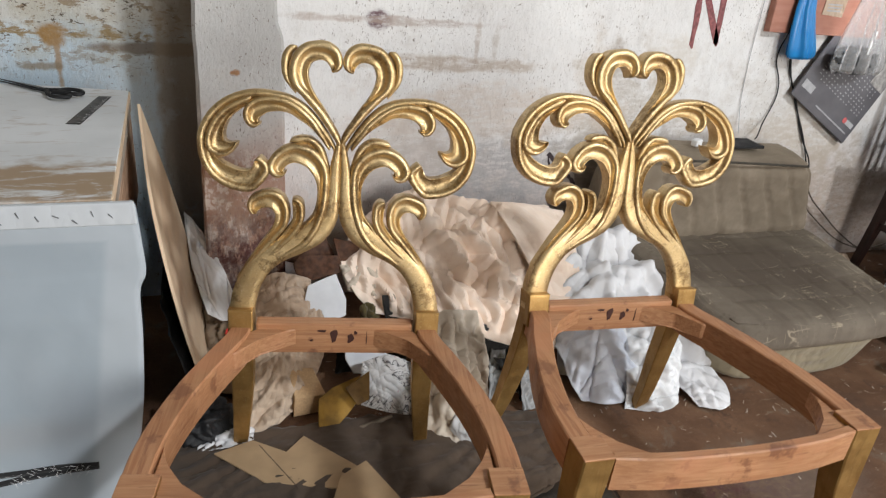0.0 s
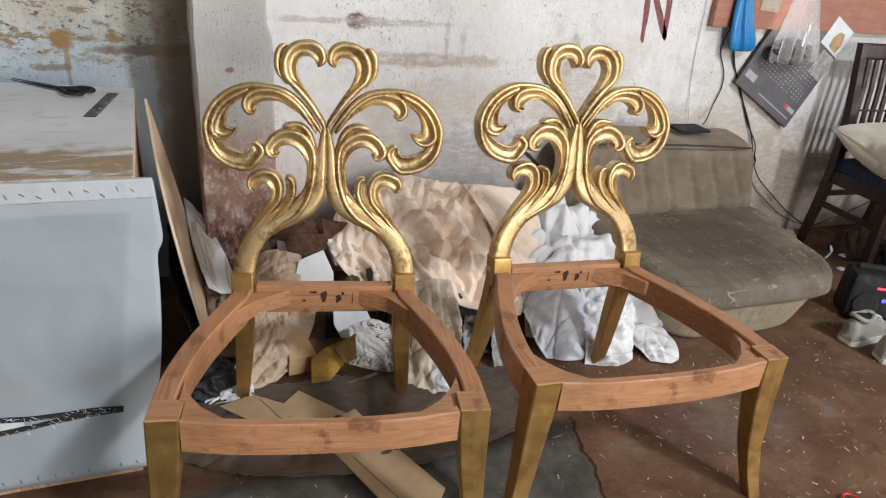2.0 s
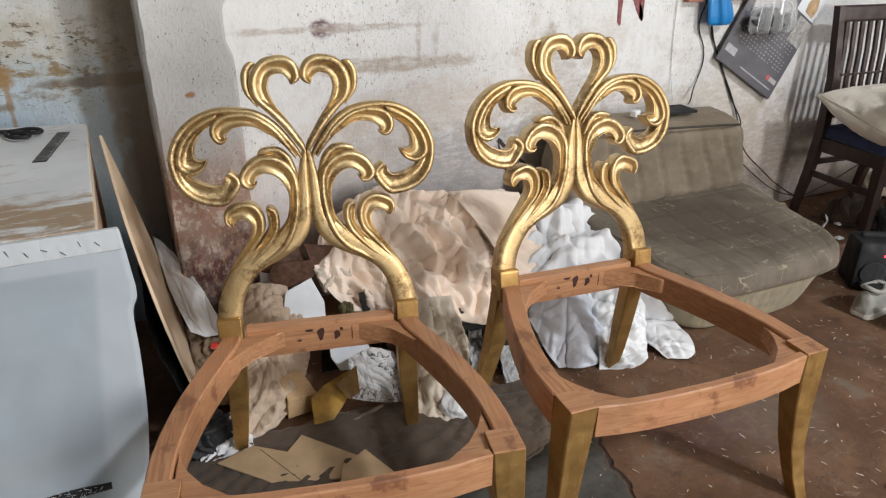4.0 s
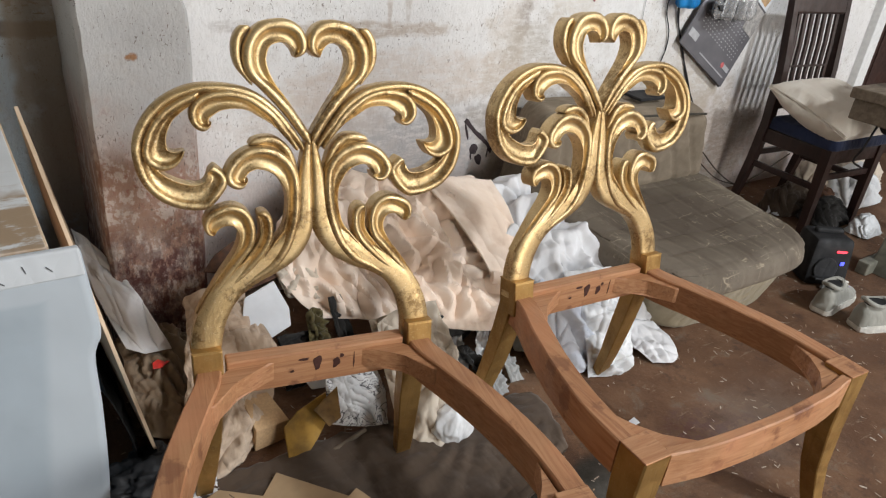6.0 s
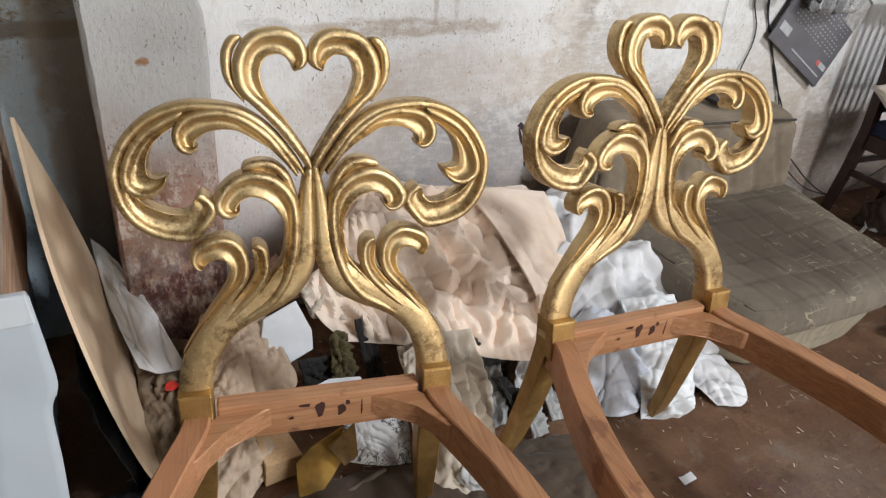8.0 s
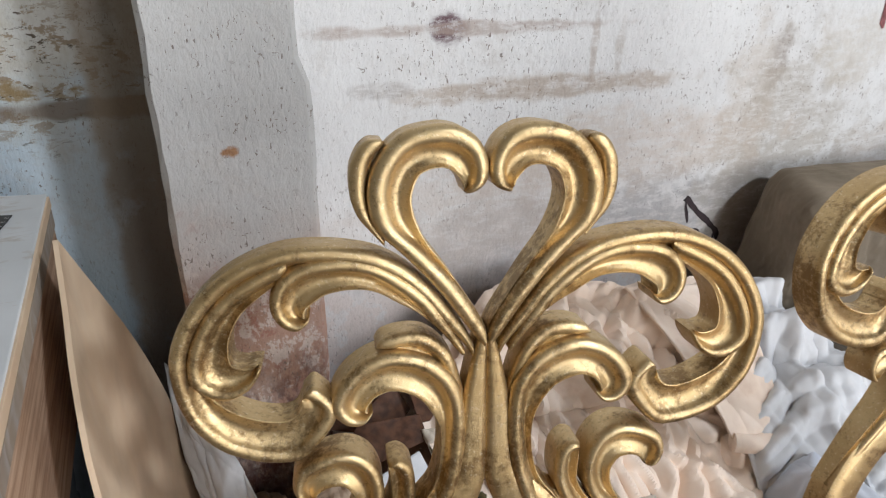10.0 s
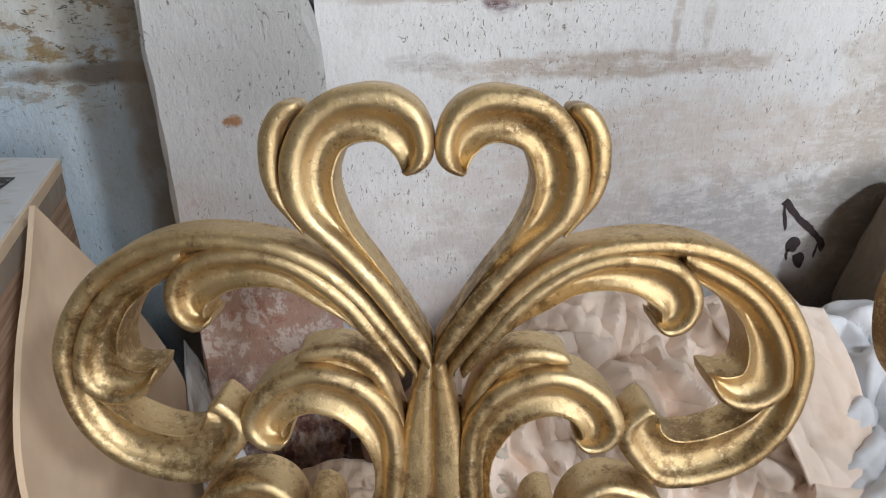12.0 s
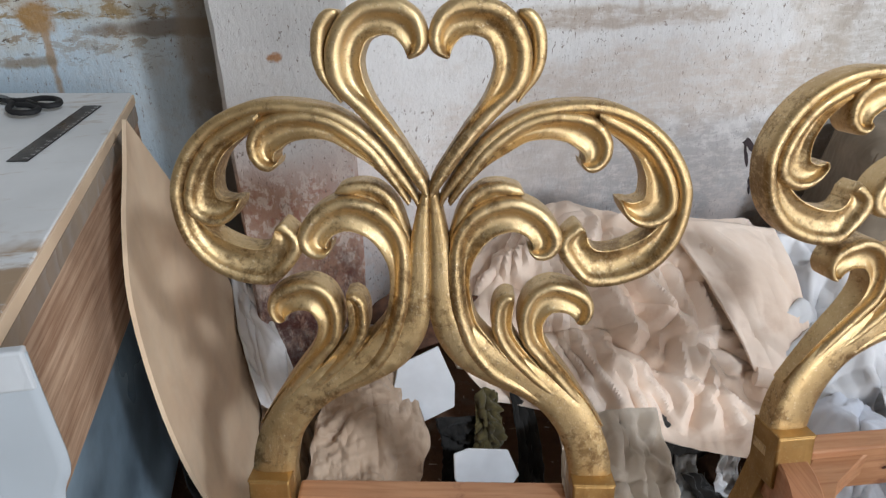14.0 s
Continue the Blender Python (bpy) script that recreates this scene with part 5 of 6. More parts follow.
# ---- heap of cloth and offcuts ----
HEAP_CREASES = ((0.58, 0.10, 0.80, 0.55, 0.045, 0.026), (0.80, 0.55, 0.90, 0.74, 0.040, 0.024), (0.66, 0.08, 0.84, 0.50, -0.034, 0.018), (0.15, 0.25, 0.38, 0.78, 0.034, 0.022),
                (0.38, 0.62, 0.88, 0.95, 0.036, 0.036), (0.30, 0.45, 0.55, 0.25, 0.022, 0.014), (0.05, 0.50, 0.15, 0.85, 0.030, 0.03), (0.42, 0.72, 0.95, 0.90, -0.024, 0.016),
                (0.22, 0.60, 0.50, 0.62, 0.018, 0.011), (0.48, 0.15, 0.56, 0.60, 0.024, 0.014), (0.70, 0.60, 0.95, 0.80, 0.020, 0.013), (0.10, 0.12, 0.42, 0.30, 0.022, 0.014),
                (0.55, 0.30, 0.72, 0.62, 0.026, 0.014), (0.30, 0.10, 0.36, 0.50, 0.020, 0.012), (0.18, 0.55, 0.32, 0.92, 0.022, 0.014), (0.52, 0.66, 0.66, 0.90, 0.018, 0.012))
heap = thing("beige_cloth", pose(0, 0, 0), "crumpled beige cloth heaped against the wall", "cloth")
part("sheet", drape([[(0.56, 2.20, 0.36), (0.78, 2.27, 0.475), (1.05, 2.26, 0.405), (1.33, 2.24, 0.385)],
                     [(0.49, 2.05, 0.32), (0.77, 2.10, 0.405), (1.05, 2.09, 0.37), (1.33, 2.08, 0.345)],
                     [(0.51, 1.96, 0.25), (0.75, 1.96, 0.285), (1.02, 1.94, 0.27), (1.28, 1.93, 0.245)],
                     [(0.57, 1.91, 0.185), (0.74, 1.85, 0.165), (0.92, 1.77, 0.135), (1.13, 1.71, 0.10)]], 160, 150, 0.036, 0.24, 0.004, 3.1, slack=1.035, fine=1.1, creases=HEAP_CREASES), BEIGE_CLOTH, heap, smooth=True, angle=34)
part("folded_end", drape([[(1.06, 2.19, 0.435), (1.20, 2.17, 0.425), (1.34, 2.15, 0.405)], [(1.09, 2.04, 0.375), (1.20, 2.03, 0.37), (1.325, 2.01, 0.34)], [(1.13, 1.91, 0.275), (1.21, 1.89, 0.265), (1.30, 1.885, 0.24)], [(1.15, 1.86, 0.215), (1.21, 1.845, 0.205), (1.285, 1.85, 0.195)]], 60, 60, 0.008, 0.3, 0.008, 1.7, (1, 2.5), slack=1.006), BEIGE_CLOTH, heap, smooth=True, angle=180)
part("rolled_edge", tube([(1.15, 1.855, 0.21), (1.20, 1.835, 0.205), (1.26, 1.84, 0.20)], 0.022, 6, 10), BEIGE_CLOTH, heap, smooth=True)
part("lining", drape([[(0.48, 2.02, 0.31), (0.60, 2.0, 0.30)], [(0.50, 1.97, 0.24), (0.60, 1.95, 0.22)]], 24, 20, 0.02, 0.06, 0.003, 7.7), CREAM_CLOTH, heap, smooth=True, angle=180)

white = thing("white_cloth", pose(0, 0, 0), "crumpled white cloth slumped over the floor", "cloth", "white cloths")
part("sheet", drape([[(1.24, 2.20, 0.30), (1.38, 2.18, 0.405), (1.53, 2.14, 0.375), (1.69, 2.08, 0.30)],
                     [(1.20, 1.97, 0.27), (1.37, 1.95, 0.335), (1.55, 1.92, 0.31), (1.745, 1.90, 0.20)],
                     [(1.17, 1.80, 0.17), (1.33, 1.76, 0.215), (1.53, 1.73, 0.19), (1.765, 1.72, 0.10)],
                     [(1.16, 1.70, 0.01), (1.33, 1.60, 0.01), (1.52, 1.56, 0.01), (1.745, 1.62, 0.01)]], 140, 140, 0.062, 0.32, 0.004, 12.3, (1, 1.9), fine=0.6), WHITE_CLOTH, white, smooth=True, angle=180)
white = thing("white_cloth", pose(0, 0, 0), "bunched blue-white cloth on the floor", "cloth", "white cloths")
part("sheet", drape([[(1.15, 1.76, 0.10), (1.26, 1.77, 0.20), (1.38, 1.76, 0.12)], [(1.13, 1.68, 0.12), (1.26, 1.66, 0.235), (1.40, 1.67, 0.13)], [(1.14, 1.59, 0.06), (1.265, 1.56, 0.11), (1.385, 1.58, 0.07)], [(1.17, 1.555, 0.008), (1.27, 1.525, 0.008), (1.36, 1.55, 0.008)]], 84, 84, 0.032, 0.22, 0.003, 2.2, fine=0.3), BLUEWHITE_CLOTH, white, smooth=True, angle=180)
white = thing("white_cloth", pose(0, 0, 0), "glossy white lining cloth crumpled on the floor", "cloth", "white cloths")
part("sheet", drape([[(1.36, 1.74, 0.24), (1.43, 1.70, 0.26), (1.52, 1.69, 0.25)], [(1.33, 1.62, 0.17), (1.42, 1.58, 0.19), (1.53, 1.60, 0.17)], [(1.31, 1.53, 0.05), (1.40, 1.50, 0.06), (1.50, 1.53, 0.05)], [(1.29, 1.49, 0.008), (1.40, 1.455, 0.008), (1.48, 1.48, 0.008)]], 80, 80, 0.030, 0.16, 0.003, 21.0, fine=0.6), SATIN, white, smooth=True, angle=180)
white = thing("white_cloth", pose(0, 0, 0), "flat end of white cloth trailing on the floor", "cloth", "white cloths")
part("sheet", drape([[(1.52, 1.60, 0.03), (1.60, 1.62, 0.05), (1.70, 1.60, 0.03)], [(1.52, 1.52, 0.03), (1.60, 1.50, 0.04), (1.69, 1.50, 0.02)], [(1.54, 1.45, 0.008), (1.60, 1.42, 0.008), (1.66, 1.44, 0.008)]], 40, 40, 0.014, 0.12, 0.003, 16.0, fine=0.3), WHITE_CLOTH, white, smooth=True, angle=180)

cream = thing("cream_cloth_strip", pose(0, 0, 0), "long cream cloth strip bundled down to the floor", "cloth")
part("sheet", drape([[(0.66, 1.74, 0.24), (0.74, 1.75, 0.27), (0.86, 1.76, 0.25)], [(0.64, 1.66, 0.17), (0.74, 1.63, 0.21), (0.86, 1.66, 0.17)], [(0.63, 1.58, 0.10), (0.73, 1.53, 0.14), (0.84, 1.57, 0.10)], [(0.63, 1.53, 0.01), (0.72, 1.45, 0.01), (0.82, 1.50, 0.01)]], 80, 80, 0.026, 0.13, 0.003, 5.5, (1, 3.0), fine=0.3), CREAM_CLOTH, cream, smooth=True, angle=180)
part("lining", lump((0.765, 1.485, 0.055), (0.06, 0.045, 0.06), 0.12, 0.9, 3.3, 5), SATIN, cream, "glossy white lining", smooth=True, angle=180)
cream = thing("cream_cloth_strip", pose(0, 0, 0), "crumpled cream cloth between the heaps", "cloth")
part("sheet", drape([[(0.68, 1.82, 0.20), (0.75, 1.80, 0.215), (0.83, 1.78, 0.19)], [(0.68, 1.77, 0.16), (0.77, 1.74, 0.165), (0.87, 1.73, 0.13)], [(0.74, 1.72, 0.08), (0.82, 1.69, 0.07), (0.88, 1.69, 0.04)]], 60, 60, 0.022, 0.12, 0.003, 6.6), CREAM_CLOTH, cream, smooth=True, angle=180)
scraps = thing("grey_cloth_strip", pose(0, 0, 0), "torn grey and white cloth strips on the floor", "cloth")
for n, (x, y, a, ln) in enumerate(((0.93, 1.70, 70, 0.16), (0.97, 1.66, 110, 0.14), (1.02, 1.70, 60, 0.15), (1.06, 1.64, 100, 0.12), (0.99, 1.60, 80, 0.10))):
    c, s2 = math.cos(radians(a)), math.sin(radians(a))
    part("strip", drape([[(x - c * ln / 2 - 0.025 * s2, y - s2 * ln / 2, 0.012), (x - c * ln / 2 + 0.03 * s2, y - s2 * ln / 2, 0.010)], [(x - 0.03, y, 0.05 + 0.01 * n), (x + 0.035, y, 0.04)], [(x + c * ln / 2 - 0.02, y + s2 * ln / 2, 0.09), (x + c * ln / 2 + 0.03, y + s2 * ln / 2, 0.08)]], 30, 20, 0.022, 0.07, 0.002, 3.0 + n), (GREY_CLOTH, BLACK_CLOTH, WHITE_CLOTH, GREY_CLOTH, GREY_CLOTH)[n], scraps, smooth=True, angle=180)

paper = thing("crumpled_paper", pose(0, 0, 0), "big crumpled sheet of cream paper slumped to the floor", "paper")
part("sheet", drape([[(0.23, 2.02, 0.28), (0.30, 2.02, 0.30), (0.38, 2.00, 0.27)], [(0.19, 1.88, 0.20), (0.30, 1.87, 0.22), (0.41, 1.86, 0.18)], [(0.15, 1.76, 0.11), (0.28, 1.74, 0.12), (0.38, 1.78, 0.10)], [(0.10, 1.64, 0.008), (0.19, 1.62, 0.008), (0.30, 1.69, 0.02)]], 90, 90, 0.018, 0.16, 0.002, 14.0, (1, 1), 0.012), PAPER, paper, smooth=True, angle=180)
for outline, y0, rx in (([(0.369, 0.319), (0.458, 0.349), (0.486, 0.266), (0.481, 0.216), (0.391, 0.186), (0.366, 0.2), (0.356, 0.275)], 1.80, 60),
                        ([(0.459, 0.177), (0.491, 0.184), (0.572, 0.170), (0.591, 0.115), (0.548, 0.070), (0.478, 0.080), (0.456, 0.127)], 1.72, 60)):
    card = thing("white_card", pose(0, y0, 0, rx), "stiff white card leaning on the heap", "card", "white cards")
    part("sheet", slab(outline, 0.005, 0.002), WHITE_CARD, card)
for outline, y0, rx, ry in (([(0.334, 0.364), (0.354, 0.391), (0.482, 0.384), (0.493, 0.330), (0.386, 0.308), (0.340, 0.333)], 1.85, 60, 0), ([(0.350, 0.370), (0.374, 0.385), (0.446, 0.438), (0.475, 0.376), (0.46, 0.36)], 1.88, 58, 0),
                            ([(0.467, 0.431), (0.565, 0.409), (0.545, 0.336), (0.495, 0.321), (0.477, 0.373)], 1.87, 62, 0), ([(0.30, 0.36), (0.34, 0.40), (0.40, 0.43), (0.43, 0.40), (0.36, 0.34)], 1.90, 58, 0)):
    hide = thing("leather_offcut", pose(0, y0, 0, rx), "dark brown leather offcut on the heap", "leather", "leather offcuts")
    part("sheet", slab(outline, 0.004, 0.0015), LEATHER, hide)
foam = thing("foam_block", pose(0.333, 1.715, 0.058, 6, 3, 4), "small beige foam offcut with clean cut faces", "foam")
part("block", hexa([(-0.046, -0.045, -0.050), (0.044, -0.040, -0.048), (0.050, 0.045, -0.05), (-0.042, 0.05, -0.05), (-0.046, -0.040, 0.016), (0.046, -0.036, 0.014), (0.02, 0.045, 0.050), (-0.05, 0.05, 0.055)], 0.002), FOAM, foam)
ochre = thing("ochre_offcut", pose(0, 1.60, 0, 55), "angular ochre felt offcut leaning on the heap", "felt")
part("sheet", slab([(0.354, 0.091), (0.397, 0.119), (0.464, 0.139), (0.497, 0.147), (0.481, 0.087), (0.430, 0.035), (0.406, 0.014), (0.348, 0.012)], 0.006, 0.0015), YELLOW, ochre)
part("folded_flap", slab([(0.427, 0.115), (0.500, 0.155), (0.493, 0.075), (0.458, 0.062)], 0.005, 0.0015, pose(0, 0, 0.008, 4, -3, 0)), YELLOW_DARK, ochre, "darker folded flap")
olive = thing("olive_offcut", pose(0, 0, 0), "olive and black cloth offcuts stuffed into the heap", "cloth")
part("sheet", drape([[(0.525, 1.90, 0.22), (0.55, 1.905, 0.23), (0.575, 1.90, 0.215)], [(0.515, 1.86, 0.14), (0.545, 1.85, 0.15), (0.575, 1.86, 0.13)], [(0.50, 1.83, 0.03), (0.54, 1.82, 0.03), (0.57, 1.83, 0.03)]], 36, 36, 0.03, 0.07, 0.003, 4.0), OLIVE, olive, smooth=True, angle=180)
part("strip", drape([[(0.60, 1.92, 0.24), (0.64, 1.92, 0.24)], [(0.61, 1.86, 0.12), (0.66, 1.86, 0.12)], [(0.60, 1.80, 0.03), (0.66, 1.80, 0.03)]], 20, 20, 0.015, 0.06, 0.003, 5.0), BLACK_CLOTH, olive, smooth=True, angle=180)
part("strip", drape([[(0.44, 1.91, 0.16), (0.53, 1.90, 0.16)], [(0.45, 1.88, 0.10), (0.53, 1.87, 0.10)], [(0.44, 1.84, 0.02), (0.53, 1.84, 0.02)]], 20, 20, 0.02, 0.06, 0.003, 6.0), BLACK_CLOTH, olive, smooth=True, angle=180)
# shade of the gap under the heap, given as a black wad
void = thing("dark_cloth", pose(0, 0, 0), "black wad standing in for the shaded gap under the heap", "cloth")
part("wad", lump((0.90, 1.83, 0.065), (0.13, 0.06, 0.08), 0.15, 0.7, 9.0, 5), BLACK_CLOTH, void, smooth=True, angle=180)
printed = thing("printed_fabric", pose(0, 0, 0), "white fabric bundle printed with dark scrolls and pink flowers", "fabric")
part("sheet", drape([[(0.49, 1.70, 0.150), (0.56, 1.69, 0.175), (0.63, 1.68, 0.145)], [(0.475, 1.655, 0.10), (0.55, 1.635, 0.115), (0.635, 1.635, 0.095)], [(0.475, 1.63, 0.05), (0.56, 1.605, 0.03), (0.63, 1.60, 0.012)]], 60, 60, 0.010, 0.10, 0.003, 2.4), PRINT, printed, smooth=True, angle=180)
bag = thing("black_bag", pose(0, 0, 0), "crumpled black and grey plastic bag on the floor", "bag")
part("sheet", lump((0.03, 1.66, 0.045), (0.075, 0.06, 0.05), 0.35, 0.6, 4.0, 5), BLACK, bag, smooth=True, angle=180)
strip = thing("white_offcut", pose(0, 0, 0), "white cloth offcut flat on the floor", "cloth")
part("sheet", drape([[(0.03, 1.62, 0.02), (0.10, 1.65, 0.04), (0.17, 1.63, 0.02)], [(0.02, 1.56, 0.01), (0.09, 1.57, 0.02), (0.17, 1.58, 0.01)]], 30, 20, 0.012, 0.05, 0.002, 3.0, (1, 1), 0.008), WHITE_CLOTH, strip, smooth=True, angle=180)
stick = thing("thin_rod", pose(0, 0, 0), "thin brown stick lying on the floor", "stick")
part("rod", tube([(0.29, 1.565, 0.010), (0.42, 1.57, 0.012), (0.56, 1.60, 0.02)], 0.0065, 4, 8), TABLE_WOOD, stick, smooth=True)


# ---- flat things on the floor ----
for outline, z, lab in (
    ([(0.065, 1.547), (0.166, 1.577), (0.247, 1.510), (0.300, 1.565), (0.426, 1.410), (0.375, 1.345), (0.182, 1.416)], 0.022, "torn flat piece of brown cardboard on the sacking"),
    ([(0.330, 1.300), (0.365, 1.385), (0.442, 1.424), (0.499, 1.274), (0.596, 1.059), (0.566, 1.020), (0.485, 0.998), (0.458, 1.020), (0.449, 1.054), (0.430, 1.047)], 0.030, "long flat piece of brown cardboard on the floor"),
):
    flat = thing("cardboard_piece", pose(0, 0, z) if z < 0.025 else pose(0, 0, z - 0.038, 1.6, 0, 0), lab, "cardboard", "cardboard pieces")
    sheet = slab(outline, 0.005, 0.001)
    part("sheet", sheet, CARD, flat)
    mid = [sum(p[n] for p in outline) / len(outline) for n in (0, 1)]
    part("fold_line", block(0.002, 0.20, 0.0008, (mid[0] - 0.03, mid[1] - 0.02, 0.0052), 0, (0, 0, 24)), BURLAP, flat, "pressed fold line")
mat_cloth = thing("burlap_mat", pose(0, 0, 0), "worn brown sacking spread over the floor", "sacking")
part("sheet", drape([[(-0.06, 1.60, 0.008), (0.20, 1.62, 0.008), (0.50, 1.62, 0.008), (0.80, 1.58, 0.008), (1.07, 1.52, 0.008)],
                     [(-0.07, 1.48, 0.014), (0.20, 1.47, 0.014), (0.50, 1.44, 0.014), (0.80, 1.42, 0.014), (1.07, 1.44, 0.014)],
                     [(-0.06, 1.40, 0.016), (0.12, 1.30, 0.018), (0.45, 1.23, 0.020), (0.76, 1.24, 0.020), (1.02, 1.33, 0.016)],
                     [(-0.06, 1.375, 0.006), (0.10, 1.27, 0.006), (0.44, 1.185, 0.006), (0.77, 1.205, 0.006), (1.02, 1.30, 0.006)]], 110, 80, 0.006, 0.12, 0.008, 2.5, (2, 1), 0.010), BURLAP, mat_cloth, smooth=True, angle=180)
scrap = thing("white_scrap", pose(1.258, 1.286, 0.002, 0, 0, 10), "small white paper scrap on the floor", "scrap")
part("sheet", slab([(-0.026, -0.012), (0.020, -0.016), (0.026, 0.008), (-0.006, 0.008), (-0.018, 0.014)], 0.002, 0.0006), WHITE_CARD, scrap)
loop = thing("red_plastic_ring", pose(1.66, 0.69, 0.006), "red plastic rings lying on the floor", "ring")
for x, y in ((0, 0), (0.035, -0.02), (0.02, 0.035)):
    part("ring", tube([(x + 0.02 * math.cos(q), y + 0.02 * math.sin(q), 0.004) for q in np.linspace(0, 6.28, 9)], 0.004, 4, 6), RED, loop, smooth=True)
bits = bmesh.new()
for n in range(1400):
    x, y = random.uniform(0.0, 3.6), random.uniform(0.3, 2.3)
    ln, w, a = random.uniform(0.002, 0.011), random.uniform(0.0005, 0.0018), random.uniform(0, 6.28)
    c, s2 = math.cos(a), math.sin(a)
    v = [bits.verts.new((x + c * p * ln - s2 * q * w, y + s2 * p * ln + c * q * w, 0.003 + 0.003 * random.random())) for p, q in ((-1, -1), (1, -1), (1, 1), (-1, 1))]
    bits.faces.new(v)
tagged(part("floor_litter", bits, LITTER, None, "pale threads and sawdust scattered over the floor"), category="litter", kind="stuff")


# ---- dark chair, cushion, table, speaker, shoes ----
dark = thing("dark_dining_chair", pose(3.27, 2.01, 0, 0, 0, -4), "dark wooden slat-back dining chair with a blue seat", "chair")
for x in (-0.20, 0.20):
    ring = lambda px, py, pz, w: [(px + a * w, py + b * w, pz) for a, b in ((-1, -1), (1, -1), (1, 1), (-1, 1))]
    part("rear_leg", loft([ring(x, 0.215, 0, 0.016), ring(x, 0.175, 0.25, 0.02), ring(x, 0.155, 0.45, 0.022), ring(x, 0.165, 0.7, 0.02), ring(x * 1.04, 0.215, 1.03, 0.017)]), DARK_WOOD, dark)
    part("front_leg", loft([ring(x, -0.195, 0, 0.017), ring(x, -0.19, 0.44, 0.024)]), DARK_WOOD, dark)
    part("side_stretcher", block(0.018, 0.36, 0.03, (x, -0.01, 0.24), 0.003), DARK_WOOD, dark)
part("front_stretcher", block(0.38, 0.018, 0.03, (0, -0.19, 0.29), 0.003), DARK_WOOD, dark)
part("rear_stretcher", block(0.38, 0.018, 0.03, (0, 0.175, 0.29), 0.003), DARK_WOOD, dark)
part("top_rail", block(0.43, 0.028, 0.075, (0, 0.208, 0.995), 0.01, (-9, 0, 0)), DARK_WOOD, dark)
part("low_rail", block(0.38, 0.024, 0.045, (0, 0.158, 0.54), 0.006), DARK_WOOD, dark)
for n in range(7):
    part("slat", loft([[(-0.15 + 0.05 * n + a * 0.011, y + b * 0.006, z) for a, b in ((-1, -1), (1, -1), (1, 1), (-1, 1))] for y, z in ((0.158, 0.55), (0.175, 0.68), (0.185, 0.82), (0.205, 0.965))]), DARK_WOOD, dark, smooth=True, angle=30)
part("cross_bar", block(0.30, 0.008, 0.010, (0, 0.172, 0.72), 0.002), DARK_WOOD, dark)
part("seat", pad([(-0.235, -0.225, 0.425), (0.235, -0.225, 0.425), (0.21, 0.16, 0.425), (-0.21, 0.16, 0.425), (-0.225, -0.215, 0.49), (0.225, -0.215, 0.49), (0.20, 0.15, 0.49), (-0.20, 0.15, 0.49)], 12, 0.6, 0.01), BLUE_CLOTH, dark, "dark blue upholstered seat", smooth=True, angle=180)
part("apron", block(0.42, 0.38, 0.07, (0, -0.015, 0.392), 0.006), DARK_WOOD, dark)
pillow = thing("cream_pillow", pose(3.20, 1.955, 0.575, 17, 3, 2), "plump cream pillow leaning on the dark chair seat", "pillow")


def pillow_form(a, b, c):
    return 0.006 * crumple((a, b, c), 0.5, 1.0)


bm = pad([(-0.25, -0.21, -0.06), (0.25, -0.21, -0.06), (0.25, 0.21, -0.06), (-0.25, 0.21, -0.06), (-0.25, -0.21, 0.06), (0.25, -0.21, 0.06), (0.25, 0.21, 0.06), (-0.25, 0.21, 0.06)], 26, 0.0, 0.0, pillow_form)
for v in bm.verts:
    fx, fy = max(-1, min(1, v.co.x / 0.25)), max(-1, min(1, v.co.y / 0.21))
    rim = max(0.002, (1 - fx ** 2) * (1 - fy ** 2)) ** 0.42
    tuck = 1 - 0.12 * math.exp(-((fx - 0.15) ** 2 + fy ** 2) / 0.02) - 0.06 * math.exp(-((fy - 0.3 * fx) / 0.08) ** 2) * (1 - fx * fx)
    v.co.z *= rim * 1.9 * tuck
    v.co.x *= 1 - 0.11 * (1 - fy * fy)
    v.co.y *= 1 - 0.11 * (1 - fx * fx)
part("body", bm, PILLOW_CLOTH, pillow, smooth=True, angle=180)

speaker = thing("speaker", pose(2.70, 1.555, 0, 0, 0, -32), "black plastic loudspeaker with lit red and blue lights", "speaker")
case = part("case", pad([(-0.095, -0.085, 0.0), (0.095, -0.085, 0.0), (0.085, 0.085, 0.0), (-0.085, 0.085, 0.0), (-0.083, -0.063, 0.205), (0.083, -0.063, 0.205), (0.078, 0.08, 0.205), (-0.078, 0.08, 0.205)], 8, 0.25), BLACK, speaker, smooth=True, angle=40)
part("handle", block(0.12, 0.028, 0.028, (0, 0.01, 0.214), 0.01), BLACK, speaker)
part("display", block(0.042, 0.004, 0.009, (0.03, -0.0725, 0.155), 0.001), LED_RED, case, "glowing red display")
part("light", block(0.016, 0.004, 0.016, (0.045, -0.079, 0.105), 0.003), LED_BLUE, case, "glowing blue light")
part("grille", slab([(0.05 * math.cos(q), 0.05 * math.sin(q)) for q in np.linspace(0, 6.28, 20, endpoint=False)], 0.008, 0.002, pose(-0.02, -0.078, 0.078, 84)), ZIP, case)
part("shelf", block(0.12, 0.05, 0.012, (-0.01, -0.09, 0.04), 0.004, (-12, 0, 0)), BLACK, case)


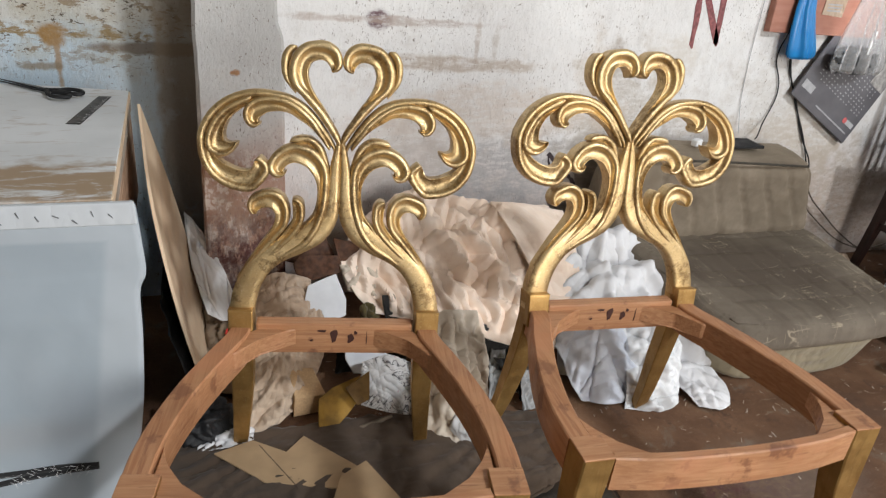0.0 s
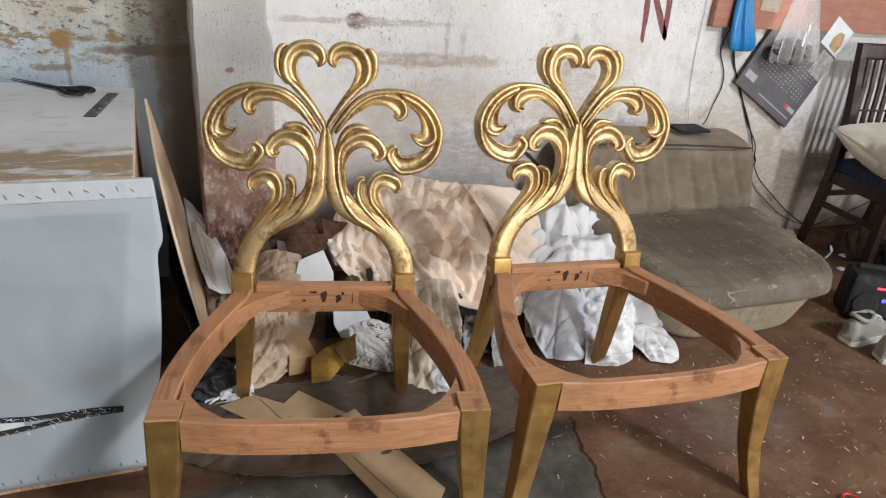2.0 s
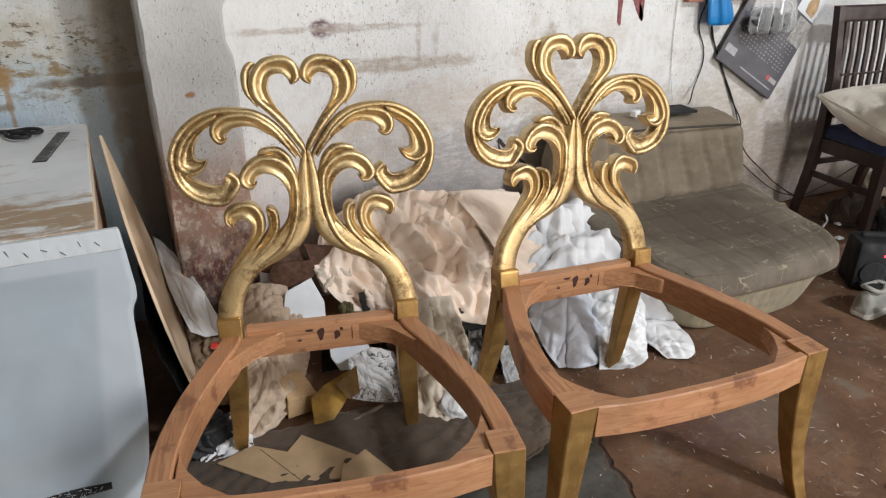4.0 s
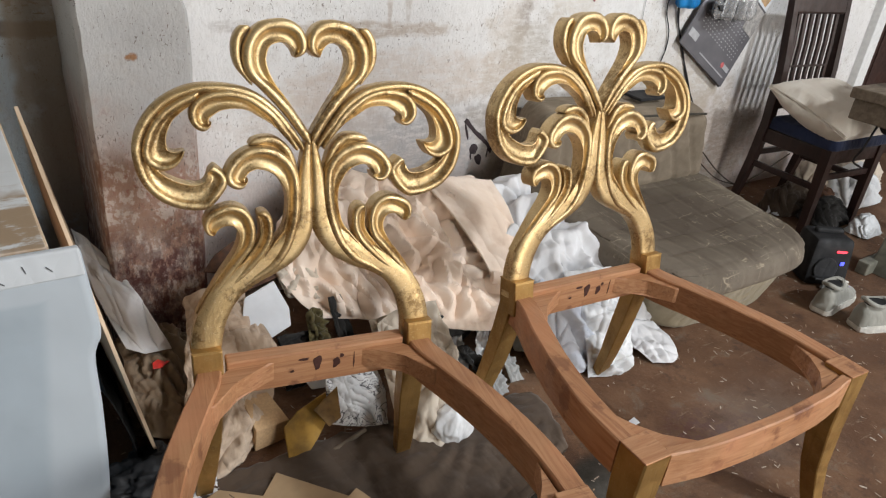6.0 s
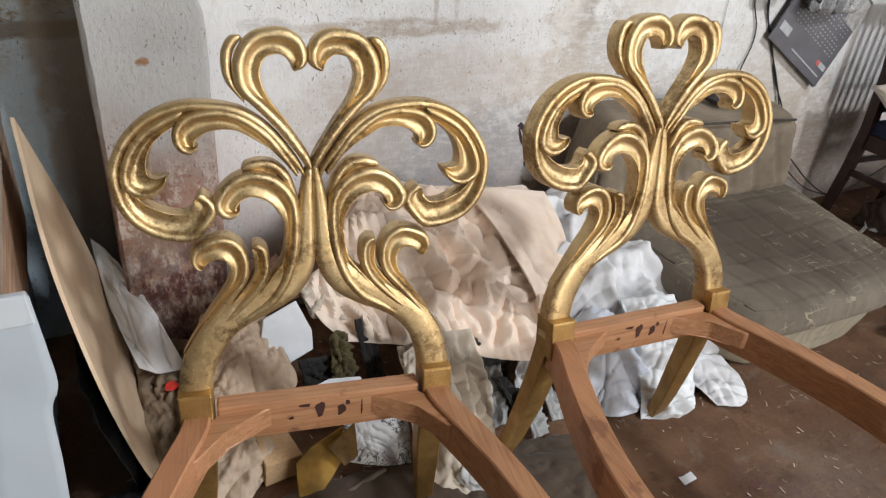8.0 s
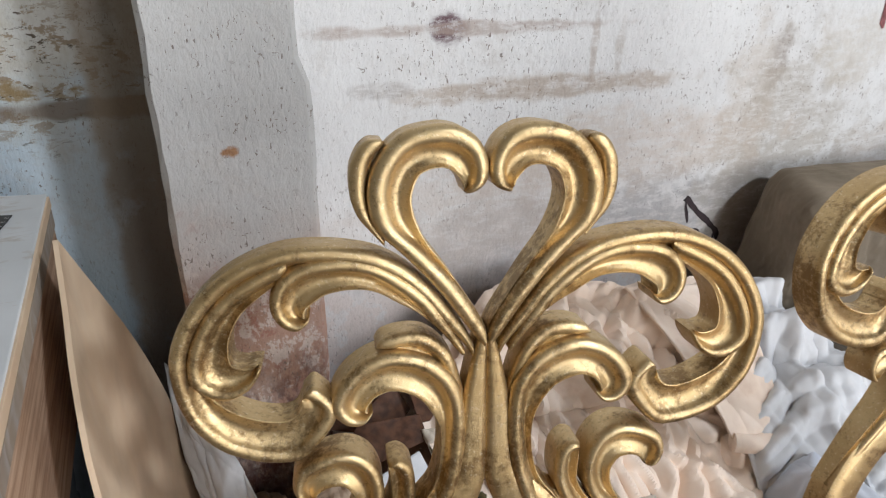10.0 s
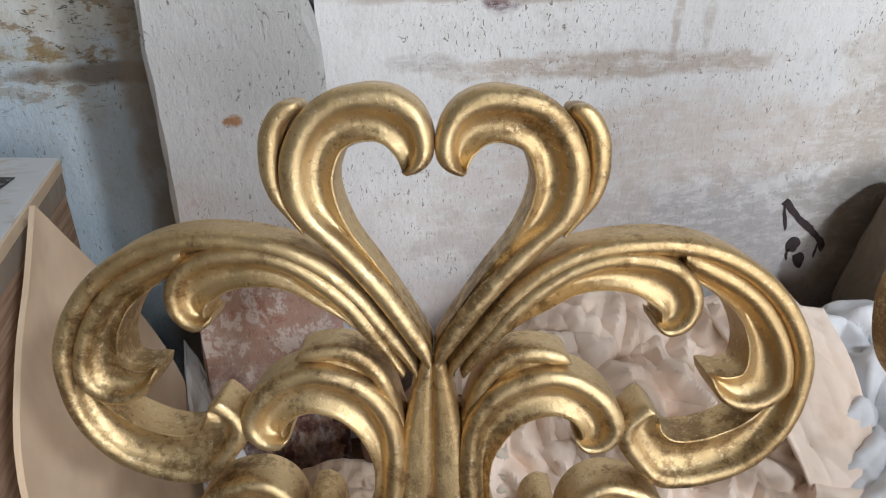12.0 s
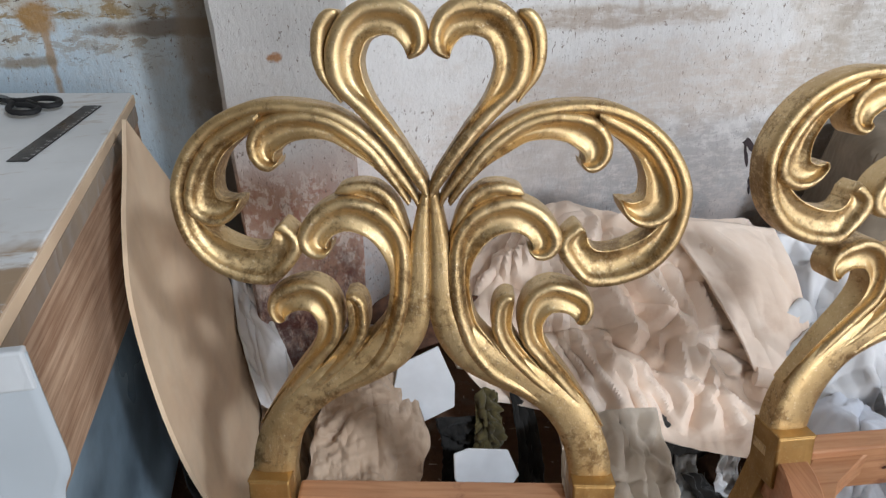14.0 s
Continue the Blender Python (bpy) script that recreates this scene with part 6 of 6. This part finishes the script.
def shoe(m, label):
    ob = thing("running_shoe", m, label, "shoe", "pair of shoes")
    outline = ((-0.132, 0.026, 0.090), (-0.120, 0.035, 0.112), (-0.09, 0.038, 0.108), (-0.05, 0.038, 0.100), (-0.015, 0.038, 0.105), (0.02, 0.041, 0.090), (0.06, 0.046, 0.070), (0.10, 0.046, 0.058), (0.13, 0.036, 0.050), (0.150, 0.018, 0.036))
    rings = []
    for x, w, h in outline:
        rings.append([(x, w * math.cos(q) * (1 - 0.22 * max(0, math.sin(q))), 0.024 + (h - 0.024) * max(0.0, math.sin(q)) ** 0.6) for q in np.linspace(0, math.pi, 13)])
    upper = part("upper", loft(rings), SHOE, ob, "worn grey mesh upper", smooth=True, angle=50)
    part("sole", slab([(x, w * 1.10) for x, w, _ in outline] + [(x, -w * 1.10) for x, w, _ in outline[::-1]], 0.030, 0.007), SHOE_SOLE, ob, "dirty white sole")
    # shade inside the shoe, put in as a flat black slab
    part("opening", slab([(-0.068 + 0.050 * math.cos(q), 0.027 * math.sin(q)) for q in np.linspace(0, 6.28, 18, endpoint=False)], 0.010, 0.002, pose(0, 0, 0.104, 0, 2, 0)), BLACK, upper, "black slab in place of the shaded shoe inside")
    part("collar", tube([(-0.068 + 0.056 * math.cos(q), 0.031 * math.sin(q), 0.109 + 0.016 * math.cos(q) ** 2 - 0.004 * math.cos(q)) for q in np.linspace(0, 6.28, 13)], 0.0085, 4, 8), SHOE, upper, smooth=True)
    part("tongue", slab([(-0.028, -0.020), (0.03, -0.022), (0.03, 0.022), (-0.028, 0.020)], 0.009, 0.003, pose(0, 0, 0.108, 0, 22, 0)), SHOE_SOLE, upper)
    for n in range(5):
        x = -0.005 + 0.016 * n
        z = 0.106 - 0.0065 * n
        part("lace", tube([(x, -0.020, z - 0.006), (x + 0.003, 0, z + 0.004), (x + 0.006, 0.020, z - 0.006)], 0.0026, 4, 6), SHOE_SOLE, upper, smooth=True)
    return ob


shoe(pose(2.535, 1.385, 0, 0, 0, 6), "worn grey running shoe on the dirt floor")
shoe(pose(2.555, 1.205, 0, 0, 0, -20), "worn grey running shoe on the dirt floor")

table = thing("sewing_table", pose(0, 0, 0), "scuffed wooden sewing table on a grey-green stand", "table")
part("tabletop", hexa([(2.92, 1.12, 0.705), (3.75, 1.12, 0.705), (3.75, 1.77, 0.705), (2.90, 1.77, 0.705), (2.92, 1.12, 0.75), (3.75, 1.12, 0.75), (3.75, 1.77, 0.75), (2.90, 1.77, 0.75)], 0.004), TABLE_WOOD, table)
part("stand", hexa([(2.99, 1.20, 0.0), (3.07, 1.20, 0.0), (3.07, 1.47, 0.0), (2.99, 1.47, 0.0), (3.10, 1.26, 0.70), (3.16, 1.26, 0.70), (3.16, 1.45, 0.70), (3.10, 1.45, 0.70)], 0.006), STAND, table, "grey-green metal stand")
part("stand", hexa([(3.60, 1.20, 0.0), (3.68, 1.20, 0.0), (3.68, 1.47, 0.0), (3.60, 1.47, 0.0), (3.55, 1.26, 0.70), (3.61, 1.26, 0.70), (3.61, 1.45, 0.70), (3.55, 1.45, 0.70)], 0.006), STAND, table, "grey-green metal stand")
part("foot_bar", block(0.75, 0.05, 0.06, (3.3, 1.47, 0.03), 0.006), STAND, table)
drawer = part("drawer", block(0.12, 0.2, 0.09, (2.99, 1.66, 0.66), 0.006), TABLE_WOOD, table)
part("motor", tube([(3.08, 1.60, 0.60), (3.08, 1.48, 0.60)], 0.055, 3, 16), BLACK, table, "black motor", smooth=True)
part("wheel", slab([(0.05 * math.cos(q), 0.05 * math.sin(q)) for q in np.linspace(0, 6.28, 20, endpoint=False)], 0.02, 0.004, pose(3.03, 1.64, 0.62, 90, 0, 60)), BLACK, table)
part("cable", tube([(3.02, 1.66, 0.64), (3.00, 1.68, 0.50), (3.05, 1.72, 0.42), (3.2, 1.74, 0.36)], 0.005, 6, 6), BLACK, table, smooth=True)
machine = thing("sewing_machine", pose(3.20, 1.50, 0.752, 0, 0, 10), "dusty grey sewing machine on the table", "sewing machine")
part("bed", block(0.36, 0.16, 0.04, (0.05, 0, 0.02), 0.01), STAND, machine)
part("pillar", block(0.09, 0.11, 0.24, (0.18, 0, 0.15), 0.02), STAND, machine)
part("arm", block(0.32, 0.09, 0.08, (0.06, 0, 0.25), 0.025), STAND, machine)
part("needle_head", block(0.06, 0.08, 0.14, (-0.09, 0, 0.20), 0.015), STAND, machine)

# rubbish below and behind
def mound(x, y, rx, ry, h, seed):
    """A slumped bag or bundle as draped cloth over a low hump."""
    grid = [[(x + rx * a * w, y + ry * b, max(0.008, h * c * e)) for a, e in ((-1, 0.0), (-0.7, 0.75), (0.0, 1.0), (0.65, 0.7), (1, 0.0))] for b, w, c in ((1, 0.8, 0.0), (0.6, 1, 0.75), (0, 1, 1.0), (-0.6, 1, 0.7), (-1, 0.8, 0.0))]
    return drape(grid, 56, 56, rx * 0.13, rx * 0.9, 0.003, seed)


for n, (x, y, rx, ry, rz, mt, lab) in enumerate((
    (3.32, 2.06, 0.17, 0.09, 0.15, "BURLAP", "crumpled brown sack under the chair"),
    (3.66, 2.14, 0.18, 0.10, 0.22, "CREAM_CLOTH", "crumpled cream sack behind the chair"),
    (3.02, 2.26, 0.05, 0.03, 0.06, "PAPER", "small crumpled paper by the wall"),
    (3.80, 1.98, 0.18, 0.11, 0.20, "SATIN", "crumpled white plastic bag on the floor"),
    (3.40, 1.70, 0.085, 0.06, 0.10, "SATIN", "crumpled white plastic bag on the floor"),
    (4.02, 2.12, 0.20, 0.13, 0.34, "CREAM_CLOTH", "full cream sack by the wall"),
    (3.55, 2.02, 0.12, 0.07, 0.10, "LEATHER", "brown leather scrap in the rubbish"),
    (3.36, 1.88, 0.14, 0.09, 0.12, "BLACK_CLOTH", "dark cloth scrap under the chair"),
    (2.64, 1.45, 0.035, 0.03, 0.03, "GREY_CLOTH", "grey fluff on the floor"),
    (3.16, 2.02, 0.025, 0.018, 0.02, "WHITE_CARD", "small white paper scrap on the floor"),
    (3.00, 1.90, 0.020, 0.015, 0.015, "WHITE_CARD", "small white paper scrap on the floor"),
    (3.10, 1.76, 0.05, 0.04, 0.04, "SATIN", "small crumpled white bag on the floor"),
)):
    mats = {"GREY_CLOTH": GREY_CLOTH, "CREAM_CLOTH": CREAM_CLOTH, "PAPER": PAPER, "SATIN": SATIN, "LEATHER": LEATHER, "BLACK_CLOTH": BLACK_CLOTH, "WHITE_CARD": WHITE_CARD, "BURLAP": BURLAP}
    junk = thing("rubbish_bundle", pose(0, 0, 0), lab, "rubbish", "rubbish along the wall")
    part("wad", mound(x, y, rx, ry, rz, 3.0 + n * 1.3), mats[mt], junk, smooth=True, angle=180)
scrap = thing("paper_strip", pose(0, 0, 0), "curled white paper strip on the floor", "paper")
part("sheet", drape([[(2.98, 2.00, 0.005), (3.04, 2.03, 0.008)], [(3.00, 1.98, 0.06), (3.06, 2.02, 0.05)], [(2.95, 1.95, 0.09), (2.99, 1.99, 0.10)]], 14, 10, 0.005, 0.1, 0.0015, 1.0), WHITE_CARD, scrap, smooth=True, angle=180)


# ---- on the wall ----
shelf = thing("brown_board", pose(0, 0, 0), "red-brown painted board fixed to the wall", "board")
part("panel", hexa([(2.258, 2.345, 1.062), (3.45, 2.345, 1.062), (3.45, 2.379, 1.062), (2.258, 2.379, 1.062), (2.250, 2.345, 1.40), (3.45, 2.345, 1.40), (3.45, 2.379, 1.40), (2.250, 2.379, 1.40)], 0.003), BOARD, shelf)
note = thing("paper_note", pose(2.56, 2.343, 1.165, 90, 0, 0), "old paper note on the brown board", "note")
part("sheet", slab([(-0.06, -0.022), (0.05, -0.030), (0.06, 0.09), (-0.055, 0.09)], 0.0015), PAPER, note)
for n in range(3):
    part("line", block(0.075, 0.005, 0.0008, (-0.005, -0.006 + 0.012 * n, 0.0022), 0), GREY_INK, note)

wall_card = thing("wall_calendar", pose(2.865, 2.352, 0.596, 90, 29.4, 0), "dark grey calendar hanging crooked on the wall", "calendar")
page = part("sheet", slab([(-0.452, 0.0), (0.0, 0.0), (0.0, 0.60), (-0.452, 0.60)], 0.006, 0.001), CAL, wall_card)
part("sheet", slab([(-0.446, 0.004), (0.003, -0.004), (0.006, 0.60), (-0.446, 0.60)], 0.003, 0.0008, pose(0, 0, -0.006)), CAL, wall_card)
part("photograph", slab([(-0.105, 0.26), (-0.004, 0.26), (-0.004, 0.385), (-0.105, 0.385)], 0.001, 0, pose(0, 0, 0.0065)), CAL_PHOTO, page, "pale printed photograph")
clip = part("picture_panel", slab([(-0.15, 0.395), (-0.003, 0.395), (-0.003, 0.535), (-0.15, 0.535)], 0.001, 0, pose(0, 0, 0.0065)), WHITE_CARD, page, "pale printed panel")
part("print", slab([(-0.09, 0.41), (-0.03, 0.405), (-0.02, 0.45), (-0.045, 0.50), (-0.08, 0.49), (-0.10, 0.45)], 0.0006, 0, pose(0, 0, 0.0076)), PAPER_TAN, clip)
part("emblem", slab([(-0.085 + 0.013 * math.cos(q), 0.075 + 0.013 * math.sin(q)) for q in np.linspace(0, 6.28, 14, endpoint=False)], 0.001, 0, pose(0, 0, 0.0065)), EMBLEM, page, "small red round emblem")
part("emblem_bar", block(0.055, 0.022, 0.001, (-0.045, 0.075, 0.007), 0), GREY_INK, page)
part("mark", block(0.075, 0.035, 0.001, (-0.395, 0.07, 0.007), 0), GREY_INK, page)
part("line", block(0.26, 0.006, 0.001, (-0.16, 0.035, 0.007), 0), GREY_INK, page)
for row in range(9):
    for d in range(15):
        if (d * 7 + row * 3) % 11:
            part("figure", block(0.008 if d % 4 else 0.012, 0.0042, 0.001, (-0.385 + 0.0245 * d, 0.125 + 0.0165 * row + (0.008 if row > 4 else 0.0), 0.007), 0), GREY_INK, page)

hung = thing("blue_plastic_bag", pose(0, 0, 0), "blue plastic bag hanging on the wall", "bag")
rings = []
for z, x, w, d in ((1.32, 2.385, 0.022, 0.012), (1.24, 2.385, 0.03, 0.016), (1.16, 2.39, 0.042, 0.022), (1.08, 2.405, 0.055, 0.028), (1.01, 2.425, 0.066, 0.032), (0.98, 2.43, 0.066, 0.03), (0.966, 2.43, 0.05, 0.02)):
    rings.append([(x + w * math.cos(q) * (1 + 0.22 * math.sin(5 * q + z * 9)), 2.325 + d * math.sin(q) * (1 + 0.25 * math.sin(7 * q + 1)), z) for q in np.linspace(0, 2 * math.pi, 40, endpoint=False)])
part("body", loft(rings), BLUE_PLASTIC, hung, smooth=True, angle=180)
hung = thing("clear_plastic_bag", pose(0, 0, 0), "clear plastic bag with black parts hanging on the wall", "bag")
rings = []
for z, x, w, d in ((1.34, 2.70, 0.03, 0.02), (1.22, 2.70, 0.06, 0.03), (1.12, 2.70, 0.09, 0.04), (1.02, 2.71, 0.12, 0.05), (0.95, 2.715, 0.135, 0.05), (0.925, 2.715, 0.12, 0.04)):
    rings.append([(x + w * math.cos(q) * (1 + 0.10 * math.sin(9 * q + z * 5)), 2.285 + d * math.sin(q) * (1 + 0.3 * math.sin(11 * q + 1)), z) for q in np.linspace(0, 2 * math.pi, 60, endpoint=False)])
ob = part("body", loft(rings), CLEAR, hung, smooth=True, angle=180)
ob.visible_shadow = False
part("contents", lump((2.70, 2.285, 0.965), (0.108, 0.034, 0.055), 0.3, 0.4, 5.0, 4), BLACK, hung, "black plastic parts", smooth=True, angle=60)
part("contents", tube([(2.72, 2.262, 0.95), (2.73, 2.26, 1.10)], 0.008, 3, 8), WHITE_PAINT, hung, "white plastic tube", smooth=True)

wire = thing("thin_black_cable", pose(0, 0, 0), "thin black cables hanging down the wall", "cable")
part("cable", tube([(2.352, 2.336, 1.40), (2.354, 2.336, 1.10), (2.360, 2.366, 1.0), (2.368, 2.372, 0.943), (2.412, 2.372, 0.86), (2.420, 2.372, 0.786), (2.379, 2.36, 0.69), (2.30, 2.29, 0.652), (2.24, 2.24, 0.652)], 0.0028, 8, 6), BLACK, wire, smooth=True)
part("cable", tube([(2.375, 2.337, 1.40), (2.388, 2.336, 1.061), (2.451, 2.37, 0.924), (2.519, 2.372, 0.801), (2.639, 2.372, 0.628), (2.70, 2.36, 0.50), (2.718, 2.35, 0.425)], 0.0032, 8, 6), BLACK, wire, smooth=True)
part("cable", tube([(2.39, 2.337, 1.40), (2.398, 2.336, 1.05), (2.440, 2.368, 0.93), (2.533, 2.372, 0.79), (2.630, 2.372, 0.628), (2.712, 2.36, 0.51), (2.725, 2.35, 0.42)], 0.0032, 8, 6), BLACK, wire, smooth=True)
part("cable", tube([(2.718, 2.35, 0.425), (2.79, 2.35, 0.33), (2.90, 2.34, 0.24), (3.05, 2.33, 0.13), (3.19, 2.30, 0.06), (3.34, 2.28, 0.10), (3.60, 2.28, 0.19)], 0.0035, 8, 6), BROWN_CABLE, wire, smooth=True)
part("cable", tube([(2.725, 2.352, 0.42), (2.76, 2.35, 0.30), (2.88, 2.34, 0.20), (3.04, 2.33, 0.10), (3.20, 2.30, 0.05)], 0.0030, 8, 6), BROWN_CABLE, wire, smooth=True)
part("knot", tube([(2.705 + 0.022 * math.cos(q), 2.345 + 0.008 * math.sin(2 * q), 0.435 + 0.028 * math.sin(q)) for q in np.linspace(0, 6.28, 10)], 0.004, 4, 6), BLACK, wire, smooth=True)
wire = thing("thin_grey_thread", pose(0, 0, 0), "thin grey thread hanging down the wall", "thread")
part("thread", tube([(2.215, 2.372, 1.40), (2.222, 2.374, 1.11), (2.225, 2.374, 0.95), (2.24, 2.374, 0.78), (2.262, 2.36, 0.64)], 0.0014, 8, 5), GREY_INK, wire, smooth=True)

def daub(outline, seed):
    """A brushed outline: corners rounded, edges uneven."""
    loop = spline([*outline, outline[0]], 5)[:-1]
    return slab([(x + 0.004 * noise.noise(Vector((x * 70, z * 70, seed))), z + 0.004 * noise.noise(Vector((x * 70, z * 70, seed + 5)))) for x, z in loop], 0.0012)


letter = thing("painted_letter", pose(1.97, 2.3795, 1.09, 90, 0, 0), "faded red painted letter N on the plaster", "lettering")
for outline in ([(-0.055, -0.098), (-0.035, -0.094), (-0.044, 0.11), (-0.068, 0.11)], [(0.058, -0.088), (0.078, -0.078), (0.068, 0.11), (0.044, 0.11)], [(-0.05, 0.11), (-0.024, 0.11), (0.074, -0.06), (0.060, -0.086)]):
    part("stroke", daub(outline, 1.0), RED_PAINT, letter)
mark = thing("black_paint_mark", pose(1.43, 2.3795, 0.46, 90, 0, 0), "black paint mark dripping on the plaster", "paint mark")
for outline in ([(-0.066, 0.090), (-0.050, 0.100), (-0.020, 0.066), (0.019, 0.036), (0.060, -0.002), (0.082, -0.022), (0.084, -0.052), (0.072, -0.046), (0.064, -0.026), (0.040, -0.004), (-0.006, 0.034), (-0.046, 0.072)],
                [(-0.016, -0.004), (0.006, -0.008), (0.014, -0.030), (0.002, -0.046), (-0.020, -0.040), (-0.025, -0.020)], [(0.006, -0.052), (0.028, -0.050), (0.038, -0.066), (0.034, -0.094), (0.020, -0.086), (0.008, -0.074)],
                [(-0.060, 0.086), (-0.048, 0.070), (-0.036, 0.022), (-0.040, 0.020), (-0.052, 0.050)], [(-0.018, -0.036), (-0.012, -0.036), (-0.013, -0.066), (-0.017, -0.064)], [(0.062, -0.030), (0.067, -0.030), (0.066, -0.066), (0.062, -0.064)]):
    part("stroke", daub(outline, 3.0), BLACK_PAINT, mark)

# the doorway at the end of the wall
setting("trim", block(0.10, 0.05, 2.3, (4.22, 2.36, 1.15), 0.004), WHITE_PAINT, "white painted door frame")
setting("trim_2", block(0.10, 0.05, 2.3, (5.22, 2.36, 1.15), 0.004), WHITE_PAINT, "white painted door frame")
door = setting("door_1", block(0.90, 0.03, 2.25, (4.72, 2.364, 1.125), 0.004), DOOR_RED, "closed dark red-brown door")
part("panel", block(0.34, 0.008, 0.8, (4.5, 2.346, 0.55), 0.003), DOOR_RED, door)
part("panel", block(0.34, 0.008, 0.8, (4.94, 2.346, 0.55), 0.003), DOOR_RED, door)
part("panel", block(0.34, 0.008, 0.9, (4.5, 2.346, 1.6), 0.003), DOOR_RED, door)
part("panel", block(0.34, 0.008, 0.9, (4.94, 2.346, 1.6), 0.003), DOOR_RED, door)
